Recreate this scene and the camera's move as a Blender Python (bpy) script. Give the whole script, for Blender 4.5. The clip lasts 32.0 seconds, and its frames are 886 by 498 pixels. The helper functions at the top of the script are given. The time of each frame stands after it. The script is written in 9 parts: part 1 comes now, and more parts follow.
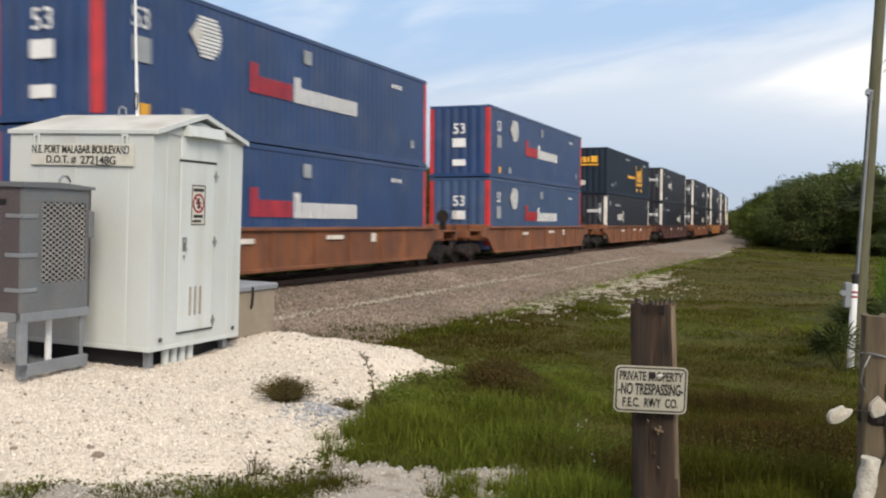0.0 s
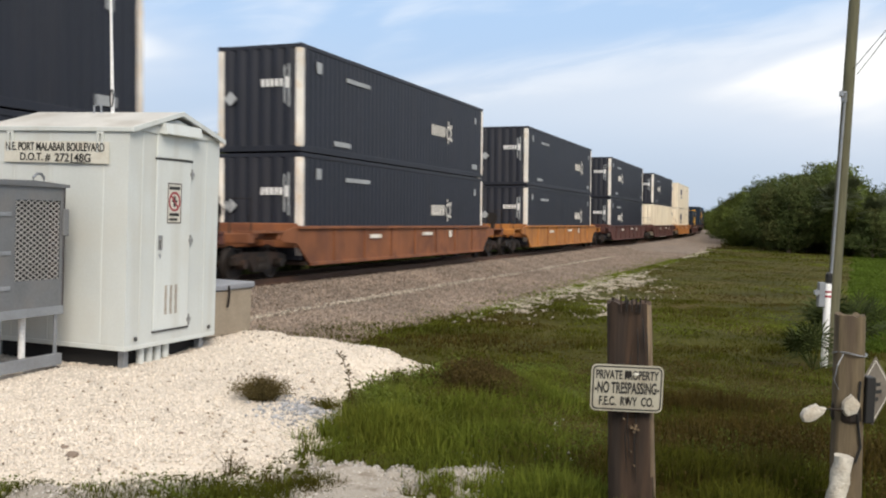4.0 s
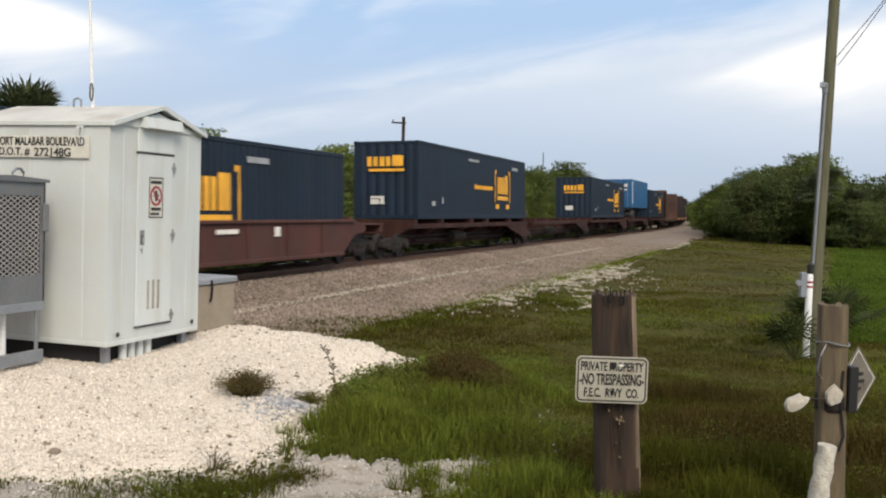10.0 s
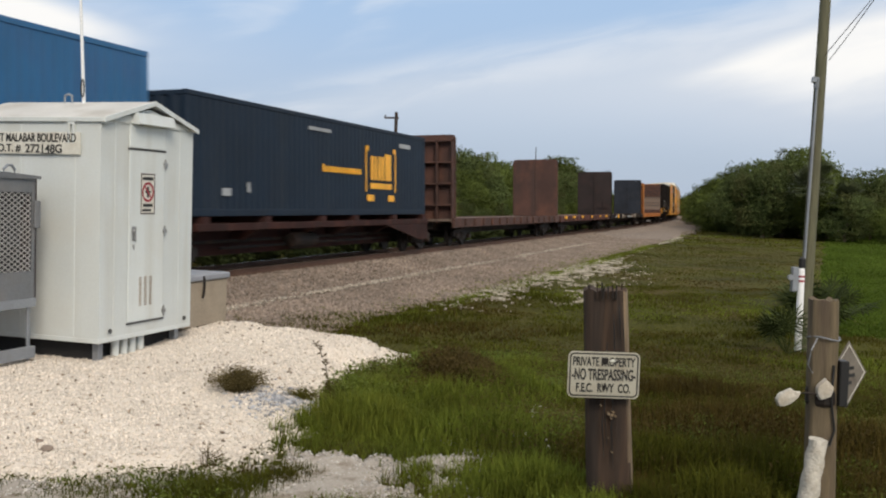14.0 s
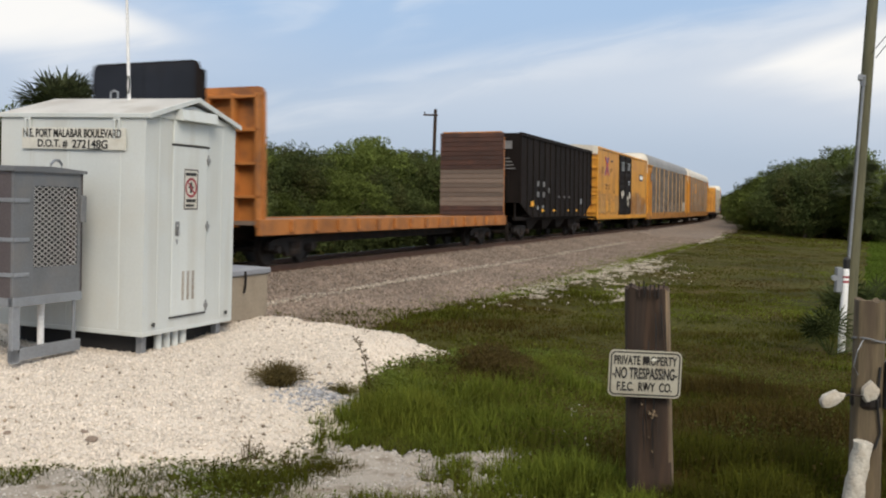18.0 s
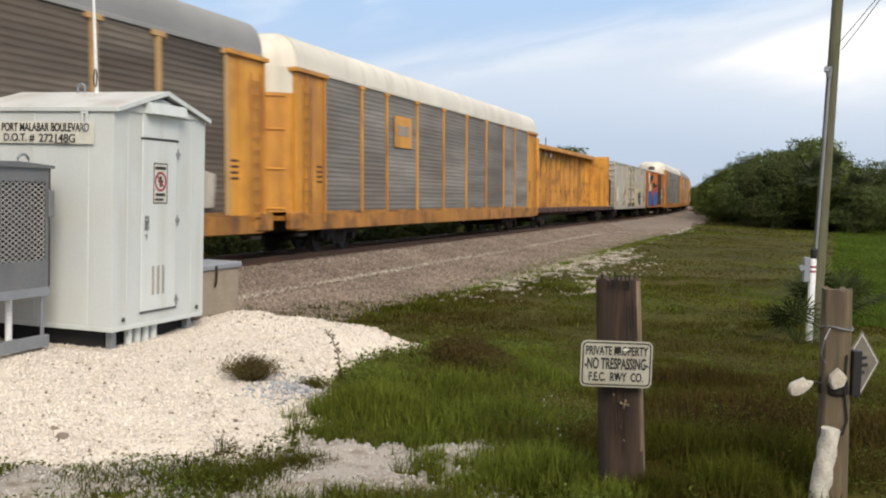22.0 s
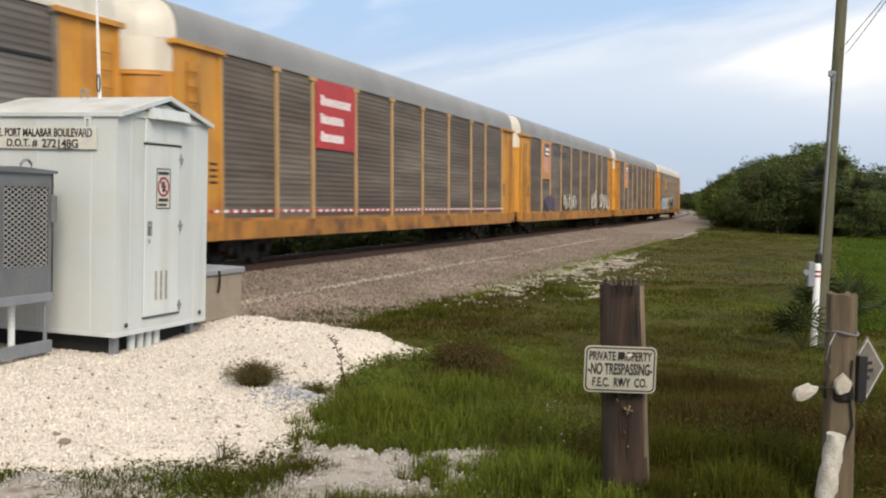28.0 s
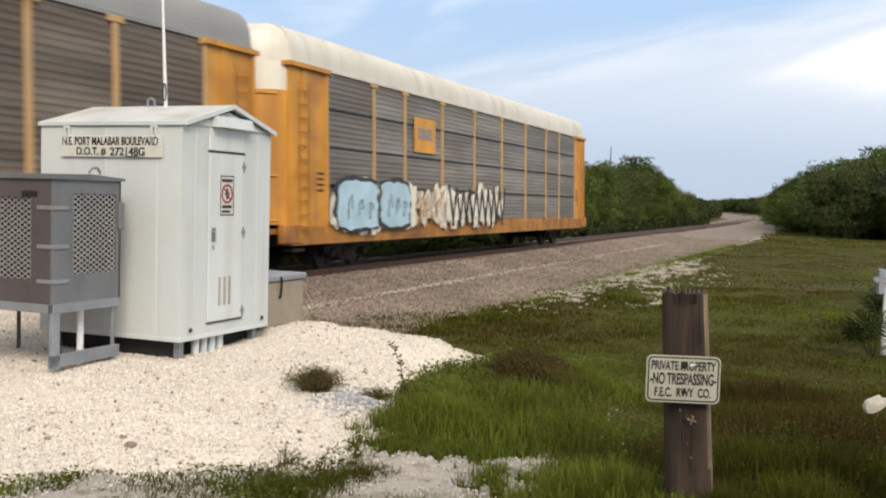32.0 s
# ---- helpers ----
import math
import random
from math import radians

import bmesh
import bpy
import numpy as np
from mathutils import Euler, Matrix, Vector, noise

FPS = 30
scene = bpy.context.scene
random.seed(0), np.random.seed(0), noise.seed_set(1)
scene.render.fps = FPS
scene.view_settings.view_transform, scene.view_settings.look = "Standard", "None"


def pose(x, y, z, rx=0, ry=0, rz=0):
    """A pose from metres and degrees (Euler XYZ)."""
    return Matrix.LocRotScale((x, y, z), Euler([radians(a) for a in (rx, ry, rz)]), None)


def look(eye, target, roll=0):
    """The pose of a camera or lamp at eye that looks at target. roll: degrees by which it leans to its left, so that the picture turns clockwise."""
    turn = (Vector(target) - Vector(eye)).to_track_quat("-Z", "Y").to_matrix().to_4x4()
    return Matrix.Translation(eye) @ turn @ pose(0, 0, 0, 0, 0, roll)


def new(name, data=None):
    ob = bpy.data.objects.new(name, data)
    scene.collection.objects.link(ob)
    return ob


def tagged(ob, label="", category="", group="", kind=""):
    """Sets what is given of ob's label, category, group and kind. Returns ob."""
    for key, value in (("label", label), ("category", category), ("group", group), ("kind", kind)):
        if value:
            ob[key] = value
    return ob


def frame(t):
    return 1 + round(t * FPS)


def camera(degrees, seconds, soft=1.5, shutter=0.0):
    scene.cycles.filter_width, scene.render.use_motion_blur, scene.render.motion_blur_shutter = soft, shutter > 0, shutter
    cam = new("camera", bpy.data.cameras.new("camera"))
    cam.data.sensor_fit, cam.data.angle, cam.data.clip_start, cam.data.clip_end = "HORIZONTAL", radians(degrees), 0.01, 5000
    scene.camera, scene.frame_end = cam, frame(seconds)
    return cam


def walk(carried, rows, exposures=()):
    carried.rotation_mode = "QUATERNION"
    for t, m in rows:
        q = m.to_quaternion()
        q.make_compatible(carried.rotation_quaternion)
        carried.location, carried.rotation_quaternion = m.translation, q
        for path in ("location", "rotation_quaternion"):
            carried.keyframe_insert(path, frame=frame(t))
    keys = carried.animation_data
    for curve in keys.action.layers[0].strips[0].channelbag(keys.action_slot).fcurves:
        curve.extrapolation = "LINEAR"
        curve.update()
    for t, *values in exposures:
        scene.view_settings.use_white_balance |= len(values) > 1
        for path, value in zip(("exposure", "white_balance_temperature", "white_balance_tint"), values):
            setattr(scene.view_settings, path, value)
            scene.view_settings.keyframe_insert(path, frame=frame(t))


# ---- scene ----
cam = camera(48.2, 32.0, soft=2.1, shutter=0.25)
# seconds, place, then pitch, roll and yaw in degrees of a hand-held camera
PATH = [
    (0, 0.005, -0.011, 1.857, -2.14, -1.95, 2.43),
    (0.5, 0.013, -0.005, 1.847, -2.38, -2.04, 0.52),
    (1, 0.006, 0.002, 1.851, -2.54, -1.87, 0.31),
    (1.5, 0.005, 0.001, 1.855, -2.58, -1.95, 0.37),
    (2, -0.009, -0.004, 1.855, -2.26, -1.85, 0.42),
    (2.5, -0.005, -0.006, 1.857, -2.09, -1.69, 0.90),
    (4.5, 0.006, -0.013, 1.853, -2.20, -2.19, 1.09),
    (5, 0.004, -0.011, 1.846, -2.71, -1.97, 0.81),
    (5.5, 0.006, -0.001, 1.857, -2.82, -1.49, 0.54),
    (6, 0.005, -0.008, 1.847, -2.59, -1.54, 0.60),
    (6.5, -0.000, -0.004, 1.856, -2.50, -1.71, 1.67),
    (7, 0.003, -0.007, 1.849, -2.43, -1.93, 1.88),
    (7.5, 0.003, -0.014, 1.853, -2.36, -1.92, 1.55),
    (8, 0.012, -0.008, 1.844, -2.23, -1.98, 0.38),
    (8.5, -0.000, -0.001, 1.852, -2.76, -1.88, -0.08),
    (9, -0.000, -0.000, 1.850, -2.59, -1.80, -0.00),
    (9.5, -0.000, 0.002, 1.856, -2.62, -1.79, -0.05),
    (10, -0.000, 0.009, 1.851, -2.50, -1.80, 0.15),
    (10.5, -0.004, 0.001, 1.847, -2.69, -1.87, 0.75),
    (11, -0.002, 0.002, 1.854, -2.53, -2.42, 1.08),
    (11.5, -0.003, -0.009, 1.852, -1.95, -2.18, 0.96),
    (12, 0.002, -0.011, 1.852, -2.13, -2.16, 0.37),
    (12.5, -0.012, -0.013, 1.858, -2.19, -1.85, 0.35),
    (13, -0.008, -0.004, 1.849, -2.36, -1.79, 0.46),
    (13.5, 0.003, 0.005, 1.859, -2.58, -1.59, -0.20),
    (15.5, 0.008, -0.015, 1.850, -3.05, -2.06, 0.05),
    (16, 0.008, -0.014, 1.855, -3.02, -1.98, 0.75),
    (16.5, 0.000, -0.016, 1.853, -2.92, -2.10, 0.75),
    (17, -0.011, -0.010, 1.859, -2.60, -1.96, 1.70),
    (17.5, -0.009, -0.012, 1.851, -2.73, -2.01, 1.49),
    (18, -0.015, -0.005, 1.854, -3.00, -2.01, 1.95),
    (18.5, -0.011, -0.002, 1.856, -2.63, -2.27, 1.41),
    (19, -0.007, -0.004, 1.850, -2.53, -2.13, 1.16),
    (19.5, -0.003, -0.005, 1.852, -2.61, -1.92, 0.95),
    (20, -0.004, -0.004, 1.847, -2.51, -1.44, 1.39),
    (20.5, -0.014, -0.001, 1.851, -3.04, -1.97, 0.30),
    (21, -0.005, -0.004, 1.853, -3.11, -1.89, 0.27),
    (21.5, 0.000, -0.013, 1.843, -3.11, -1.93, 0.13),
    (22, -0.019, -0.015, 1.850, -3.35, -1.71, 0.28),
    (22.5, -0.013, -0.016, 1.852, -3.83, -2.40, 1.46),
    (23, -0.006, -0.011, 1.854, -4.00, -1.98, 1.83),
    (23.5, -0.013, -0.006, 1.850, -3.19, -1.81, 1.64),
    (24, -0.016, -0.007, 1.844, -3.76, -1.89, 1.42),
    (24.5, -0.016, -0.005, 1.850, -3.84, -2.20, 1.19),
    (25, -0.006, 0.005, 1.849, -3.81, -2.01, 1.30),
    (25.5, 0.000, 0.011, 1.847, -3.64, -2.08, 0.99),
    (27.5, -0.014, 0.011, 1.852, -3.51, -1.85, 0.46),
    (28, -0.012, 0.009, 1.849, -3.07, -1.64, 0.50),
    (28.5, -0.007, 0.010, 1.847, -2.99, -1.59, 0.34),
    (29, -0.012, 0.010, 1.845, -3.25, -1.76, 0.33),
    (29.5, -0.012, -0.003, 1.850, -3.14, -1.73, 1.07),
    (30, -0.010, -0.007, 1.849, -3.19, -1.32, 1.42),
    (30.5, -0.018, 0.001, 1.849, -2.89, -1.58, 1.88),
    (31, -0.007, 0.003, 1.852, -3.56, -1.26, 2.13),
    (31.5, -0.021, -0.001, 1.847, -2.83, -1.52, 2.84),
    (32, -0.011, 0.023, 1.864, -2.87, -1.54, 3.98),
]
walk(cam, [(t, pose(x, y, z, 90 + pitch, roll, yaw)) for t, x, y, z, pitch, roll, yaw in PATH],
     exposures=[(0, 0.27), (1, 0.29), (3, 0.33), (6, 0.31), (8, 0.27), (9, 0.30), (11, 0.17), (13, 0.09), (16, 0.11), (18, 0.08), (19, 0.13), (21, 0.27), (23, 0.33), (25, 0.24), (28, 0.31), (32, 0.36)])

# ---- sky and sun: a bright, hazy evening sky with thin cloud ----
SUN_DIR = (0.30, -0.85, 0.72)
world = bpy.data.worlds.new("sky")
scene.world = world
world.use_nodes = True


def sky_nodes():
    nt = world.node_tree
    nt.nodes.clear()
    n = nt.nodes.new
    ln = nt.links.new
    out, bg = n("ShaderNodeOutputWorld"), n("ShaderNodeBackground")
    sky = n("ShaderNodeTexSky")
    sky.sky_type = "NISHITA"
    sky.sun_disc = False
    sky.sun_elevation = radians(34)
    sky.sun_rotation = radians(160)
    sky.air_density, sky.dust_density, sky.ozone_density = 1.0, 1.2, 2.0
    gain = n("ShaderNodeMixRGB")
    gain.blend_type = "MULTIPLY"
    gain.inputs[0].default_value = 1.0
    gain.inputs[2].default_value = (0.55, 0.62, 0.75, 1)
    ln(sky.outputs[0], gain.inputs[1])
    def maths(op, a, b=0.0, clamp=False):
        k = n("ShaderNodeMath")
        k.operation, k.use_clamp = op, clamp
        for q, v in enumerate((a, b)):
            if hasattr(v, "links"):
                ln(v, k.inputs[q])
            else:
                k.inputs[q].default_value = v
        return k.outputs[0]

    def ease(v, a, b, lo=0.0, hi=1.0):
        r = n("ShaderNodeMapRange")
        r.interpolation_type = "SMOOTHSTEP"
        for q, e in enumerate((a, b, lo, hi)):
            r.inputs[q + 1].default_value = e
        ln(v, r.inputs[0])
        return r.outputs[0]

    def blend(f, a, b):
        k = n("ShaderNodeMixRGB")
        for q, v in enumerate((f, a, b)):
            if hasattr(v, "links"):
                ln(v, k.inputs[q])
            else:
                k.inputs[q].default_value = v
        return k.outputs[0]

    tc = n("ShaderNodeTexCoord")
    xyz = n("ShaderNodeSeparateXYZ")
    ln(tc.outputs["Generated"], xyz.inputs[0])
    # streaks of thin cloud that climb gently to the right, in two sizes
    u = maths("DIVIDE", xyz.outputs[0], maths("MAXIMUM", maths("ABSOLUTE", xyz.outputs[1]), 0.25))
    across = maths("SUBTRACT", xyz.outputs[2], maths("MULTIPLY", u, 0.20))

    def streaks(along, over, seed, detail, rough):
        cm, t = n("ShaderNodeCombineXYZ"), n("ShaderNodeTexNoise")
        ln(maths("MULTIPLY", u, along), cm.inputs[0])
        ln(maths("MULTIPLY", across, over), cm.inputs[1])
        cm.inputs[2].default_value = seed
        t.inputs["Scale"].default_value, t.inputs["Detail"].default_value, t.inputs["Roughness"].default_value = 1.0, detail, rough
        t.inputs["Distortion"].default_value = 0.5
        ln(cm.outputs[0], t.inputs["Vector"])
        return maths("SUBTRACT", t.outputs[0], 0.5)
    broad, fine = streaks(3.2, 11.0, 2.3, 3.0, 0.5), streaks(7.0, 34.0, 7.7, 5.0, 0.55)
    v = maths("ADD", xyz.outputs[2], maths("ADD", maths("MULTIPLY", broad, 0.05), maths("MULTIPLY", fine, 0.020)))
    # a veil of high haze, greyer towards the horizon
    veil = blend(ease(xyz.outputs[2], 0.03, 0.22), (4.7, 5.5, 6.75, 1), (4.2, 5.8, 8.0, 1))
    col = blend(0.85, gain.outputs[0], veil)
    # a grey-white sheet under a rising edge
    rise = maths("ADD", 0.128, maths("MULTIPLY", maths("SUBTRACT", u, maths("MULTIPLY", maths("MULTIPLY", u, u), 0.5)), 0.20))
    depth = maths("SUBTRACT", rise, v)
    sheet_f = maths("MULTIPLY", ease(depth, -0.020, 0.026), ease(xyz.outputs[2], 0.035, 0.125))
    col = blend(maths("MULTIPLY", sheet_f, 0.60), col, (6.4, 6.85, 7.5, 1))
    # brighter threads along its edge and thin cloud higher up and all round
    edge = maths("MULTIPLY", ease(depth, -0.03, 0.0), ease(depth, 0.045, 0.01))
    col = blend(maths("MULTIPLY", maths("MULTIPLY", edge, ease(fine, -0.16, 0.16)), 0.42), col, (7.9, 8.1, 8.4, 1))
    high = maths("MULTIPLY", ease(maths("ADD", broad, maths("MULTIPLY", fine, 0.5)), -0.03, 0.20), ease(xyz.outputs[2], 0.10, 0.20))
    col = blend(maths("MULTIPLY", high, 0.48), col, (7.2, 7.7, 8.4, 1))
    # unseen warm white cloud overhead, added to brighten and warm the ground
    col = blend(maths("MULTIPLY", ease(maths("ADD", xyz.outputs[2], broad), 0.25, 0.5), 0.75), col, (8.2, 8.0, 7.5, 1))
    # two bright banks, one either side, tapering towards each other: crisp above, soft below
    for sign, tip, level, lift in ((1.0, 0.150, 0.118, 0.06), (-1.0, 0.215, 0.142, 0.03)):
        reach = maths("SUBTRACT", maths("MULTIPLY", u, sign), tip)
        half = ease(reach, 0.0, 0.26, -0.006, 0.040)
        d = maths("SUBTRACT", v, maths("ADD", level, maths("MULTIPLY", reach, lift)))
        above, below = maths("SUBTRACT", half, d), maths("ADD", half, d)
        glow = maths("MULTIPLY", ease(above, -0.05, 0.02), maths("MULTIPLY", ease(below, -0.075, 0.03), ease(reach, -0.14, 0.14)))
        col = blend(maths("MULTIPLY", glow, 0.36), col, (7.4, 7.5, 7.8, 1))
        core = maths("MULTIPLY", ease(above, -0.008, 0.014), maths("MULTIPLY", ease(below, -0.012, 0.040), ease(reach, -0.02, 0.12)))
        col = blend(maths("MULTIPLY", core, ease(fine, -0.30, 0.05, 0.72, 1.0)), col, (9.2, 9.1, 8.9, 1))
    ln(col, bg.inputs[0])
    bg.inputs[1].default_value = 0.1
    ln(bg.outputs[0], out.inputs[0])


sky_nodes()
sun = new("sun", bpy.data.lights.new("sun", "SUN"))
sun.data.energy, sun.data.angle, sun.data.color = 2.5, radians(28), (1.0, 0.88, 0.72)
sun.matrix_world = look((SUN_DIR[0] * 60, SUN_DIR[1] * 60, SUN_DIR[2] * 60), (0, 0, 0))


# ---- materials ----
def surf(name, col, rough=0.7, metal=0.0, var=0.18, vscale=1.5, grain=0.12, gscale=40.0, stain=None, streak=None, bump=0.15, bscale=60.0, stretch=(1, 1, 1), island=0.0, rand=0.06, gloss=0.5, through_light=0.0):
    """A node material: base colour with broad and fine variation, optional stains (colour, amount, scale) and
    upright streaks (colour, amount, scale), and a fine relief."""
    m = bpy.data.materials.new(name)
    m.use_nodes = True
    nt = m.node_tree
    n, ln = nt.nodes.new, nt.links.new
    b = nt.nodes["Principled BSDF"]
    b.inputs["Roughness"].default_value, b.inputs["Metallic"].default_value = rough, metal
    b.inputs["Specular IOR Level"].default_value = gloss
    tc, oi = n("ShaderNodeTexCoord"), n("ShaderNodeObjectInfo")
    shift = n("ShaderNodeVectorMath")
    shift.operation = "MULTIPLY_ADD"
    shift.inputs[1].default_value = stretch
    off = n("ShaderNodeVectorMath")
    off.operation = "SCALE"
    off.inputs[0].default_value = (31.0, 17.0, 23.0)
    ln(oi.outputs["Random"], off.inputs["Scale"])
    ln(tc.outputs["Object"], shift.inputs[0])
    ln(off.outputs[0], shift.inputs[2])
    vec = shift.outputs[0]

    def noise_at(scale, detail=4.0, squash=None):
        t = n("ShaderNodeTexNoise")
        t.inputs["Scale"].default_value, t.inputs["Detail"].default_value = scale, detail
        if squash:
            q = n("ShaderNodeMapping")
            q.inputs["Scale"].default_value = squash
            ln(vec, q.inputs[0])
            ln(q.outputs[0], t.inputs["Vector"])
        else:
            ln(vec, t.inputs["Vector"])
        return t.outputs[0]

    def ranged(src, a, c, lo, hi):
        r = n("ShaderNodeMapRange")
        for i, v in enumerate((a, c, lo, hi)):
            r.inputs[i + 1].default_value = v
        ln(src, r.inputs[0])
        return r.outputs[0]

    def times(a, src):
        k = n("ShaderNodeMixRGB")
        k.blend_type = "MULTIPLY"
        k.inputs[0].default_value = 1.0
        ln(a, k.inputs[1])
        ln(src, k.inputs[2])
        return k.outputs[0]

    rgb = n("ShaderNodeRGB")
    rgb.outputs[0].default_value = (*col, 1)
    c = rgb.outputs[0]
    c = times(c, ranged(noise_at(vscale), 0.3, 0.7, 1 - var, 1 + var))
    c = times(c, ranged(noise_at(gscale, 3.0), 0.3, 0.7, 1 - grain, 1 + grain))
    if rand:
        c = times(c, ranged(oi.outputs["Random"], 0, 1, 1 - rand, 1 + rand))
    if island:
        g = n("ShaderNodeNewGeometry")
        c = times(c, ranged(g.outputs["Random Per Island"], 0, 1, 1 - island, 1 + island))
    for spec, squash in ((stain, None), (streak, (1, 1, 0.07))):
        if spec:
            k = n("ShaderNodeMixRGB")
            k.inputs[2].default_value = (*spec[0], 1)
            ln(ranged(noise_at(spec[2], 5.0, squash), 0.5, 0.68, 0.0, spec[1]), k.inputs[0])
            ln(c, k.inputs[1])
            c = k.outputs[0]
    ln(c, b.inputs["Base Color"])
    if through_light:
        tr, mx = n("ShaderNodeBsdfTranslucent"), n("ShaderNodeMixShader")
        mx.inputs[0].default_value = through_light
        ln(c, tr.inputs[0])
        ln(b.outputs[0], mx.inputs[1])
        ln(tr.outputs[0], mx.inputs[2])
        ln(mx.outputs[0], nt.nodes["Material Output"].inputs[0])
    if bump:
        bp = n("ShaderNodeBump")
        bp.inputs["Strength"].default_value, bp.inputs["Distance"].default_value = bump, 0.02
        ln(noise_at(bscale, 3.0), bp.inputs["Height"])
        ln(bp.outputs[0], b.inputs["Normal"])
    return m


BLUEPAINT = surf("blue_paint", (0.016, 0.047, 0.145), 0.45, 0, 0.15, 0.6, 0.06, stain=((0.10, 0.12, 0.18), 0.25, 0.9), streak=((0.04, 0.05, 0.09), 0.4, 3))
RED = surf("red_paint", (0.50, 0.03, 0.035), 0.5, stain=((0.25, 0.04, 0.03), 0.4, 2))
NAVY = surf("dark_green_navy_paint", (0.0055, 0.015, 0.031), 0.6, 0, 0.18, 0.7, 0.08, streak=((0.03, 0.034, 0.04), 0.25, 2), gloss=0.3)
CHARCOAL = surf("charcoal_blue_paint", (0.0085, 0.0105, 0.020), 0.55, 0, 0.15, 0.8, 0.06, streak=((0.04, 0.036, 0.04), 0.2, 2))
CREAM = surf("cream_container_paint", (0.78, 0.70, 0.55), 0.55, 0, 0.08, 0.6, 0.05, streak=((0.42, 0.29, 0.18), 0.35, 2.2), stain=((0.58, 0.48, 0.36), 0.35, 0.8))
WHITEP = surf("white_post_paint", (0.78, 0.75, 0.70), 0.5, stain=((0.5, 0.32, 0.12), 0.35, 3), streak=((0.35, 0.2, 0.1), 0.3, 5))
BLUEBOX = surf("bright_blue_paint", (0.016, 0.105, 0.25), 0.45, 0, 0.12, 0.6, 0.06, stain=((0.03, 0.08, 0.2), 0.5, 0.7))
YELLOW = surf("yellow_marking_paint", (0.80, 0.40, 0.03), 0.5, bump=0)
WHITE = surf("white_marking_paint", (0.80, 0.80, 0.80), 0.5, bump=0, var=0.08)
GREYM = surf("faded_grey_marking", (0.32, 0.34, 0.36), 0.6, bump=0)
NAVYM = surf("navy_marking", (0.03, 0.035, 0.09), 0.5, bump=0)
BLACKM = surf("black_marking", (0.012, 0.012, 0.013), 0.5, bump=0)
RUSTORANGE = surf("weathered_orange_brown_steel", (0.21, 0.075, 0.028), 0.7, 0, 0.25, 0.8, 0.15, stain=((0.10, 0.035, 0.02), 0.7, 1.2), streak=((0.13, 0.05, 0.03), 0.6, 2.5))
AMBER = surf("weathered_amber_steel", (0.42, 0.17, 0.035), 0.68, 0, 0.2, 0.8, 0.12, stain=((0.20, 0.07, 0.025), 0.7, 1.0), streak=((0.16, 0.06, 0.03), 0.5, 2.5))
SOOTSHEET = surf("sooty_brown_black_sheet", (0.021, 0.014, 0.014), 0.7, 0, 0.3, 0.8, 0.15, stain=((0.038, 0.020, 0.018), 0.6, 1.1), gloss=0.3)
NAVYSOOT = surf("blue_black_sheet", (0.017, 0.021, 0.031), 0.75, 0, 0.3, 0.8, 0.12, stain=((0.030, 0.032, 0.040), 0.6, 1.2), streak=((0.011, 0.012, 0.015), 0.5, 2.5), gloss=0.25)
MAROON = surf("maroon_brown_steel", (0.072, 0.021, 0.015), 0.7, 0, 0.25, 0.8, 0.12, stain=((0.07, 0.03, 0.022), 0.7, 1.1), streak=((0.06, 0.025, 0.02), 0.5, 2.5))
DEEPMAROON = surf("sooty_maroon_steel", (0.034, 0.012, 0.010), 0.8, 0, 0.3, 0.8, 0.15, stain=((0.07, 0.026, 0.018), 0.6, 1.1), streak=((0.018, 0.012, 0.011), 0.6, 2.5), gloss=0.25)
DOORCREAM = surf("stained_cream_door", (0.47, 0.42, 0.31), 0.6, 0, 0.15, 0.8, 0.08, stain=((0.34, 0.24, 0.14), 0.7, 1.0), streak=((0.25, 0.16, 0.10), 0.6, 2.5))
BLUEFADE = surf("faded_blue_paint", (0.035, 0.072, 0.165), 0.5, 0, 0.12, 0.6, 0.06, stain=((0.10, 0.12, 0.18), 0.3, 0.9), streak=((0.06, 0.08, 0.13), 0.4, 3))
TEALMARK = surf("dark_teal_emblem", (0.012, 0.035, 0.06), 0.6, bump=0)
DIMWHITE = surf("worn_grey_stencil", (0.16, 0.16, 0.165), 0.7, 0, 0.3, 4, 0.2, bump=0)
PURPLEHAZE = surf("dull_purple_spray", (0.085, 0.07, 0.11), 0.65, bump=0, var=0.3)
SLATESPRAY = surf("slate_blue_spray", (0.10, 0.14, 0.19), 0.6, bump=0, var=0.25)
BROWNSTEEL = surf("dark_brown_steel", (0.060, 0.026, 0.019), 0.75, 0, 0.3, 0.9, 0.15, stain=((0.13, 0.05, 0.03), 0.5, 1.0), streak=((0.03, 0.02, 0.018), 0.5, 2.5))
GRIME = surf("grimy_black_steel", (0.014, 0.011, 0.010), 0.75, 0.2, 0.3, 3, 0.2, stain=((0.07, 0.035, 0.02), 0.5, 2))
WHEELM = surf("worn_wheel_steel", (0.022, 0.017, 0.015), 0.65, 0.3, 0.2, 4)
COALBLACK = surf("faded_black_paint", (0.009, 0.0065, 0.006), 0.85, 0, 0.25, 0.8, 0.1, streak=((0.03, 0.02, 0.017), 0.35, 2), gloss=0.2)
BEAMYELLOW = surf("rust_streaked_beam_yellow", (0.60, 0.29, 0.045), 0.6, 0, 0.2, 0.7, 0.12, stain=((0.30, 0.11, 0.03), 0.75, 1.6), streak=((0.17, 0.065, 0.025), 0.7, 3.0))
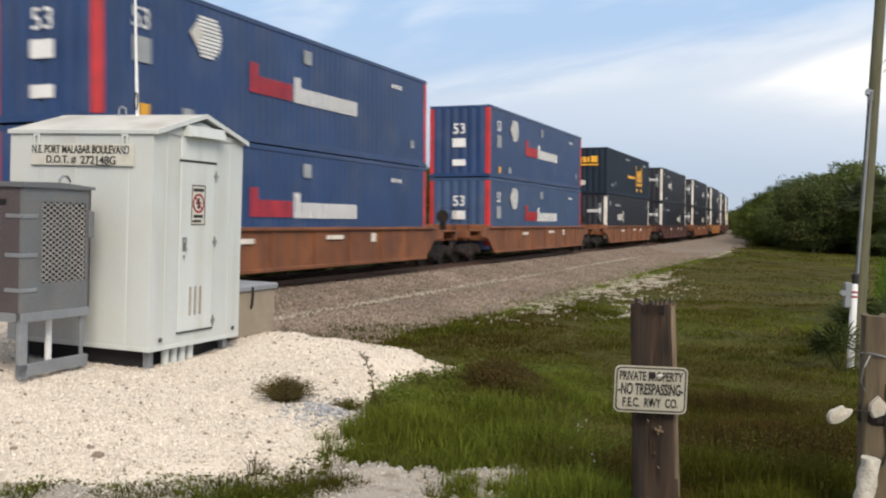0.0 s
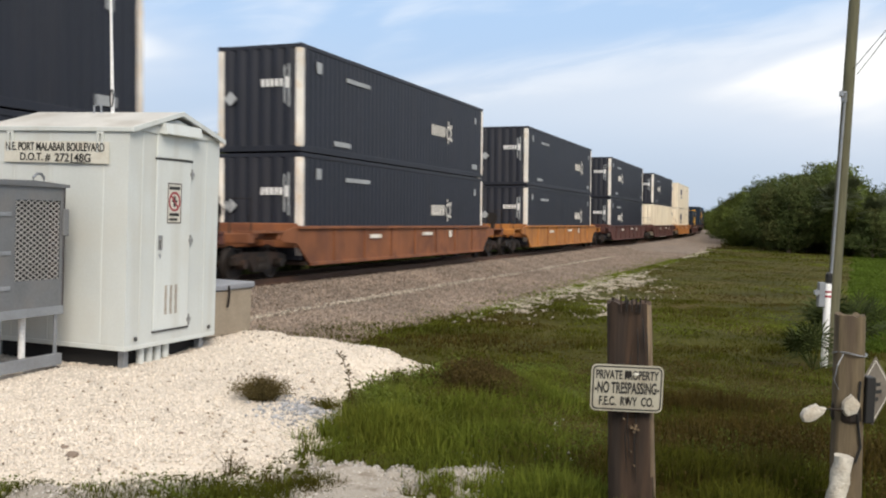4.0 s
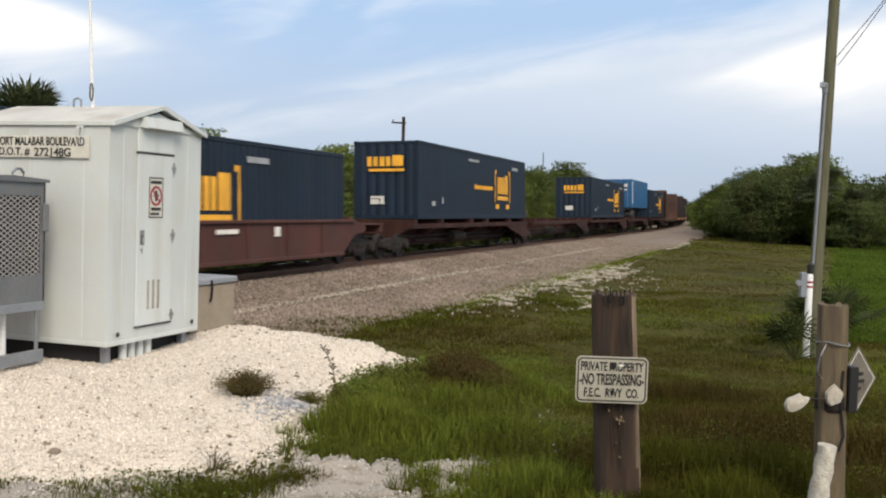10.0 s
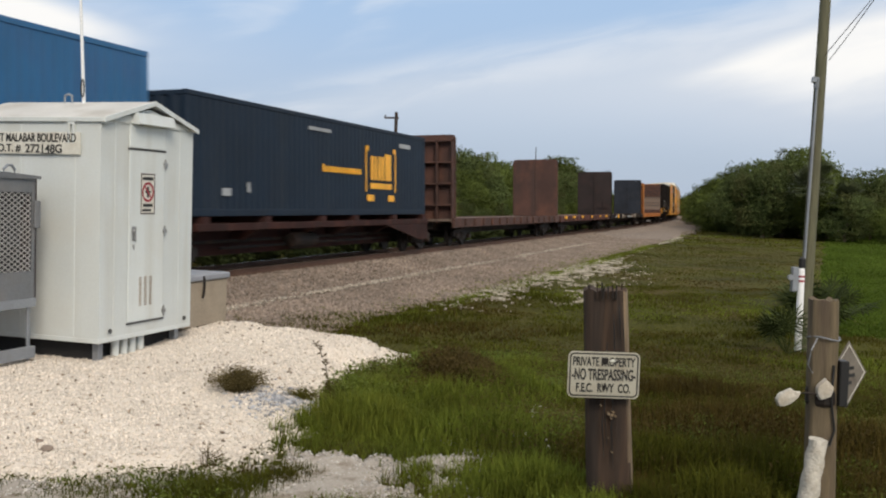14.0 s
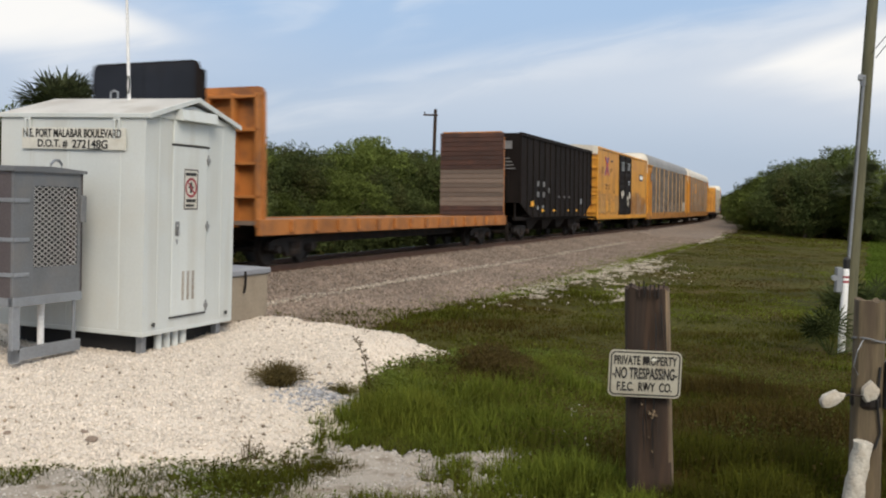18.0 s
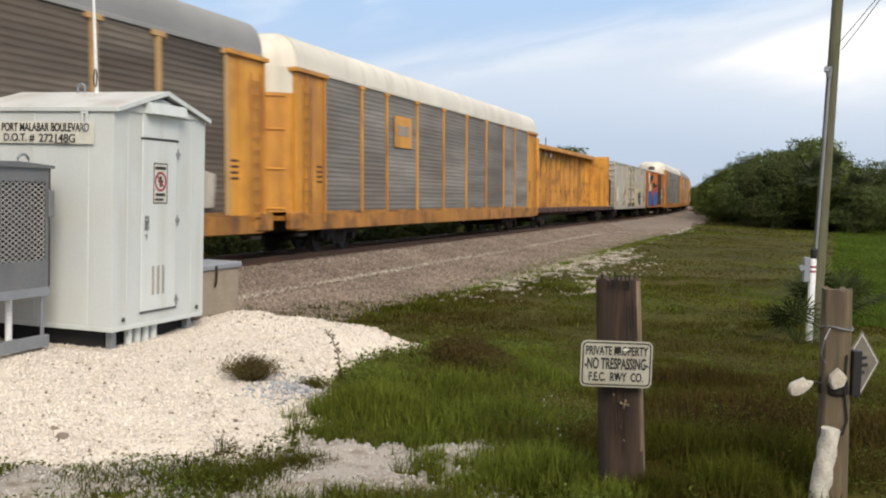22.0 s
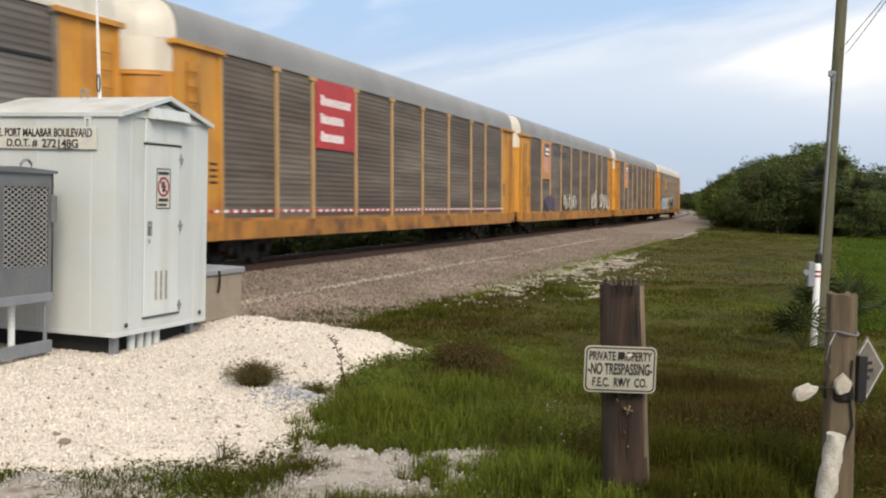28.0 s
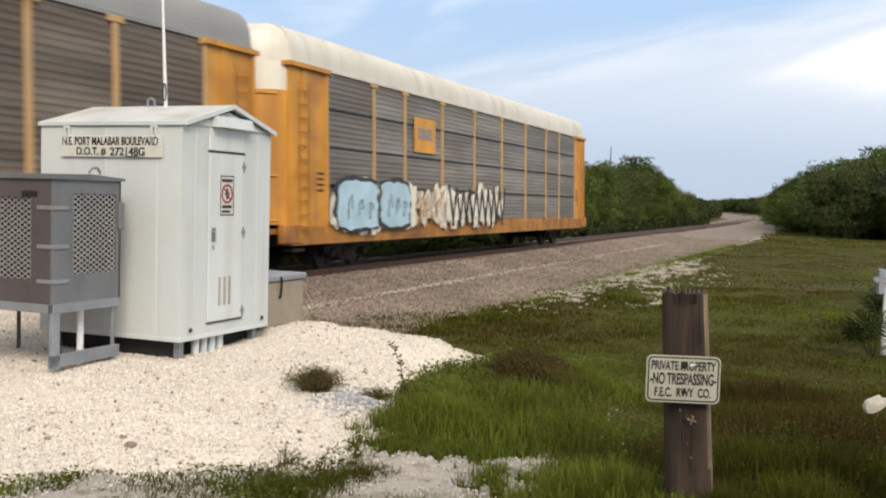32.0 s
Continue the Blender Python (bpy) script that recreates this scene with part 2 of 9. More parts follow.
CAR_YELLOW = surf("yellow_car_paint", (0.64, 0.30, 0.035), 0.5, 0, 0.12, 0.7, 0.07, stain=((0.35, 0.13, 0.02), 0.5, 0.8), streak=((0.25, 0.10, 0.03), 0.45, 2.2))
RACKY = surf("rack_yellow_orange_paint", (0.60, 0.28, 0.035), 0.5, 0, 0.12, 0.7, 0.07, stain=((0.33, 0.11, 0.02), 0.55, 1.0), streak=((0.22, 0.08, 0.02), 0.5, 2.2))
GALV = surf("weathered_galvanised_screen", (0.212, 0.196, 0.178), 0.6, 0.25, 0.3, 0.9, 0.15, 6, stretch=(0.12, 1, 2.0), stain=((0.13, 0.11, 0.095), 0.6, 0.7), streak=((0.13, 0.09, 0.07), 0.45, 2.0), rand=0.16)
GALVBROWN = surf("rusty_galvanised_screen", (0.145, 0.120, 0.098), 0.65, 0.2, 0.4, 0.9, 0.2, 6, stretch=(0.12, 1, 2.0), stain=((0.10, 0.07, 0.055), 0.6, 0.8), streak=((0.085, 0.055, 0.04), 0.5, 2.0), rand=0.14)
ROOFW = surf("white_rack_roof", (0.66, 0.62, 0.54), 0.5, 0.1, 0.1, 0.5, 0.06, streak=((0.42, 0.36, 0.28), 0.4, 2))
ROOFG = surf("grey_metal_roof", (0.30, 0.295, 0.29), 0.55, 0.3, 0.12, 0.5, 0.08)
REEFER = surf("dirty_pale_grey_paint", (0.42, 0.40, 0.355), 0.6, 0, 0.12, 0.5, 0.08, stain=((0.28, 0.24, 0.19), 0.6, 0.8), streak=((0.24, 0.18, 0.13), 0.5, 2.5))
ORANGEBOX = surf("rusty_orange_box_paint", (0.46, 0.15, 0.03), 0.6, 0, 0.2, 0.6, 0.1, stain=((0.22, 0.07, 0.03), 0.7, 0.8), streak=((0.15, 0.06, 0.04), 0.55, 2.5))
WOODGREY = surf("weathered_grey_planks", (0.17, 0.125, 0.10), 0.8, 0, 0.25, 1.0, 0.2, 30, stretch=(1, 0.15, 1.5), stain=((0.10, 0.065, 0.05), 0.6, 2), rand=0.25)
CHASSIS = surf("chassis_black_paint", (0.02, 0.02, 0.022), 0.55, 0.1)
SPRAYB = surf("pale_blue_spray_paint", (0.40, 0.56, 0.66), 0.6, bump=0, var=0.15)
SPRAYW = surf("white_spray_paint", (0.66, 0.62, 0.54), 0.6, bump=0, var=0.15)
SPRAYK = surf("black_spray_paint", (0.03, 0.03, 0.035), 0.6, bump=0)
SPRAYD = surf("deep_blue_spray_paint", (0.02, 0.11, 0.34), 0.6, bump=0, var=0.2)
SPRAYP = surf("pink_spray_paint", (0.34, 0.06, 0.09), 0.6, bump=0, var=0.2)
SPRAYT = surf("tan_spray_paint", (0.52, 0.45, 0.30), 0.6, bump=0, var=0.2)
HUTP = surf("white_hut_paint", (0.585, 0.622, 0.622), 0.45, 0, 0.06, 0.8, 0.03, 40, stain=((0.55, 0.54, 0.49), 0.35, 1.3), streak=((0.42, 0.40, 0.34), 0.28, 4), bump=0.05)
HUTGAP = surf("dark_seam", (0.05, 0.05, 0.05), 0.8, bump=0)
STEELG = surf("grey_painted_steel", (0.155, 0.165, 0.18), 0.5, 0.2, 0.12, 2, 0.08, stain=((0.22, 0.2, 0.18), 0.3, 3))
STEELL = surf("light_grey_galvanised_steel", (0.27, 0.29, 0.32), 0.45, 0.4, 0.12, 2, 0.08, stain=((0.18, 0.17, 0.16), 0.3, 3))
STEELD = surf("dark_brown_grey_panel", (0.10, 0.085, 0.09), 0.5, 0.2, 0.12, 2)
# near-black in place of shade, inside the case and under the hut
SHADEBLACK = surf("shade_black", (0.012, 0.012, 0.013), 0.8, bump=0)
CONCBOX = surf("tan_box_wall", (0.30, 0.25, 0.19), 0.8, 0, 0.12, 2, 0.1, stain=((0.2, 0.16, 0.12), 0.5, 2))
LIDGREY = surf("grey_box_lid", (0.24, 0.25, 0.28), 0.6, 0, 0.1)
SIGNW = surf("off_white_sign_face", (0.62, 0.61, 0.55), 0.5, 0, 0.08, 4, 0.05, stain=((0.45, 0.40, 0.32), 0.45, 6), bump=0)
VENTSLOT = surf("rusty_vent_slots", (0.30, 0.24, 0.18), 0.6, bump=0)
SIGNK = surf("sign_black", (0.02, 0.02, 0.02), 0.5, bump=0)
SIGNR = surf("sign_red", (0.30, 0.03, 0.045), 0.5, bump=0)
POSTW = surf("weathered_creosote_post", (0.050, 0.028, 0.016), 0.85, 0, 0.25, 6.0, 0.3, 30, stretch=(1, 1, 0.12), stain=((0.016, 0.012, 0.010), 0.95, 2.6), streak=((0.013, 0.010, 0.009), 0.9, 10.0), bump=0.6, bscale=30)
PALEWOOD = surf("pale_post_wood", (0.20, 0.145, 0.09), 0.85, 0, 0.3, 6.0, 0.3, 30, stretch=(1, 1, 0.12), streak=((0.04, 0.026, 0.018), 0.8, 9.0), bump=0.6, bscale=30)
POSTG = surf("weathered_brown_grey_post", (0.120, 0.092, 0.056), 0.85, 0, 0.35, 9.0, 0.25, 30, stretch=(1, 1, 0.12), stain=((0.06, 0.04, 0.03), 0.8, 7.0), bump=0.6, bscale=30)
POLEW = surf("grey_green_pole_wood", (0.105, 0.102, 0.062), 0.85, 0, 0.18, 2.5, 0.2, 30, stretch=(1, 1, 0.08), bump=0.4)
CHALK = surf("chalky_white_paint", (0.54, 0.51, 0.45), 0.8, 0, 0.1, 6, 0.15, 50, stain=((0.35, 0.28, 0.2), 0.5, 9), bump=0.5)
PVC = surf("white_pvc", (0.72, 0.73, 0.74), 0.4, 0, 0.05, bump=0.05)
LIMESTONE = surf("crushed_limestone", (0.63, 0.568, 0.500), 0.95, 0, 0.12, 0.8, 0.16, 60, stain=((0.50, 0.42, 0.35), 0.45, 9), bump=0.4, bscale=70, rand=0)
LIMESTONES = surf("limestone_chips", (0.665, 0.602, 0.535), 0.95, 0, 0.08, 0.8, 0.06, 40, island=0.24, bump=0.2, rand=0)
BALLAST = surf("ballast_bed", (0.205, 0.160, 0.128), 0.95, 0, 0.18, 0.5, 0.45, 14, stain=((0.11, 0.09, 0.08), 0.7, 8), bump=1.0, bscale=14, rand=0)
BALLASTS = surf("ballast_stones", (0.218, 0.172, 0.140), 0.92, 0, 0.2, 0.4, 0.1, 30, island=0.42, bump=0.3, rand=0)
SOIL = surf("grassy_earth", (0.056, 0.054, 0.010), 0.95, 0, 0.35, 0.25, 0.4, 9, stain=((0.080, 0.058, 0.018), 0.75, 0.35), gloss=0.1, bump=0.35, bscale=12, rand=0)
RAILM = surf("rusty_rail_steel", (0.11, 0.06, 0.04), 0.6, 0.4, 0.15, 3)
RAILTOP = surf("polished_rail_head", (0.45, 0.42, 0.40), 0.25, 0.9, 0.05, 3, bump=0)
TIEW = surf("creosote_tie_wood", (0.055, 0.04, 0.032), 0.9, 0, 0.3, 3, 0.3, 30, rand=0.3)
GRASSG = surf("meadow_grass", (0.070, 0.075, 0.010), 0.8, 0, 0.3, 0.5, 0.1, 20, stain=((0.090, 0.070, 0.020), 0.7, 0.4), gloss=0.06, through_light=0.5, island=0.3, bump=0, rand=0)
GRASSB = surf("bright_young_grass", (0.152, 0.186, 0.028), 0.75, 0, 0.3, 0.6, 0.1, 20, stain=((0.12, 0.115, 0.02), 0.6, 0.8), gloss=0.06, through_light=0.5, island=0.3, bump=0, rand=0)
GRASSD = surf("dry_brown_weeds", (0.068, 0.050, 0.013), 0.85, 0, 0.3, 0.6, 0.1, 20, gloss=0.06, through_light=0.4, island=0.35, bump=0, rand=0)
LEAF = surf("subtropical_leaves", (0.074, 0.096, 0.034), 0.75, 0, 0.4, 4.5, 0.1, 20, stain=((0.09, 0.075, 0.032), 0.5, 3.0), island=0.3, bump=0, rand=0.42, gloss=0.05, through_light=0.3)
LEAFL = surf("light_leaf_green", (0.092, 0.118, 0.030), 0.75, 0, 0.4, 4.5, 0.1, 20, island=0.3, bump=0, rand=0.42, gloss=0.05, through_light=0.3)
BARK = surf("grey_brown_bark", (0.14, 0.11, 0.085), 0.9, 0, 0.3, 3, 0.3, 20, bump=0.8)
PALMF = surf("palm_frond", (0.056, 0.070, 0.026), 0.7, 0, 0.3, 1, 0.1, 20, island=0.4, bump=0)
WIREM = surf("black_cable", (0.02, 0.02, 0.02), 0.6, bump=0)
MESHSTEEL = surf("expanded_metal_steel", (0.42, 0.41, 0.40), 0.5, 0.4, 0.1, bump=0)
CHROMEISH = surf("dull_zinc_hardware", (0.35, 0.35, 0.35), 0.4, 0.7, 0.1, bump=0)
PLATEW = surf("pale_plate", (0.62, 0.60, 0.56), 0.6, bump=0)
VERGE = surf("dirty_limestone_fines", (0.36, 0.32, 0.25), 0.95, 0, 0.2, 1.0, 0.3, 20, stain=((0.20, 0.17, 0.11), 0.8, 5), bump=0.6, bscale=20, rand=0)
GREYCHIP = surf("bluish_grey_chips", (0.34, 0.35, 0.38), 0.95, 0, 0.2, 1.0, 0.1, 30, island=0.4, bump=0.2, rand=0)
VERGECHIP = surf("pale_verge_stones", (0.335, 0.295, 0.245), 0.95, 0, 0.15, 0.8, 0.1, 30, island=0.4, bump=0.2, rand=0)
POSTTAN = surf("faded_tan_post_paint", (0.50, 0.31, 0.13), 0.6, stain=((0.32, 0.22, 0.14), 0.5, 1.5))
FADETAN = surf("faded_yellow_patch", (0.50, 0.27, 0.075), 0.6, 0, 0.2, 2.0, 0.1, stain=((0.30, 0.14, 0.05), 0.6, 2.5), bump=0)
FADEBROWN = surf("faded_brown_outline", (0.30, 0.15, 0.05), 0.65, 0, 0.25, 2.0, 0.1, bump=0)
DIRTW = surf("grimy_white_spray", (0.40, 0.36, 0.31), 0.65, 0, 0.25, 2.0, 0.15, bump=0)
GRASSF = surf("lush_field_grass", (0.088, 0.132, 0.020), 0.8, 0, 0.2, 0.2, 0.1, 20, gloss=0.06, through_light=0.5, island=0.2, bump=0, rand=0)
WEEDB = surf("olive_brown_weed", (0.12, 0.095, 0.040), 0.85, 0, 0.3, 2.0, 0.1, 20, gloss=0.06, through_light=0.4, island=0.4, bump=0, rand=0)
WORNLIME = surf("worn_grey_limestone", (0.335, 0.30, 0.262), 0.95, 0, 0.15, 0.9, 0.2, 60, stain=((0.17, 0.13, 0.09), 0.8, 6), bump=0.5, bscale=60, rand=0)
RACKSILL = surf("rust_patched_sill", (0.40, 0.175, 0.03), 0.6, 0, 0.25, 0.8, 0.12, stain=((0.10, 0.045, 0.022), 0.9, 1.3), streak=((0.16, 0.07, 0.03), 0.5, 2.5))
POSTRUST = surf("rusty_orange_post", (0.40, 0.150, 0.034), 0.6, 0, 0.25, 0.8, 0.12, stain=((0.15, 0.07, 0.035), 0.8, 1.5))
BEAMRUST = surf("rusty_yellow_beam", (0.52, 0.24, 0.045), 0.65, 0, 0.2, 0.9, 0.12, stain=((0.16, 0.065, 0.028), 0.6, 1.2), streak=((0.12, 0.05, 0.025), 0.5, 2.5))
WORNCHIP = surf("worn_patch_chips", (0.43, 0.405, 0.38), 0.95, 0, 0.15, 0.8, 0.1, 30, island=0.35, bump=0.2, rand=0)
SIGNO = surf("weathered_sign_face", (0.36, 0.345, 0.285), 0.55, 0, 0.1, 4, 0.06, stain=((0.27, 0.23, 0.17), 0.5, 7), bump=0)
DIAMONDF = surf("dull_weathered_diamond_face", (0.17, 0.15, 0.125), 0.6, 0, 0.2, 6, 0.1, stain=((0.08, 0.06, 0.05), 0.7, 9), bump=0)
BROADLEAF = surf("low_broadleaf_green", (0.112, 0.146, 0.030), 0.7, 0, 0.35, 1.2, 0.1, 20, stain=((0.13, 0.115, 0.03), 0.6, 1.0), gloss=0.05, through_light=0.4, island=0.4, bump=0, rand=0)
REDWEED = surf("reddish_brown_weed", (0.076, 0.056, 0.021), 0.85, 0, 0.3, 1.5, 0.1, 20, gloss=0.06, through_light=0.4, island=0.4, bump=0, rand=0)
# dark palmetto green; on the low scrub the darkness is painted shade
DARKLEAF = surf("dark_leaf_and_shade", (0.040, 0.052, 0.018), 0.8, 0, 0.35, 1.5, 0.1, 20, island=0.3, bump=0, gloss=0.05, rand=0.2)
HUTROOF = surf("weathered_white_roof", (0.50, 0.49, 0.47), 0.55, 0, 0.12, 1.2, 0.06, stain=((0.33, 0.30, 0.26), 0.6, 1.8), bump=0.05)
FLECK = surf("dark_pebbles", (0.27, 0.22, 0.17), 0.95, 0, 0.2, 0.8, 0.1, 30, island=0.5, bump=0.2, rand=0)


# ---- building blocks ----
class Shape:
    """Collects vertices and faces of one mesh."""

    def __init__(self):
        self.v, self.f = [], []

    def add(self, verts, faces):
        k = len(self.v)
        self.v += [tuple(p) for p in verts]
        self.f += [tuple(i + k for i in f) for f in faces]
        return self

    def box(self, x0, x1, y0, y1, z0, z1, c=0.0):
        """A box; with c its edges are chamfered by that much."""
        if c <= 0:
            return self.add([(x, y, z) for x in (x0, x1) for y in (y0, y1) for z in (z0, z1)],
                            [(0, 1, 3, 2), (4, 6, 7, 5), (0, 4, 5, 1), (2, 3, 7, 6), (0, 2, 6, 4), (1, 5, 7, 3)])
        lo, hi = (x0, y0, z0), (x1, y1, z1)
        verts, ids = [], {}
        for sx in (0, 1):
            for sy in (0, 1):
                for sz in (0, 1):
                    s = (sx, sy, sz)
                    for a in range(3):
                        p = []
                        for b in range(3):
                            e = hi[b] if s[b] else lo[b]
                            p.append(e if b == a else e + (-c if s[b] else c))
                        ids[s, a] = len(verts)
                        verts.append(p)
        faces = []
        for a in range(3):
            b, d = (a + 1) % 3, (a + 2) % 3
            for sa in (0, 1):
                def key(sb, sd):
                    s = [0, 0, 0]
                    s[a], s[b], s[d] = sa, sb, sd
                    return tuple(s)
                q = [ids[key(0, 0), a], ids[key(1, 0), a], ids[key(1, 1), a], ids[key(0, 1), a]]
                faces.append(q if sa else q[::-1])
        for a in range(3):
            b, d = (a + 1) % 3, (a + 2) % 3
            for sb in (0, 1):
                for sd in (0, 1):
                    s0, s1 = [0, 0, 0], [0, 0, 0]
                    s0[b], s0[d], s1[a], s1[b], s1[d] = sb, sd, 1, sb, sd
                    s0, s1 = tuple(s0), tuple(s1)
                    q = [ids[s0, b], ids[s1, b], ids[s1, d], ids[s0, d]]
                    faces.append(q if sb != sd else q[::-1])
        for s in [(x, y, z) for x in (0, 1) for y in (0, 1) for z in (0, 1)]:
            q = [ids[s, 0], ids[s, 1], ids[s, 2]]
            faces.append(q if sum(s) % 2 else q[::-1])
        return self.add(verts, faces)

    def prism(self, poly, lo, hi, axis="y"):
        """A polygon in the plane across the axis, pushed from lo to hi along it."""
        n = len(poly)
        put = {"y": lambda a, b, h: (a, h, b), "x": lambda a, b, h: (h, a, b), "z": lambda a, b, h: (a, b, h)}[axis]
        verts = [put(a, b, lo) for a, b in poly] + [put(a, b, hi) for a, b in poly]
        faces = [tuple(range(n)), tuple(range(2 * n - 1, n - 1, -1))]
        faces += [(i, i + n, (i + 1) % n + n, (i + 1) % n) for i in range(n)]
        return self.add(verts, faces)

    def tube(self, path, radii, n=8, cap=True):
        path = [Vector(p) for p in path]
        if not hasattr(radii, "__len__"):
            radii = [radii] * len(path)
        verts, faces = [], []
        for i, p in enumerate(path):
            d = (path[min(i + 1, len(path) - 1)] - path[max(i - 1, 0)]).normalized()
            a = d.orthogonal().normalized() if abs(d.z) > 0.95 else Vector((0, 0, 1)).cross(d).normalized()
            if abs(d.z) > 0.95:
                a = (Vector((1, 0, 0)) - d * d.x).normalized()
            b = d.cross(a)
            for k in range(n):
                t = 2 * math.pi * k / n
                verts.append(p + (a * math.cos(t) + b * math.sin(t)) * radii[i])
        for i in range(len(path) - 1):
            for k in range(n):
                k2 = (k + 1) % n
                faces.append((i * n + k, i * n + k2, (i + 1) * n + k2, (i + 1) * n + k))
        if cap:
            faces.append(tuple(range(n - 1, -1, -1)))
            faces.append(tuple(range((len(path) - 1) * n, len(path) * n)))
        return self.add(verts, faces)

    def lathe(self, profile, n=16, axis="z", at=(0, 0, 0)):
        """A profile of (radius, height) turned about an axis."""
        put = {"z": lambda r, h, c, s: (r * c, r * s, h), "y": lambda r, h, c, s: (r * c, h, r * s), "x": lambda r, h, c, s: (h, r * c, r * s)}[axis]
        verts, faces = [], []
        for r, h in profile:
            for k in range(n):
                t = 2 * math.pi * k / n
                p = put(r, h, math.cos(t), math.sin(t))
                verts.append((p[0] + at[0], p[1] + at[1], p[2] + at[2]))
        m = len(profile)
        for i in range(m - 1):
            for k in range(n):
                k2 = (k + 1) % n
                faces.append((i * n + k, i * n + k2, (i + 1) * n + k2, (i + 1) * n + k))
        faces += [tuple(range(n - 1, -1, -1)), tuple(range((m - 1) * n, m * n))]
        return self.add(verts, faces)

    def wave(self, x0, x1, z0, z1, y, depth, pitch, out=-1, upright=True, flat=0.34):
        """A corrugated sheet with trapezoid ribs, in the plane of y; out: the side on which the ribs stand."""
        span = (x1 - x0) if upright else (z1 - z0)
        k = max(1, round(span / pitch))
        st = span / k
        pts = []
        for i in range(k):
            for a, h in ((0, 0), (0.5 - flat, 0), (0.5, 1), (1 - 0.5 + flat, 1)):
                pts.append((i * st + a * st, h))
        pts.append((span, 0))
        verts, faces = [], []
        for a, h in pts:
            yy = y + out * h * depth
            verts += [(x0 + a, yy, z0), (x0 + a, yy, z1)] if upright else [(x0, yy, z0 + a), (x1, yy, z0 + a)]
        for i in range(len(pts) - 1):
            faces.append((2 * i, 2 * i + 2, 2 * i + 3, 2 * i + 1))
        return self.add(verts, faces)

    def moved(self, m):
        self.v = [tuple(m @ Vector(p)) for p in self.v]
        return self

    def mesh(self, name, material, smooth=False):
        me = bpy.data.meshes.new(name)
        me.from_pydata(self.v, [], self.f)
        me.materials.append(material)
        me.validate()
        bm = bmesh.new()
        bm.from_mesh(me)
        bmesh.ops.recalc_face_normals(bm, faces=bm.faces)
        bm.to_mesh(me)
        bm.free()
        if smooth:
            me.shade_smooth()
            me.set_sharp_from_angle(angle=radians(38))
        return me


def part(name, shape, material, parent=None, label="", smooth=False, at=None):
    """One mesh object, a part of a thing or a piece of the setting."""
    data = shape if isinstance(shape, bpy.types.Mesh) else shape.mesh(name, material, smooth)
    ob = new(name, data)
    ob.parent = parent
    if at is not None:
        ob.matrix_basis = at
    if label:
        tagged(ob, label)
    return ob


def thing(name, label, category, at=None, group="", kind=""):
    ob = new(name)
    ob.empty_display_size = 0.2
    if at is not None:
        ob.matrix_basis = at
    return tagged(ob, label, category, group, kind)


def arrays(name, verts, faces, material):
    """A large mesh straight from arrays."""
    me = bpy.data.meshes.new(name)
    verts, faces = np.asarray(verts, dtype=np.float32), np.asarray(faces, dtype=np.int32)
    k = faces.shape[1]
    me.vertices.add(len(verts))
    me.vertices.foreach_set("co", verts.ravel())
    me.loops.add(faces.size)
    me.loops.foreach_set("vertex_index", faces.ravel())
    me.polygons.add(len(faces))
    me.polygons.foreach_set("loop_start", np.arange(0, faces.size, k, dtype=np.int32))
    me.polygons.foreach_set("loop_total", np.full(len(faces), k, dtype=np.int32))
    me.update(calc_edges=True)
    me.materials.append(material)
    return me


def lettering(name, body, height, width, material, parent, at, weight=0.008):
    """Words in the built-in font, squeezed to a width, as a thin mesh in the local XY plane."""
    cu = bpy.data.curves.new(name, "FONT")
    cu.body, cu.size, cu.extrude, cu.offset = body, 1.0, 0.002, weight
    cu.align_x, cu.align_y = "CENTER", "CENTER"
    tmp = bpy.data.objects.new(name, cu)
    scene.collection.objects.link(tmp)
    me = bpy.data.meshes.new_from_object(tmp)
    bpy.data.objects.remove(tmp)
    co = np.zeros(len(me.vertices) * 3, dtype=np.float32)
    me.vertices.foreach_get("co", co)
    co = co.reshape(-1, 3)
    lo, hi = co.min(0), co.max(0)
    mid = (lo + hi) / 2
    co[:, 0] = (co[:, 0] - mid[0]) * width / (hi[0] - lo[0])
    co[:, 1] = (co[:, 1] - mid[1]) * height / (hi[1] - lo[1])
    me.vertices.foreach_set("co", co.ravel())
    me.materials.clear()
    me.materials.append(material)
    me.update()
    return part(name, me, material, parent, at=at)


# ---- the railway line: a straight that eases into a wide left-hand curve ----
T_X, T_Y, T_HEAD, T_EASE, T_BEND, T_PRE = -5.098, 28.0, 18.654, 75.18, 0.00074, 0.00013
RAIL_Z, CANT = -0.074, 1.715
_S = np.arange(-800.0, 900.0, 1.0)
_TH = radians(T_HEAD) - np.where(_S > T_EASE, T_BEND * (np.minimum(_S, 330.0) - T_EASE), 0) - T_PRE * np.minimum(_S, T_EASE)
_X, _Y = np.cumsum(np.sin(_TH)), np.cumsum(np.cos(_TH))
_X, _Y = _X - _X[800] + T_X, _Y - _Y[800] + T_Y


def on_line(s):
    """Place and heading (degrees right of +y) at s metres along the line."""
    return float(np.interp(s, _S, _X)), float(np.interp(s, _S, _Y)), math.degrees(np.interp(s, _S, _TH))


def rail_pose(s, h=0.0):
    """The pose of a car on the line at s: x along the line away from the camera, y to its left, z up and canted."""
    x, y, th = on_line(s)
    return pose(x, y, RAIL_Z, -CANT, 0, 90 - th) @ pose(0, 0, h)


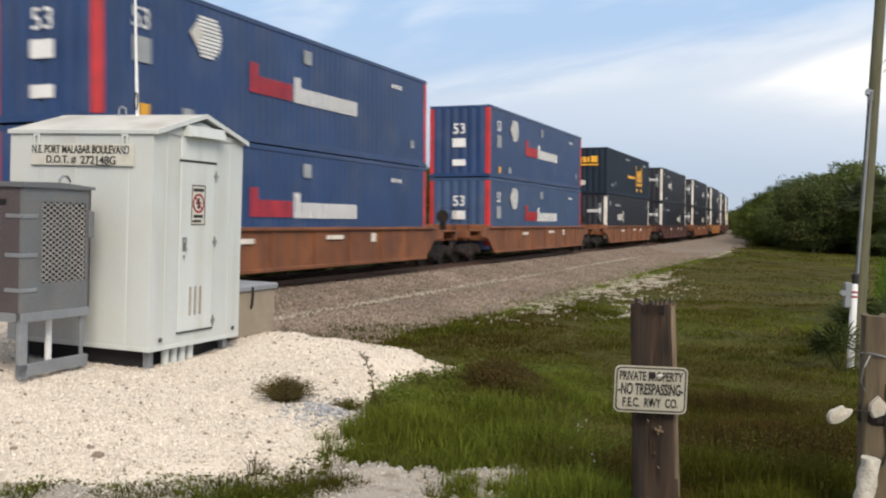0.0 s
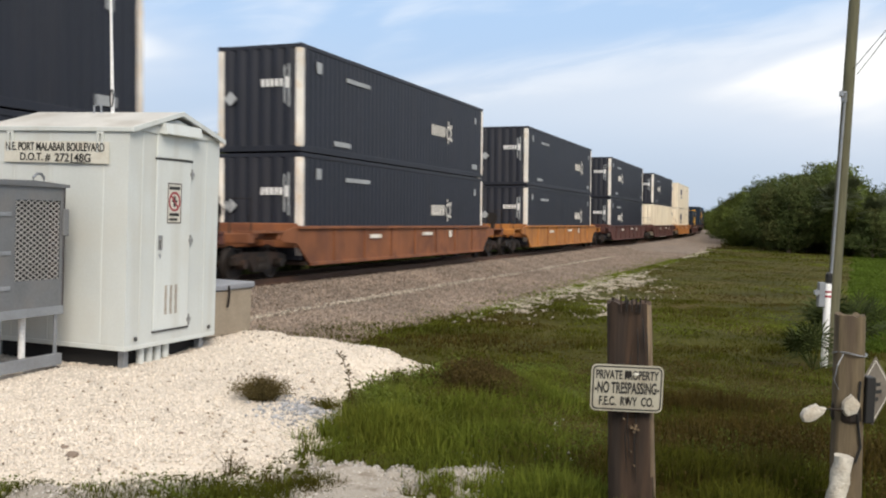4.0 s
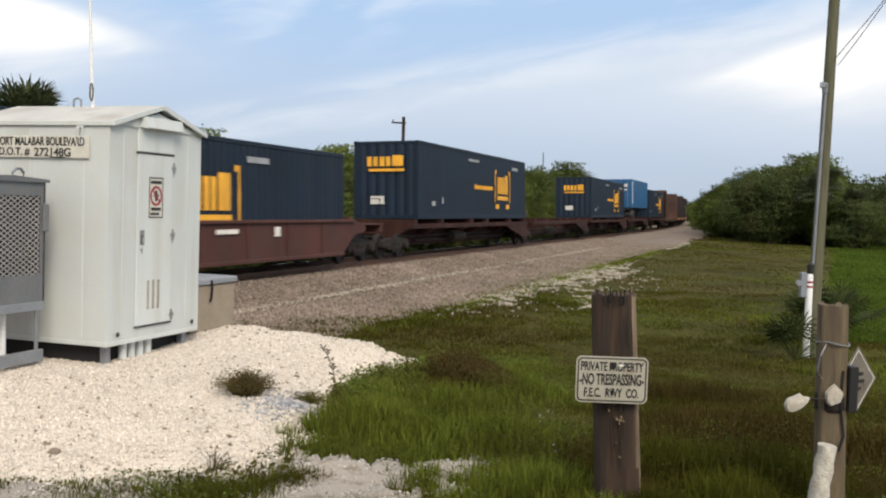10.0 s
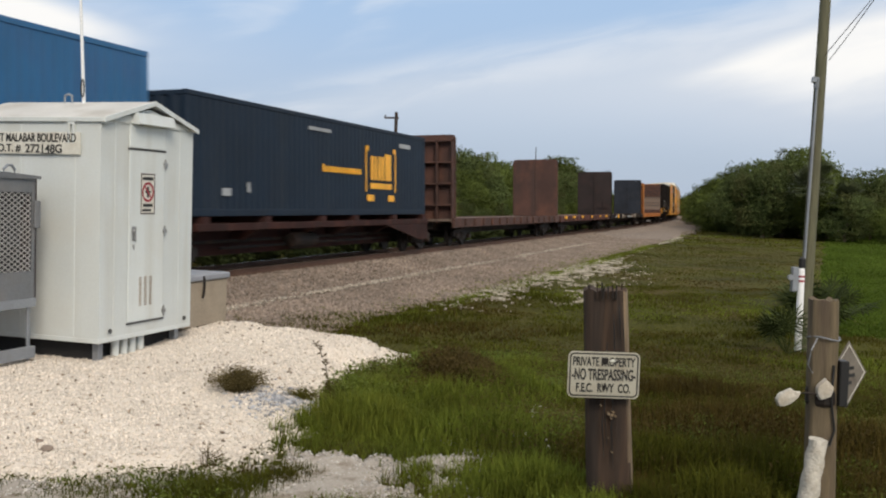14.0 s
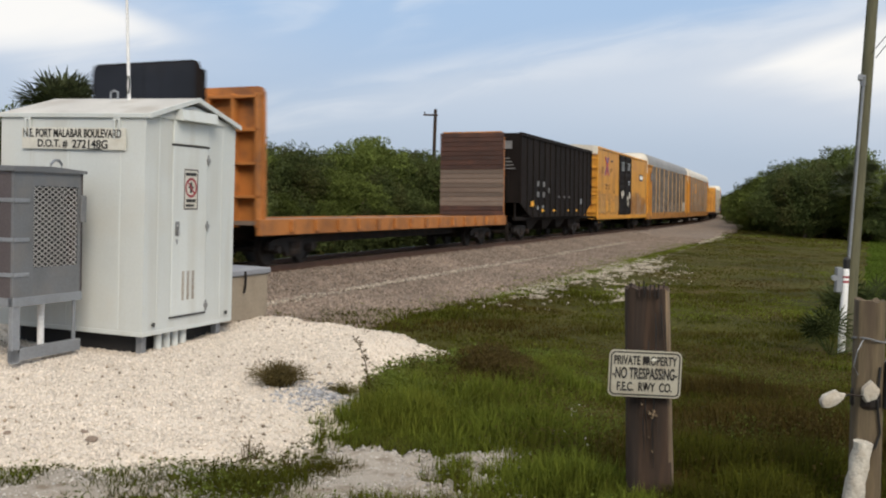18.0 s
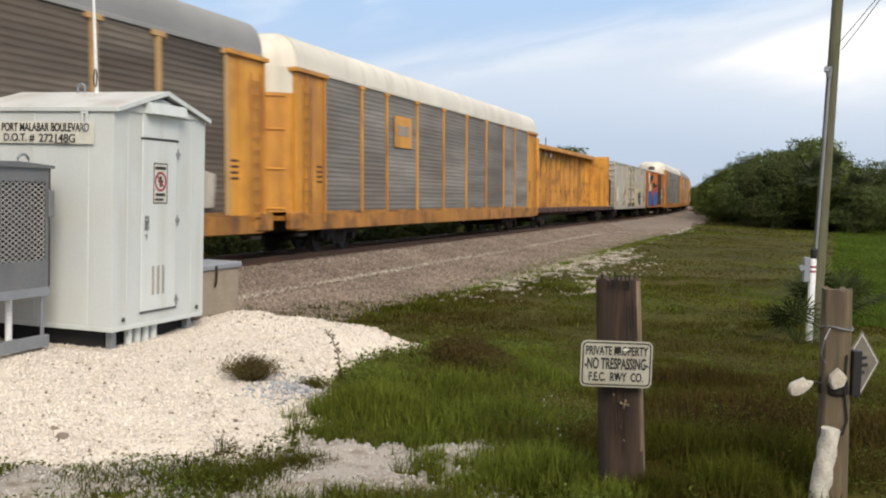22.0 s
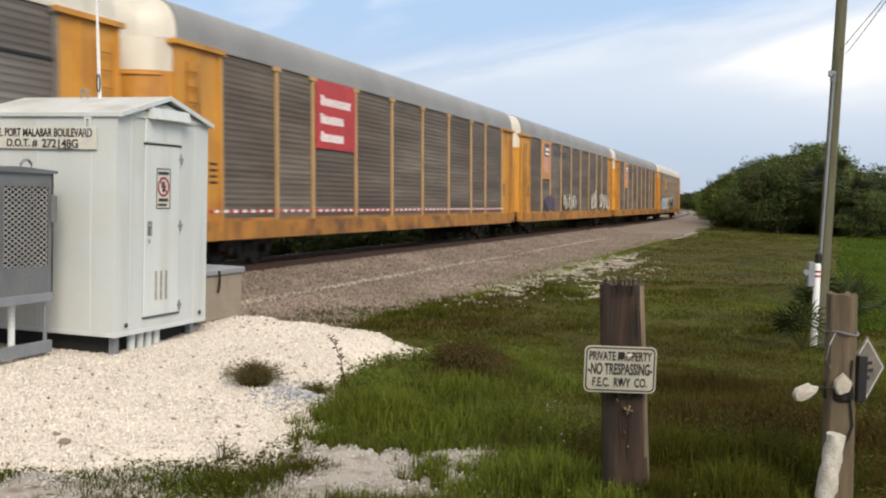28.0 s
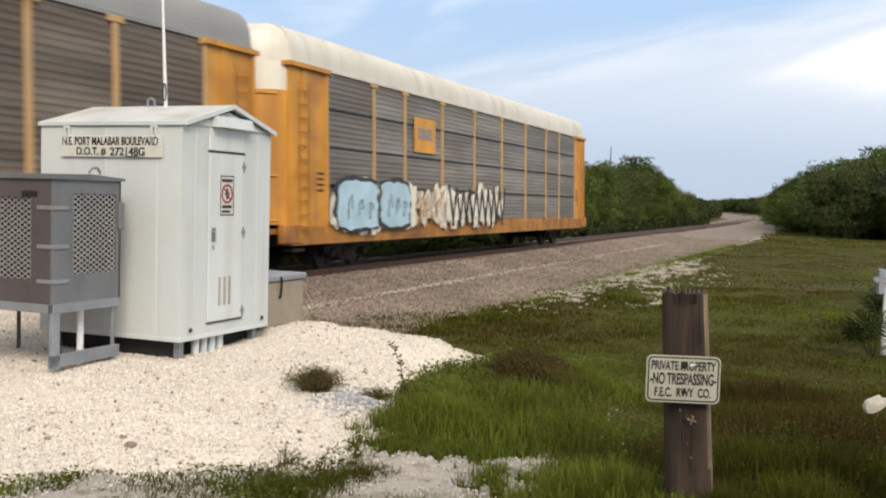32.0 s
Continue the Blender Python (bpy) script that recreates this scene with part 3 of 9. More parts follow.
def beside(s, off, z=0.0):
    """A point off metres to the right of the line."""
    x, y, th = on_line(s)
    a = radians(th)
    return x + math.cos(a) * off, y - math.sin(a) * off, z


def line_coords(x, y):
    """Arrays of s and of the offset to the right of the line."""
    x, y = np.asarray(x, dtype=float), np.asarray(y, dtype=float)
    s = (x - T_X) * math.sin(radians(T_HEAD)) + (y - T_Y) * math.cos(radians(T_HEAD))
    for _ in range(4):
        px, py, th = np.interp(s, _S, _X), np.interp(s, _S, _Y), np.interp(s, _S, _TH)
        s = s + (x - px) * np.sin(th) + (y - py) * np.cos(th)
    px, py, th = np.interp(s, _S, _X), np.interp(s, _S, _Y), np.interp(s, _S, _TH)
    return s, (x - px) * np.cos(th) - (y - py) * np.sin(th)


def travelled(t):
    """How far the train has run after t seconds."""
    k = t / 10.0
    return 20.6937 * t + 5.7703 * k ** 2 - 2.2547 * k ** 3 + 0.2954 * k ** 4


def smooth01(a, b, v):
    t = np.clip((np.asarray(v, dtype=float) - a) / (b - a), 0, 1)
    return t * t * (3 - 2 * t)


def value_noise(x, y, seed=0):
    """Smooth noise in -1..1 on arrays."""
    x, y = np.asarray(x, dtype=float), np.asarray(y, dtype=float)
    xi, yi = np.floor(x).astype(np.int64), np.floor(y).astype(np.int64)
    fx, fy = x - xi, y - yi
    fx, fy = fx * fx * (3 - 2 * fx), fy * fy * (3 - 2 * fy)

    def h(i, j):
        k = (i * 374761393 + j * 668265263 + seed * 982451653) & 0x7FFFFFFF
        k = ((k ^ (k >> 13)) * 1274126177) & 0x7FFFFFFF
        return ((k ^ (k >> 16)) & 0xFFFF) / 32767.5 - 1
    return (h(xi, yi) * (1 - fx) + h(xi + 1, yi) * fx) * (1 - fy) + (h(xi, yi + 1) * (1 - fx) + h(xi + 1, yi + 1) * fx) * fy


PAD = [(-12, 5.6), (-7, 5.9), (-4.5, 6.2), (-2.9, 6.4), (-2.3, 6.65), (-1.5, 6.95), (-1.15, 7.6), (-1.05, 8.6), (-0.98, 9.4), (-0.82, 10.3), (-0.60, 11.0), (-0.28, 11.5), (0.12, 12.1), (-0.40, 12.7), (-1.3, 13.4), (-2.3, 14.1), (-3.2, 14.9), (-5, 15.6), (-12, 15.0)]


def inside_by(poly, x, y):
    """Signed distance to a polygon's edge, positive inside."""
    x, y = np.asarray(x, dtype=float), np.asarray(y, dtype=float)
    best = np.full(x.shape, 1e9)
    ins = np.zeros(x.shape, dtype=bool)
    for (ax, ay), (bx, by) in zip(poly, poly[1:] + poly[:1]):
        ux, uy = bx - ax, by - ay
        t = np.clip(((x - ax) * ux + (y - ay) * uy) / (ux * ux + uy * uy), 0, 1)
        best = np.minimum(best, np.hypot(x - ax - t * ux, y - ay - t * uy))
        cross = ((ay > y) != (by > y)) & (x < (bx - ax) * (y - ay) / (by - ay + 1e-12) + ax)
        ins ^= cross
    return np.where(ins, best, -best)


def ground_z(x, y):
    """Height of the earth: level near the camera, lower beside the line, a trough under the ballast."""
    x, y = np.asarray(x, dtype=float), np.asarray(y, dtype=float)
    s, off = line_coords(x, y)
    z = -0.10 - 0.45 * smooth01(8.5, 17.0, np.hypot(x * 0.8, y)) - 0.08 * smooth01(30, 80, np.hypot(x, y))
    near = smooth01(34, 18, np.hypot(x, y))
    z = z + 0.05 * value_noise(x * 0.45, y * 0.45, 3) * smooth01(5, 12, np.hypot(x, y)) * near + 0.03 * value_noise(x * 1.3, y * 1.3, 5) * near
    z = np.where(z > -0.62, z, -0.62)
    return z - 0.35 * (1 - smooth01(5.2, 6.6, np.abs(off)))


def pad_z(x, y):
    """Height of the limestone pad, which dips under the earth at its rim."""
    x, y = np.asarray(x, dtype=float), np.asarray(y, dtype=float)
    d = inside_by(PAD, x, y) + 0.22 * value_noise(x * 1.6, y * 1.6, 8) + 0.1 * value_noise(x * 5, y * 5, 9)
    top = np.interp(y, [5, 7, 9, 10.2, 11.3, 12.5, 14], [-0.10, -0.06, 0.03, 0.085, 0.11, 0.17, 0.18])
    # hollow under the hut
    lx, ly = (x + 3.52) * 0.949 + (y - 10.36) * -0.316, (x + 3.52) * 0.316 + (y - 10.36) * 0.949
    top = top - 0.05 * smooth01(0.25, -0.15, lx) * smooth01(-0.45, 0.0, ly) * smooth01(2.2, 1.6, ly)
    earth = ground_z(x, y)
    return np.minimum(top, earth - 0.015 + np.clip(d, -0.5, 2) * np.interp(y, [10.0, 12.0], [0.25, 0.55])) + 0.012 * value_noise(x * 7, y * 7, 2)




# ---- setting: ground, ballast, track ----
def sheet(name, xs, ys, height, material, label, category):
    gx, gy = np.meshgrid(xs, ys)
    v = np.stack([gx, gy, height(gx, gy)], -1).reshape(-1, 3)
    n, m = len(xs), len(ys)
    i = (np.arange(m - 1)[:, None] * n + np.arange(n - 1)[None]).ravel()
    me = arrays(name, v, np.stack([i, i + 1, i + n + 1, i + n], -1), material)
    me.shade_smooth()
    return tagged(new(name, me), label, category, kind="structure")


def spaced(lo, mid0, mid1, hi, fine, grow=1.18):
    core = list(np.arange(mid0, mid1 + 1e-6, fine))
    st, a = fine, mid1
    up = []
    while a < hi:
        st *= grow
        a += st
        up.append(min(a, hi))
    st, a = fine, mid0
    dn = []
    while a > lo:
        st *= grow
        a -= st
        dn.append(max(a, lo))
    return np.array(dn[::-1] + core + up)


def setting():
    sheet("ground", spaced(-1500, -14, 22, 1500, 0.3), spaced(-300, 2, 44, 2600, 0.3), ground_z, SOIL, "green and brown rough grassy ground beside the railway", "ground")
    pad = sheet("gravel_pad", np.arange(-12, 1.2, 0.07), np.arange(5.4, 15.8, 0.07), pad_z, LIMESTONE, "mound of crushed white limestone under the equipment hut", "gravel")
    tagged(pad, kind="structure")
    # ballast: a swept cross-section
    ss = np.concatenate([np.arange(-150, 120, 0.4), np.arange(120, 520, 3.0)])
    prof = [(-6.5, -0.75), (-3.6, -0.62), (-2.0, -0.26), (-1.5, -0.17), (-0.9, -0.19), (0.9, -0.16), (1.5, -0.14), (1.9, -0.21), (2.3, -0.34), (2.8, -0.44), (3.2, -0.46), (4.0, -0.47), (5.0, -0.48), (6.2, -0.52), (7.0, -0.66)]
    v = []
    for s in ss:
        x, y, th = on_line(s)
        a = radians(th)
        for o, z in prof:
            v.append((x + math.cos(a) * o, y - math.sin(a) * o, RAIL_Z + z))
    v = np.array(v)
    v[:, 2] += 0.03 * value_noise(v[:, 0] * 2.1, v[:, 1] * 2.1, 21) + 0.02 * value_noise(v[:, 0] * 5.1, v[:, 1] * 5.1, 22)
    k = len(prof)
    i = (np.arange(len(ss) - 1)[:, None] * k + np.arange(k - 1)[None]).ravel()
    me = arrays("ballast", v, np.stack([i, i + 1, i + k + 1, i + k], -1), BALLAST)
    tagged(new("ballast", me), "bed of grey-brown crushed stone ballast under the track", "ballast", kind="structure")
    # rails
    head = [(-0.068, -0.17), (0.068, -0.17), (0.068, -0.155), (0.012, -0.135), (0.012, -0.045), (0.036, -0.035), (0.036, -0.004), (-0.036, -0.004), (-0.036, -0.035), (-0.012, -0.045), (-0.012, -0.135), (-0.068, -0.155)]
    st = np.concatenate([np.arange(-150, 130, 4.0), np.arange(130, 520, 8.0)])
    for side in (-0.753, 0.753):
        verts, n = [], len(head)
        for s in st:
            m = rail_pose(s)
            verts += [m @ Vector((0, -side + a, b)) for a, b in head]
        faces = [(j * n + q, j * n + (q + 1) % n, (j + 1) * n + (q + 1) % n, (j + 1) * n + q) for j in range(len(st) - 1) for q in range(n)]
        rail = thing("rail", "rusty steel rail with a polished head", "rail", group="rails of the track", kind="structure")
        part("rail_web", Shape().add(verts, faces), RAILM, rail)
        verts = []
        for s in st:
            m = rail_pose(s)
            verts += [m @ Vector((0, -side + a, b)) for a, b in ((-0.034, -0.004), (0.034, -0.004), (0.03, 0.0), (-0.03, 0.0))]
        part("rail_head", Shape().add(verts, [(j * 4 + q, j * 4 + (q + 1) % 4, (j + 1) * 4 + (q + 1) % 4, (j + 1) * 4 + q) for j in range(len(st) - 1) for q in range(4)]), RAILTOP, rail, "shiny worn running surface")
    tie = Shape().box(-0.115, 0.115, -1.3, 1.3, -0.34, -0.165, 0.012).mesh("tie", TIEW)
    track = thing("track_ties", "dark creosoted wooden ties bedded in ballast", "railway ties", kind="structure")
    for j in range(260):
        part("tie", tie, TIEW, track, at=rail_pose(-30 + j * 0.53) @ pose(0, random.uniform(-0.03, 0.03), random.uniform(-0.01, 0.01), 0, 0, random.uniform(-1.5, 1.5)))


setting()


# ---- the train: parts shared by its cars (x towards the rear of the train, -y the side seen from the road, z up from the rail) ----
MOVING = []


def rolls(ob, u):
    """Puts a thing on the train, with its middle u metres along it."""
    MOVING.append((ob, u))
    ob.matrix_basis = rail_pose(u)
    return ob


def wheel_mesh():
    return Shape().lathe([(0.02, -0.10), (0.12, -0.10), (0.14, -0.03), (0.36, -0.035), (0.38, -0.07), (0.46, -0.07), (0.47, -0.04), (0.43, -0.03), (0.42, 0.07), (0.37, 0.07), (0.35, 0.02), (0.14, 0.03), (0.12, 0.08), (0.02, 0.08)], 20, "y").mesh("wheel", WHEELM, True)


def side_frame_mesh():
    s = Shape()
    top = [(-1.25, 0.42), (-1.25, 0.60), (-1.05, 0.68), (-0.45, 0.72), (0.45, 0.72), (1.05, 0.68), (1.25, 0.60), (1.25, 0.42), (1.02, 0.42), (0.98, 0.54), (0.62, 0.52), (0.36, 0.22), (-0.36, 0.22), (-0.62, 0.52), (-0.98, 0.54), (-1.02, 0.42)]
    s.prism(top, -0.07, 0.07, "y")
    for x in (-0.9, 0.9):
        s.lathe([(0.02, -0.16), (0.11, -0.16), (0.12, -0.06), (0.13, 0.08)], 12, "y", (x, 0, 0.43))
    for x in (-0.18, 0, 0.18):
        s.lathe([(0.065, 0.28), (0.075, 0.36), (0.065, 0.44), (0.075, 0.52), (0.065, 0.6)], 8, "z", (x, -0.08, 0))
    return s.mesh("side_frame", GRIME)


WHEEL, SIDE_FRAME = wheel_mesh(), side_frame_mesh()
AXLE = Shape().tube([(0, -0.7, 0), (0, 0.7, 0)], 0.085, 10).mesh("axle", GRIME)


def truck(car, x):
    """A two-axle truck under a car."""
    t = part("truck", Shape().box(-0.22, 0.22, -1.05, 1.05, 0.45, 0.70, 0.03).box(-0.3, 0.3, -0.35, 0.35, 0.70, 0.80, 0.02), GRIME, car, "grimy two-axle bogie", at=pose(x, 0, 0))
    for a in (-0.9, 0.9):
        part("axle", AXLE, GRIME, t, at=pose(a, 0, 0.43))
        for sy, rz in ((-0.75, 180), (0.75, 0)):
            part("wheel", WHEEL, WHEELM, t, at=pose(a, sy, 0.43, 0, 0, rz))
    for sy, rz in ((-1.0, 0), (1.0, 180)):
        part("side_frame", SIDE_FRAME, GRIME, t, at=pose(0, sy, 0, 0, 0, rz))
    return t


COUPLER = Shape().box(-0.55, 0.15, -0.07, 0.07, 0.80, 0.95, 0.02).prism([(0.1, -0.14), (0.34, -0.16), (0.4, -0.02), (0.27, 0.0), (0.3, 0.12), (0.1, 0.14)], 0.75, 1.0, "z").mesh("coupler", GRIME)


def couplers(car, half):
    part("coupler", COUPLER, GRIME, car, at=pose(half - 0.1, 0, 0))
    part("coupler", COUPLER, GRIME, car, at=pose(-half + 0.1, 0, 0, 0, 0, 180))


def ladder(car, x, y, z0, z1, material, wide=0.42, side=True):
    """Grab irons on a car's side or end."""
    s = Shape()
    k = max(2, round((z1 - z0) / 0.38))
    for i in range(k):
        z = z0 + (z1 - z0) * i / (k - 1)
        if side:
            s.tube([(x, y, z), (x, y - 0.06, z), (x + wide, y - 0.06, z), (x + wide, y, z)], 0.014, 5)
        else:
            s.tube([(x, y, z), (x - 0.06, y, z), (x - 0.06, y + wide, z), (x, y + wide, z)], 0.014, 5)
    return part("ladder", s, material, car)


def blocks(name, cells, y, material, parent, thick=0.012, label="", each=False):
    """Flat painted shapes on the side at y: cells of (x0, x1, z0, z1); each: one part for every cell."""
    if each:
        for x0, x1, z0, z1 in cells:
            part(name, Shape().box(x0, x1, y - thick, y, z0, z1), material, parent, label)
        return None
    s = Shape()
    for x0, x1, z0, z1 in cells:
        s.box(x0, x1, y - thick, y, z0, z1)
    return part(name, s, material, parent, label)


def glyphs(x0, x1, z0, z1, k, seed):
    """A row of k plain blocks and bars standing in for a painted mark."""
    rnd = random.Random(seed)
    w = (x1 - x0) / k
    h = z1 - z0
    cells = []
    for i in range(k):
        a = x0 + i * w + 0.07 * w
        b = a + w * 0.84
        kind = rnd.randrange(4)
        top = z1 - h * rnd.choice((0, 0, 0.12))
        if kind == 0:
            cells.append((a, b, z0, top))
        elif kind == 1:
            cells += [(a, b, z0, z0 + h * 0.42), (a, b, z0 + h * 0.56, top)]
        elif kind == 2:
            cells += [(a, a + (b - a) * 0.44, z0, top), (a + (b - a) * 0.58, b, z0, top)]
        else:
            cells += [(a, b, z0, z0 + h * 0.27), (a, b, z0 + h * 0.37, z0 + h * 0.63), (a, b, z0 + h * 0.73, top)]
    return cells


def type_bars(x0, x1, z0, z1, k, seed, first=1.0):
    """A row of k plain upright bars with the weight of painted type; first: height of the first one."""
    rnd = random.Random(seed)
    w = (x1 - x0) / k
    cells = []
    for i in range(k):
        a = x0 + i * w
        top = z0 + (z1 - z0) * (first if i == 0 else 1.0)
        m = w * rnd.uniform(0.26, 0.36)
        cells += [(a + 0.04 * w, a + m, z0, top), (a + m + 0.20 * w, a + 0.82 * w, z0, top)]
    return cells


def blotch(car, name, x0, x1, z0, z1, col, k, y, seed, r0=0.2, r1=0.45, dy=0.0, low=1.0, label=""):
    """Sprayed or faded paint: overlapping ragged patches on the side at y."""
    rnd = random.Random(seed)
    s = Shape()
    for i in range(k):
        cx, cz, r = rnd.uniform(x0, x1), rnd.uniform(z0, z1), rnd.uniform(r0, r1)
        n = 11
        s.prism([(cx + r * rnd.uniform(0.6, 1.25) * math.cos(2 * math.pi * q / n), max(low, cz + r * rnd.uniform(0.7, 1.45) * math.sin(2 * math.pi * q / n))) for q in range(n)], y - 0.012 - dy - 0.0008 * i, y, "y")
    return tagged(part(name, s, col, car, label), kind="stuff")


def scrawl(car, name, x0, x1, z0, z1, col, k, y, seed, wide=0.035, label=""):
    """Loose looping strokes of spray paint."""
    rnd = random.Random(seed)
    s = Shape()
    for i in range(k):
        cx, cz = x0 + (x1 - x0) * (i + 0.5) / k, (z0 + z1) / 2
        pts = []
        for q in range(7):
            pts.append((cx + rnd.uniform(-0.9, 0.9) * (x1 - x0) / k, y - 0.01, min(z1, max(z0, cz + rnd.uniform(-0.6, 0.6) * (z1 - z0)))))
        s.tube(pts, wide, 5)
    s.v = [(a, y - 0.004 + (b - y) * 0.25, c) for a, b, c in s.v]
    return tagged(part(name, s, col, car, label), kind="stuff")


def loops(car, x0, x1, z0, z1, col, k, y, seed):
    """Thin sprayed outlines: open rounded loops side by side."""
    rnd = random.Random(seed)
    for i in range(k):
        if rnd.random() < 0.2:
            continue
        cx = x0 + (x1 - x0) * (i + 0.5 + rnd.uniform(-0.25, 0.25)) / k
        w, h = (x1 - x0) / k * rnd.uniform(0.25, 0.6), (z1 - z0) / 2 * rnd.uniform(0.4, 0.95)
        cz, a0, turn = z0 + h, rnd.uniform(0, 6.28), rnd.uniform(4.0, 6.4)
        pts = [(cx + w * math.cos(a0 + turn * q / 14) * (1 + 0.2 * math.sin(q)), y, cz + h * math.sin(a0 + turn * q / 14)) for q in range(15)]
        s = Shape().tube(pts, 0.021, 5)
        s.v = [(a, y + (b - y) * 0.25, c) for a, b, c in s.v]
        part("sprayed_loop", s, col, car, "thin white sprayed outline")


def end_blocks(name, cells, x, material, parent, label="", each=True):
    """Flat painted shapes on the leading end at x: cells of (y0, y1, z0, z1)."""
    if each:
        for y0, y1, z0, z1 in cells:
            part(name, Shape().box(x - 0.012, x, y0, y1, z0, z1), material, parent, label)
        return None
    s = Shape()
    for y0, y1, z0, z1 in cells:
        s.box(x - 0.012, x, y0, y1, z0, z1)
    return part(name, s, material, parent, label)


def mirrored(cells):
    return [(-b, -a, c, d) for a, b, c, d in cells]


# ---- containers ----
C_L, C_W, C_H = 16.15, 2.58, 2.89


def container(label, paint, posts, z, length=C_L, ribs="fine", doors=False, tall=C_H):
    """A freight container, its floor z metres above the rail."""
    c = thing("container", label, "container", group="containers on the train")
    h, w, H = length / 2, C_W / 2, tall
    pitch, depth = (0.30, 0.018) if ribs == "fine" else (0.42, 0.05)
    for sgn in (-1, 1):
        s = Shape().wave(-h + 0.16, h - 0.16, z + 0.16, z + H - 0.11, sgn * (w - 0.03), depth, pitch, sgn)
        part("side_panel", s, paint, c)
    for sgn in (-1, 1):
        e = Shape()
        if doors and sgn < 0:
            for a, b in ((-w + 0.16, -0.01), (0.01, w - 0.16)):
                e.box(-h + 0.02, -h + 0.09, a, b, z + 0.18, z + H - 0.12, 0.015)
                for yy in (a + 0.3, b - 0.3):
                    e.tube([(-h - 0.02, yy, z + 0.12), (-h - 0.02, yy, z + H - 0.1)], 0.02, 6)
            for zz in (0.55, 1.1, 1.7, 2.3):
                for yy in (-0.75, 0.35):
                    e.box(-h - 0.03, -h + 0.03, yy, yy + 0.42, z + zz, z + zz + 0.09)
        else:
            ww = Shape().wave(-w + 0.16, w - 0.16, z + 0.16, z + H - 0.11, 0, 0.045, 0.36, -1)
            e.add([(sgn * (h - 0.04) - sgn * 0.0 + (py if sgn > 0 else py) * (-1 if sgn > 0 else 1), px, pz) for px, py, pz in ww.v], ww.f)
        part("end_wall", e, paint, c)
    r = Shape().box(-h + 0.1, h - 0.1, -w + 0.08, w - 0.08, z + H - 0.06, z + H - 0.03)
    part("roof", r, paint, c)
    part("floor", Shape().box(-h + 0.05, h - 0.05, -w + 0.06, w - 0.06, z + 0.06, z + 0.14), GRIME, c)
    for sgn in (-1, 1):
        part("top_rail", Shape().box(-h + 0.12, h - 0.12, sgn * w - 0.06 * (sgn > 0), sgn * w + 0.06 * (sgn < 0), z + H - 0.12, z + H, 0.012), paint, c)
        part("bottom_rail", Shape().box(-h + 0.12, h - 0.12, sgn * w - 0.06 * (sgn > 0), sgn * w + 0.06 * (sgn < 0), z, z + 0.17, 0.012), paint, c)
        for e in (-1, 1):
            x0 = e * h
            part("corner_post", Shape().box(min(x0, x0 - e * 0.2), max(x0, x0 - e * 0.2), min(sgn * w, sgn * w - sgn * 0.19), max(sgn * w, sgn * w - sgn * 0.19), z + 0.12, z + H - 0.12, 0.02), posts, c)
            for zz in (z, z + H - 0.12):
                part("corner_casting", Shape().box(min(x0, x0 - e * 0.18), max(x0, x0 - e * 0.18), min(sgn * (w + 0.005), sgn * w - sgn * 0.16), max(sgn * (w + 0.005), sgn * w - sgn * 0.16), zz, zz + 0.12, 0.012), paint, c)
        for e in (-1, 1):
            part("end_sill", Shape().box(min(e * h, e * (h - 0.1)), max(e * h, e * (h - 0.1)), -w + 0.16, w - 0.16, z + 0.01 if sgn < 0 else z + H - 0.12, z + 0.17 if sgn < 0 else z + H - 0.01, 0.01), paint, c)
    return c


def side_y():
    return -C_W / 2 + 0.004


def blue_box(z, faded=False):
    c = container("faded blue steel container with red corner posts" if faded else "dark blue steel container with red corner posts", BLUEFADE if faded else BLUEPAINT, RED, z)
    y = side_y() - 0.012
    blocks("red_lettering", type_bars(-2.9, -0.90, z + 1.17, z + 1.58, 5, 3, 1.7), y, RED, c, label="red painted lettering")
    blocks("white_lettering", type_bars(-0.85, 2.78, z + 1.15, z + 1.55, 10, 4, 1.6), y, WHITE, c, label="white painted lettering")
    for i in range(11):
        a = -0.45 + i * 0.082
        hw = math.sqrt(max(0.02, 0.28 - a * a)) * 1.15
        part("emblem_stripe", Shape().box(-4.7 - hw * 0.5, -4.7 + hw, y - 0.012, y, z + 2.12 + a, z + 2.12 + a + 0.055), WHITE, c, "white stripe of a round emblem")
    part("emblem_diamond", Shape().prism([(-5.25, 2.12 + z), (-5.0, 2.38 + z), (-4.78, 2.12 + z), (-5.0, 1.86 + z)], y - 0.02, y, "y"), PLATEW, c, "pale diamond in the emblem")
    blocks("marking", [(-0.35, 0.05, z + 2.2, z + 2.55), (6.7, 6.95, z + 0.55, z + 0.8), (-7.1, -6.55, z + 1.25, z + 1.75), (-5.5, -5.15, z + 0.25, z + 0.5)], y, GREYM, c, each=True)
    blocks("stencil_row", [(5.2 + 0.28 * i, 5.35 + 0.28 * i, z + 2.3, z + 2.42) for i in range(3)], y, WHITE, c, each=True)
    blocks("yellow_sticker", [(-6.9, -6.6, z + 0.2, z + 0.45)], y, YELLOW, c)
    lettering("number", "53", 0.42, 0.5, WHITE, c, pose(-6.85, y - 0.004, z + 2.12, 90, 0, 0))
    lettering("number", "53", 0.42, 0.5, WHITE, c, pose(-C_L / 2 - 0.02, 0.0, z + 1.95, 90, 0, -90))
    end_blocks("end_plate", [(-0.28, 0.28, z + 1.2, z + 1.55), (-0.28, 0.28, z + 0.45, z + 0.7)], -C_L / 2 - 0.02, WHITE, c)
    return c


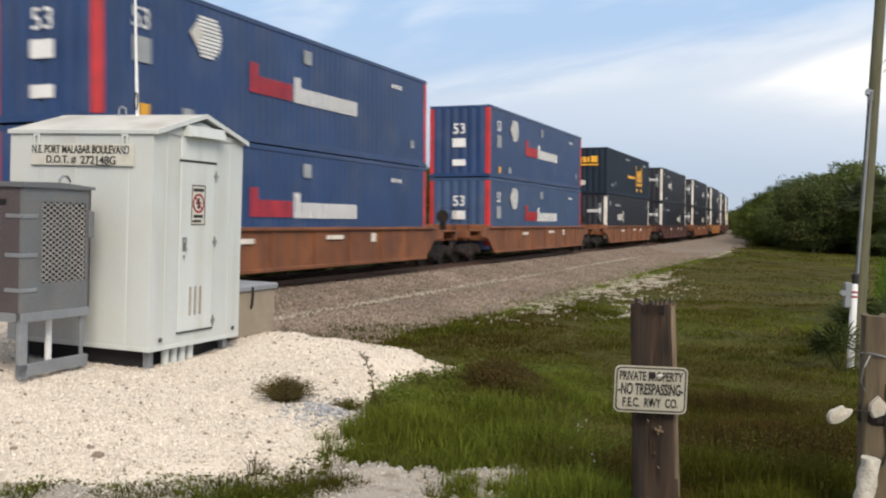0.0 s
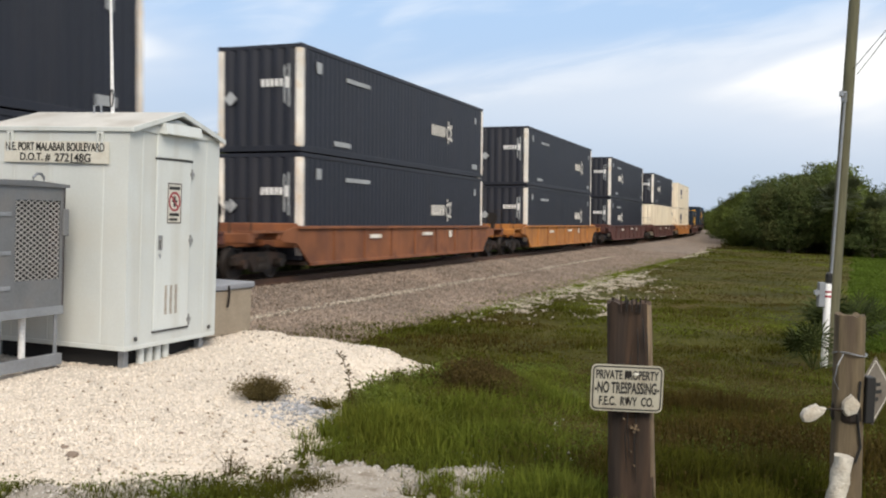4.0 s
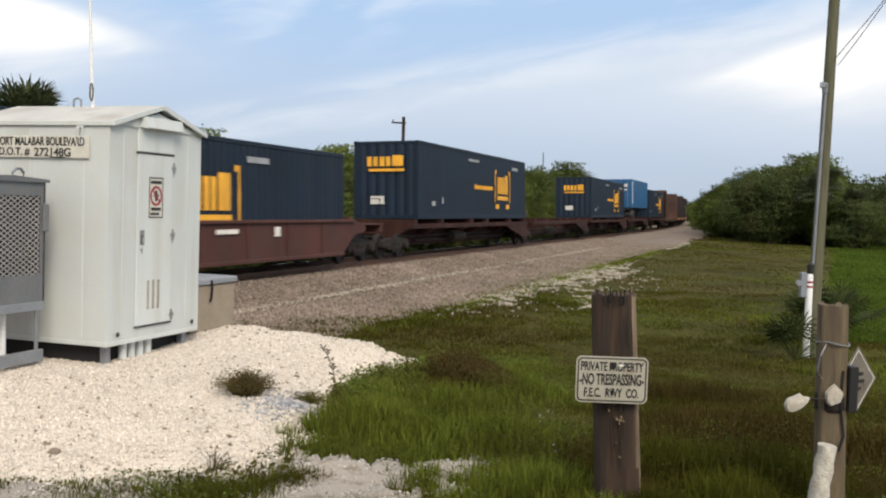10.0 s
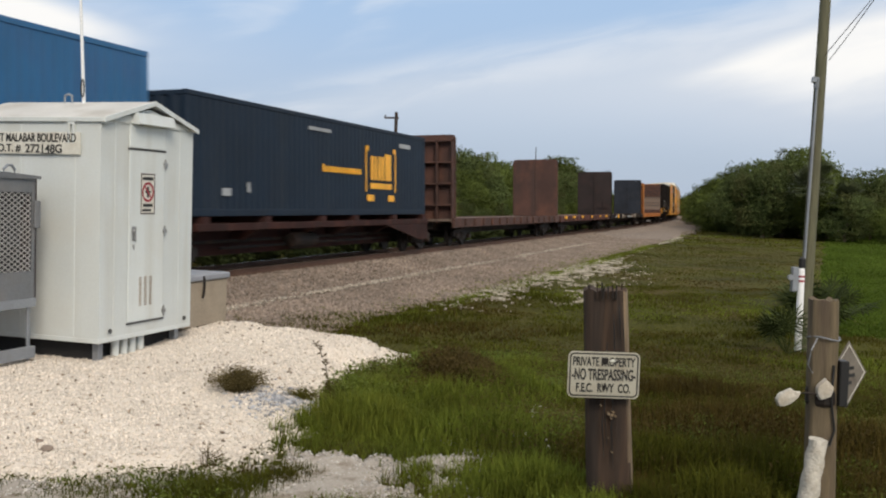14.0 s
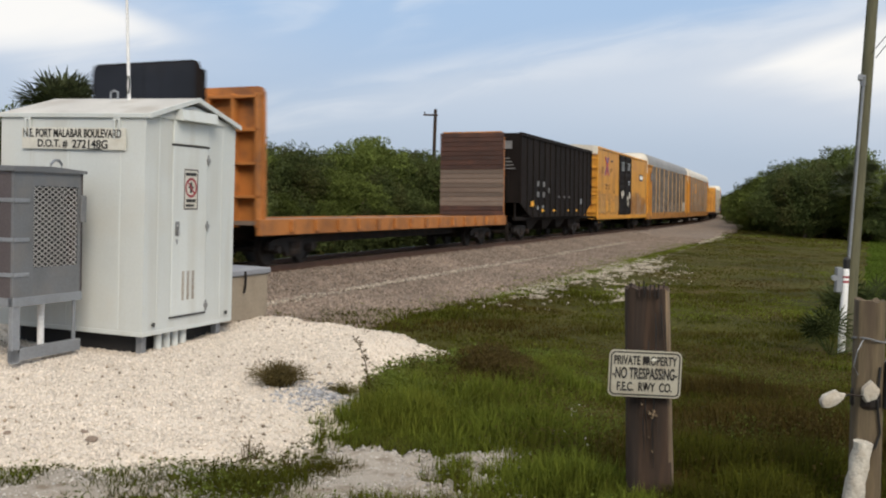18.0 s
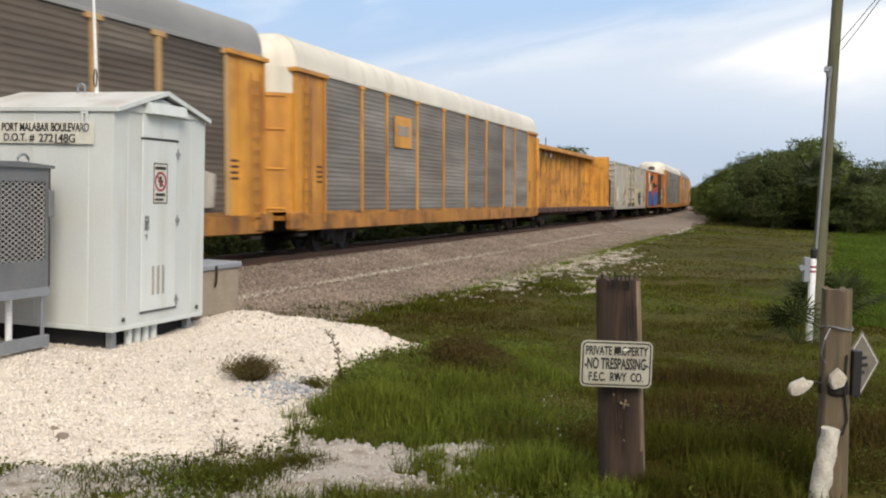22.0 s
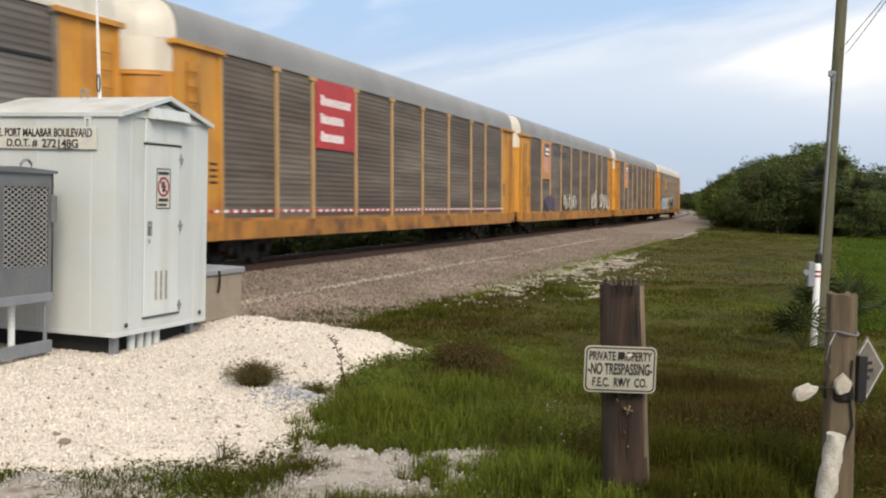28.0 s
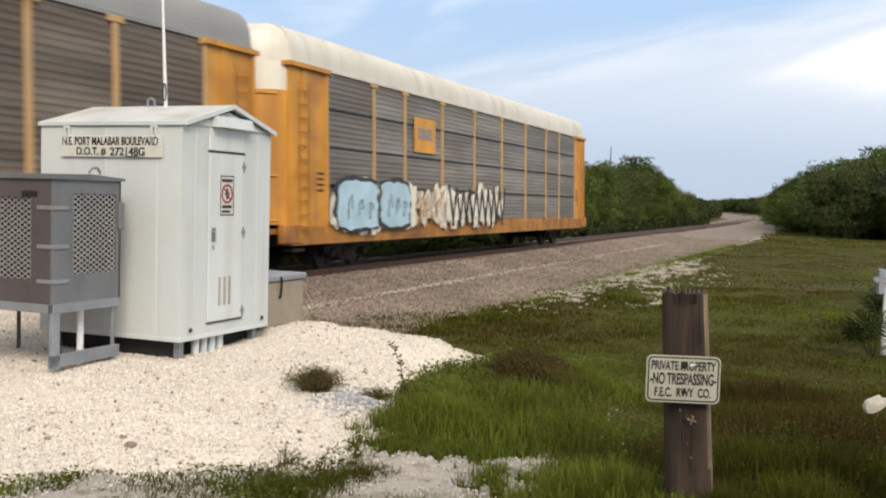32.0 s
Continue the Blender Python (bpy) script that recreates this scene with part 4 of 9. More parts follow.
def charcoal_box(z, place=3.2, low=False):
    c = container("charcoal blue steel container with white corner posts", CHARCOAL, WHITEP, z)
    y = side_y() - 0.012
    zz = z + 1.2
    cells = type_bars(place - 1.3, place + 0.15, zz + 0.1, zz + 0.48, 4, 7)
    s = Shape()
    for x0, x1, z0, z1 in cells:
        s.box(x0, x1, y - 0.012, y, z0, z1)
    ring = Shape().lathe([(0.20, -0.006), (0.29, -0.006), (0.29, 0.006), (0.20, 0.006)], 8, "y", (place + 0.55, y - 0.006, zz + 0.3))
    s.add(ring.v, [f for f in ring.f if len(f) == 4])
    for dx, dz in ((0.3, 0.3), (0.3, -0.3), (-0.12, 0.42), (-0.12, -0.42)):
        s.box(place + 0.52 + dx * 0.85, place + 0.63 + dx * 0.85, y - 0.012, y, zz + 0.25 + dz * 0.85, zz + 0.36 + dz * 0.85)
    part("white_emblem", s, PLATEW, c, "white lettering and ring emblem")
    blocks("marking", [(-5.3, -3.6, z + 2.2, z + 2.32), (-7.2, -6.9, z + 2.2, z + 2.5), (-6.1, -5.0, z + 0.28, z + 0.42), (6.6, 7.2, z + 0.3, z + 0.5), (6.9, 7.1, z + 2.15, z + 2.4)], y, GREYM, c, each=True)
    end_blocks("end_lettering", glyphs_end(-0.05, -0.75, z + 1.75, z + 1.95) + [(-0.95, -0.82, z + 1.7, z + 2.0)], -C_L / 2 - 0.015, WHITE, c)
    part("end_diamond", Shape().prism([(0.86, z + 1.25), (1.06, z + 1.45), (0.86, z + 1.65), (0.66, z + 1.45)], -C_L / 2 - 0.06, -C_L / 2 - 0.03, "x"), GREYM, c, "grey diamond placard")
    end_blocks("end_marking", [(-0.95, -0.90, z + 1.2, z + 2.35), (-0.82, -0.77, z + 1.3, z + 2.3)], -C_L / 2 - 0.015, GREYM, c)
    return c


def glyphs_end(y0, y1, z0, z1):
    lo, hi = min(y0, y1), max(y0, y1)
    return [(lo + i * (hi - lo) / 5 + 0.02, lo + (i + 0.75) * (hi - lo) / 5, z0, z1) for i in range(5)]


def navy_box(z, mark=3.6):
    c = container("dark navy green container with yellow lettering", NAVY, NAVY, z)
    y = side_y() - 0.012
    m = mark
    blocks("yellow_emblem", glyphs(m - 0.95, m + 0.95, z + 1.15, z + 2.05, 3, 5) + [(m - 0.95, m + 0.95, z + 0.86, z + 1.05)], y, YELLOW, c, label="yellow block emblem")
    blocks("yellow_bracket", [(m - 1.35, m - 1.27, z + 0.75, z + 2.2), (m + 1.27, m + 1.35, z + 0.75, z + 2.2), (m - 1.35, m - 1.1, z + 2.1, z + 2.25), (m + 1.1, m + 1.35, z + 2.1, z + 2.25), (m - 1.2, m - 0.65, z + 0.45, z + 0.66), (m + 0.65, m + 1.2, z + 0.45, z + 0.66)], y, YELLOW, c, label="thin yellow bracket")
    blocks("yellow_lettering", type_bars(m - 4.6, m - 1.7, z + 1.29, z + 1.46, 17, 6, 1.3), y, YELLOW, c)
    blocks("marking", [(m - 5.5, m - 4.0, z + 2.45, z + 2.55), (m + 1.7, m + 2.8, z + 2.35, z + 2.5), (-6.6, -6.2, z + 0.5, z + 0.68), (-5.4, -5.25, z + 0.6, z + 0.85)], y, GREYM, c, each=True)
    end_blocks("end_emblem", mirrored(glyphs(-0.75, 0.75, z + 1.95, z + 2.35, 3, 5)) + [(-0.75, 0.65, z + 1.76, z + 1.86)], -C_L / 2 - 0.05, YELLOW, c, "yellow block emblem", False)
    end_blocks("end_plate", [(0.05, 0.6, z + 0.55, z + 0.85)], -C_L / 2 - 0.015, PLATEW, c)
    return c


def cream_box(z):
    c = container("cream white container with dark blue lettering and rust streaks", CREAM, CREAM, z)
    y = side_y() - 0.012
    blocks("navy_emblem", glyphs(-4.6, -2.5, z + 1.55, z + 2.3, 3, 5) + [(-4.4, -2.6, z + 1.15, z + 1.35)], y, NAVYM, c, label="dark blue block emblem")
    blocks("marking", [(4.3, 4.8, z + 2.2, z + 2.4), (5.4, 5.6, z + 2.3, z + 2.45)], y, BLACKM, c, each=True)
    end_blocks("end_emblem", mirrored(glyphs(-0.75, 0.75, z + 1.95, z + 2.35, 3, 5)) + [(-0.6, 0.6, z + 1.72, z + 1.8)], -C_L / 2 - 0.05, NAVYM, c, "dark blue block emblem", False)
    return c


def white_ribbed(z):
    return container("dirty white corrugated container with deep ribs", CREAM, CREAM, z, ribs="deep")


def blue_forty(z):
    c = container("bright blue forty foot container with door bars", BLUEBOX, BLUEBOX, z, length=12.19, doors=True, tall=2.59)
    y = side_y() - 0.012
    blocks("white_lettering", [(-5.75, -5.35, z + 0.35 + i * 0.26, z + 0.55 + i * 0.26) for i in range(8)], y, WHITE, c, label="upright white lettering")
    end_blocks("end_plate", [(0.35, 0.95, z + 1.9, z + 2.1), (-0.95, -0.5, z + 1.9, z + 2.15), (-0.9, -0.55, z + 1.55, z + 1.7), (0.5, 0.9, z + 0.35, z + 0.5)], -6.13, PLATEW, c)
    for yy in (-0.92, -0.32, 0.32, 0.92):
        rod = part("lock_rod", Shape().tube([(-6.16, yy, z + 0.08), (-6.16, yy, z + 2.5)], 0.022, 6), STEELL, c, "galvanised lock rod")
        for zz in (0.25, 0.95, 1.65, 2.35):
            part("rod_guide", Shape().box(-6.18, -6.10, yy - 0.06, yy + 0.06, z + zz - 0.03, z + zz + 0.03, 0.006), BLUEBOX, rod)
        part("lock_handle", Shape().tube([(-6.19, yy, z + 1.1), (-6.19, yy + (0.42 if yy < 0 else -0.42), z + 1.12)], 0.016, 5), STEELL, rod)
    for yy in (-1.12, 1.12):
        for zz in (0.3, 0.9, 1.6, 2.2):
            part("door_hinge", Shape().box(-6.16, -6.08, yy - 0.07, yy + 0.07, z + zz - 0.05, z + zz + 0.05, 0.01), BLUEBOX, c)
    return c


# ---- cars ----
def well_car(paint, label, half=11.3):
    car = thing("well_car", label, "railcar", group="cars of the train")
    prof = [(-9.35, 0.98), (-9.35, 1.22), (-8.5, 1.36), (8.5, 1.36), (9.35, 1.22), (9.35, 0.98), (8.55, 0.92), (7.75, 0.34), (-7.75, 0.34), (-8.55, 0.92)]
    for sgn in (-1, 1):
        s = Shape().prism(prof, sgn * 1.36, sgn * 1.42, "y")
        s.box(-8.5, 8.5, min(sgn * 1.33, sgn * 1.50), max(sgn * 1.33, sgn * 1.50), 1.29, 1.38, 0.015)
        s.box(-7.75, 7.75, min(sgn * 1.33, sgn * 1.48), max(sgn * 1.33, sgn * 1.48), 0.30, 0.40, 0.015)
        part("side_sill", s, paint, car)
        for x in (-6.3, -4.2, -2.1, 0, 2.1, 4.2, 6.3):
            part("rib", Shape().box(x - 0.05, x + 0.05, min(sgn * 1.42, sgn * 1.46), max(sgn * 1.42, sgn * 1.46), 0.40, 1.29), paint, car)
        blocks("stencil", [(-2.9 + sgn, -2.0 + sgn, 1.0, 1.12), (0.6, 1.6, 1.05, 1.16), (3.4, 3.7, 0.95, 1.2)], -1.46, WHITEP, car, each=True) if sgn < 0 else None
    part("well_floor", Shape().box(-7.9, 7.9, -0.35, 0.35, 0.30, 0.40).box(-7.9, -6.9, -1.36, 1.36, 0.32, 0.42).box(6.9, 7.9, -1.36, 1.36, 0.32, 0.42).box(-0.5, 0.5, -1.36, 1.36, 0.32, 0.42), GRIME, car)
    for sgn in (-1, 1):
        lo, hi = sorted((sgn * 8.3, sgn * (half - 0.4)))
        e = Shape().box(lo, hi, -0.42, 0.42, 0.82, 1.12, 0.02)
        a, b = sorted((sgn * 8.35, sgn * 8.55))
        e.box(a, b, -1.36, 1.36, 0.8, 1.45, 0.02)
        a, b = sorted((sgn * 9.0, sgn * 9.5))
        e.box(a, b, -1.40, 1.40, 1.02, 1.22, 0.02)
        a, b = sorted((sgn * (half - 0.65), sgn * (half - 0.4)))
        e.box(a, b, -1.40, 1.40, 0.95, 1.20, 0.02)
        a, b = sorted((sgn * 9.3, sgn * (half - 0.5)))
        e.box(a, b, -1.45, -0.9, 1.20, 1.25).box(a, b, 0.9, 1.45, 1.20, 1.25)
        part("end_platform", e, paint, car)
        rail = Shape()
        x = sgn * (half - 0.55)
        part("hand_rail", Shape().tube([(x, -1.35, 1.2), (x, -1.35, 2.05), (x, -0.75, 2.05), (x, -0.75, 1.2)], 0.022, 6), GRIME, car)
        rail.tube([(x, 0.7, 1.2), (x, 0.7, 1.9), (x, 1.35, 1.9), (x, 1.35, 1.2)], 0.022, 6)
        part("hand_rail", rail, GRIME, car)
        if sgn < 0:
            w = Shape().lathe([(0.2, -0.02), (0.25, -0.02), (0.25, 0.02), (0.2, 0.02)], 14, "x", (x - 0.08, -0.35, 1.75))
            w.box(x - 0.05, x + 0.05, -0.45, -0.25, 1.2, 1.8)
            part("brake_wheel", w, GRIME, car)
        truck(car, sgn * 9.75)
    couplers(car, half)
    return car


def rack_panel(w):
    """One galvanised screen of an auto carrier, with level ribs."""
    return Shape().wave(0.02, w - 0.02, 0, 3.80, 0, 0.008, 0.135, -1, upright=False, flat=0.2)


R_L = 27.8
BAYS = (2.65, 2.04, 2.86, 2.90, 2.90, 2.90, 2.86, 2.04, 2.65)
R_SIDE = sum(BAYS)
SCREEN = {w: rack_panel(w).mesh("screen", GALV) for w in set(BAYS)}
SCREEN_B = {w: rack_panel(w).mesh("screen", GALVBROWN) for w in set(BAYS)}
RACK_POSTS = {m.name: Shape().box(-0.09, 0.09, -0.07, 0.0, 0, 3.84, 0.012).box(-0.26, 0.26, -0.09, 0.0, 3.74, 3.86, 0.012).mesh("rack_post", m) for m in (RACKY, GALV, POSTTAN, POSTRUST)}


def auto_rack(label, screen, roof, lines=False, post=RACKY, thin=1.0):
    """A closed auto carrier with screened sides, an arched roof and yellow ends."""
    car = thing("auto_rack_car", label, "railcar", group="cars of the train")
    h, w = R_L / 2, 1.50
    deck = Shape()
    for sgn in (-1, 1):
        a, b = sorted((sgn * 1.30, sgn * 1.53))
        deck.box(-h + 0.3, h - 0.3, a, b, 0.69, 1.14, 0.02)
    deck.box(-h - 0.3, h + 0.3, -1.3, 1.3, 0.98, 1.10)
    part("deck", deck, RACKSILL, car)
    part("centre_sill", Shape().box(-h + 0.1, h - 0.1, -0.35, 0.35, 0.62, 0.98, 0.02), GRIME, car)
    for sgn in (-1, 1):
        x = -R_SIDE / 2
        for i in range(10):
            p = part("rack_post", RACK_POSTS[post.name], post, car, at=pose(x, sgn * w, 1.16, 0, 0, 0 if sgn < 0 else 180))
            if thin < 1:
                p.scale = (thin, 0.7, 1)
            if i < 9:
                b = BAYS[i]
                part("screen", screen[b], GALV, car, at=pose(x, -w, 1.20) if sgn < 0 else pose(x + b, w, 1.20, 0, 0, 180))
                x += b
        part("top_chord", Shape().box(-h + 0.3, h - 0.3, sgn * w - (0.05 if sgn < 0 else 0.07), sgn * w + (0.07 if sgn < 0 else 0.05), 5.00, 5.10, 0.01), roof, car)
        part("sill_strip", Shape().box(-R_SIDE / 2, R_SIDE / 2, sgn * w - 0.02, sgn * w + 0.02, 1.14, 1.22), RACKSILL, car)
        if lines:
            for z in (2.17, 3.14, 4.10):
                part("seam_strip", Shape().box(-R_SIDE / 2, R_SIDE / 2, sgn * w - 0.034, sgn * w + 0.034, z - 0.025, z + 0.025), BLACKM, car)
    # arched roof
    arc = [(w * 1.02 * math.copysign(abs(math.cos(a)) ** 0.42, math.cos(a)), 5.06 + 0.95 * math.sin(a) ** 0.80) for a in [math.pi * k / 16 for k in range(17)]]
    pr = arc + [(-w * 0.96, 5.03), (w * 0.96, 5.03)]
    part("roof", Shape().prism(pr, -h + 0.35, h - 0.35, "x"), roof, car, smooth=True)
    for sgn in (-1, 1):
        # yellow end bays: side wing, end doors and white upper end
        a, b = sorted((sgn * (h - 2.0), sgn * (h - 0.25)))
        for sy in (-1, 1):
            c, d = sorted((sy * 1.44, sy * 1.52))
            part("end_wing", Shape().box(a, b, c, d, 1.14, 5.02, 0.01).box(a + 0.55, a + 0.67, c - 0.03, d + 0.03, 1.14, 5.02).box(b - 0.1, b, c - 0.04, d + 0.04, 0.9, 5.02).box(a - 0.1, b + 0.1, c - 0.1, d + 0.1, 4.94, 5.04), RACKY, car)
            # rounded end doors that swing round the corner, yellow below and white above
            xh = h - 0.30
            plan = [(sgn * (xh + 0.72 * (1 - (q / 9) ** 3.2)), sy * max(0.012, 1.46 * q / 9)) for q in range(10)] + [(sgn * xh, sy * 0.012)]
            door = part("end_door", Shape().prism(plan, 1.20, 4.36, "z"), RACKY, car, smooth=True)
            part("upper_door", Shape().prism(plan, 4.36, 5.05, "z"), ROOFW, car, "white upper half of an end door", smooth=True)
            for zz in (1.30, 2.35, 3.40, 4.28):
                part("door_rail", Shape().tube([(sgn * (xh + 0.02 + 0.72 * (1 - (q / 9) ** 3.2)), sy * 1.46 * q / 9, zz) for q in range(9)], 0.03, 5), RACKY, door)
            part("end_bracket", Shape().box(min(sgn * (h - 0.75), sgn * (h + 0.10)), max(sgn * (h - 0.75), sgn * (h + 0.10)), min(sy * 1.38, sy * 1.57), max(sy * 1.38, sy * 1.57), 0.74, 1.20, 0.03), RACKSILL, car)
        loft, m = Shape(), len(arc)
        verts = []
        for k in range(8):
            q = k / 7 * 0.985
            ww = (1 - q) ** 0.31
            verts += [(sgn * (h - 0.40 + 0.80 * q), a * ww * 0.985, 5.02 + (b - 5.02) * ww ** 0.6) for a, b in arc]
        loft.add(verts, [(k * m + j, k * m + j + 1, (k + 1) * m + j + 1, (k + 1) * m + j) for k in range(7) for j in range(m - 1)])
        part("end_cap", loft, ROOFW, car, "white domed end cap", smooth=True)
        lad = Shape()
        for q in (0.55, 1.0):
            lad.tube([(sgn * (h - q), -1.60, 0.9), (sgn * (h - q), -1.60, 4.6)], 0.018, 5)
        for q in range(11):
            lad.tube([(sgn * (h - 0.55), -1.60, 1.1 + 0.33 * q), (sgn * (h - 1.0), -1.60, 1.1 + 0.33 * q)], 0.016, 5)
        part("ladder", lad, RACKSILL, car)
        for q in range(4):
            part("wing_marking", Shape().box(min(sgn * (h - 1.5), sgn * (h - 1.85)), max(sgn * (h - 1.5), sgn * (h - 1.85)), -1.526, -1.52, 2.0 + 0.14 * q, 2.06 + 0.14 * q), BROWNSTEEL, car, "small dark stencil")
        truck(car, sgn * 10.0)
        step = sorted((sgn * (h - 0.9), sgn * (h - 0.4)))
        part("step", Shape().box(*step, -1.5, -1.2, 0.55, 0.62).tube([(step[0], -1.45, 0.58), (step[0], -1.45, 1.0)], 0.02, 5).tube([(step[1], -1.45, 0.58), (step[1], -1.45, 1.0)], 0.02, 5), GRIME, car)
    couplers(car, h + 0.45)
    return car


def box_car(label, paint, length, top, ribs=True, door=None, door_span=(-1.6, 1.6), floor=1.05, half_w=1.52):
    car = thing("box_car", label, "railcar", group="cars of the train")
    h = length / 2
    d0, d1 = door_span
    for sgn in (-1, 1):
        lo, hi = sorted((sgn * half_w, sgn * (half_w - 0.06)))
        for a, b in ((-h, d0), (d1, h)):
            wall = part("side_wall", Shape().box(a, b, lo, hi, floor, top - 0.15), paint, car)
            if ribs:
                k = max(2, round((b - a) / 0.95))
                e0, e1 = sorted((sgn * half_w, sgn * (half_w + 0.04)))
                for i in range(k + 1):
                    x = a + (b - a) * i / k
                    part("side_rib", Shape().box(x - 0.05, x + 0.05, e0, e1, floor + 0.1, top - 0.2), paint, wall)
        lo, hi = sorted((sgn * (half_w - 0.05), sgn * (half_w + 0.05)))
        part("top_rail", Shape().box(-h, h, lo, hi, top - 0.2, top - 0.08, 0.01), paint, car)
        lo, hi = sorted((sgn * (half_w - 0.05), sgn * (half_w + 0.03)))
        part("side_sill", Shape().box(-h, h, lo, hi, floor - 0.2, floor + 0.05, 0.01), paint, car)
        mid = (d0 + d1) / 2
        for a, b in ((d0, mid - 0.01), (mid + 0.01, d1)):
            dd = Shape().wave(a + 0.02, b - 0.02, floor + 0.06, top - 0.24, sgn * (half_w + 0.01), 0.03, 0.4, sgn, upright=False)
            dd.box(a, a + 0.06, min(sgn * half_w, sgn * (half_w + 0.06)), max(sgn * half_w, sgn * (half_w + 0.06)), floor + 0.02, top - 0.2)
            dp = part("door", dd, door or paint, car)
            bar = Shape().tube([(b - 0.25, sgn * (half_w + 0.07), floor + 0.15), (b - 0.25, sgn * (half_w + 0.07), top - 0.3)], 0.025, 6)
            bar.box(b - 0.35, b - 0.15, min(sgn * half_w, sgn * (half_w + 0.08)), max(sgn * half_w, sgn * (half_w + 0.08)), floor + 1.1, floor + 1.2)
            part("lock_bar", bar, GRIME, dp)
    for sgn in (-1, 1):
        lo, hi = sorted((sgn * (h - 0.06), sgn * (h - 0.01)))
        wall = part("end_wall", Shape().box(lo, hi, -half_w + 0.02, half_w - 0.02, floor, top - 0.1), paint, car)
        k = 8
        for i in range(k):
            z = floor + 0.25 + i * (top - floor - 0.5) / (k - 1)
            a, b = sorted((sgn * (h - 0.01), sgn * (h + 0.09)))
            part("end_rib", Shape().box(a, b, -half_w + 0.12, half_w - 0.12, z - 0.09, z + 0.09, 0.04), paint, wall)
        for sy in (-1, 1):
            a, b = sorted((sgn * (h - 0.1), sgn * (h + 0.06)))
            e0, e1 = sorted((sy * (half_w - 0.1), sy * (half_w + 0.01)))
            part("corner_post", Shape().box(a, b, e0, e1, floor - 0.1, top - 0.1, 0.01), paint, wall)
        truck(car, sgn * (h - 2.6))
    part("roof", Shape().prism([(-half_w, top - 0.12), (half_w, top - 0.12), (half_w, top - 0.06), (0, top + 0.06), (-half_w, top - 0.06)], -h, h, "x"), ROOFW if paint is CAR_YELLOW else ROOFG, car)
    part("under_frame", Shape().box(-h + 0.2, h - 0.2, -0.35, 0.35, 0.72, floor, 0.02).box(-1.5, 0.2, 0.4, 1.1, 0.55, 0.9, 0.03), GRIME, car)
    ladder(car, -h + 0.15, -half_w - 0.04, 0.7, 3.1, paint)
    ladder(car, h - 0.6, -half_w - 0.04, 0.7, 3.1, paint)
    ladder(car, -h - 0.09, -half_w + 0.12, 0.9, top - 0.5, paint, side=False)
    couplers(car, h + 0.5)
    return car


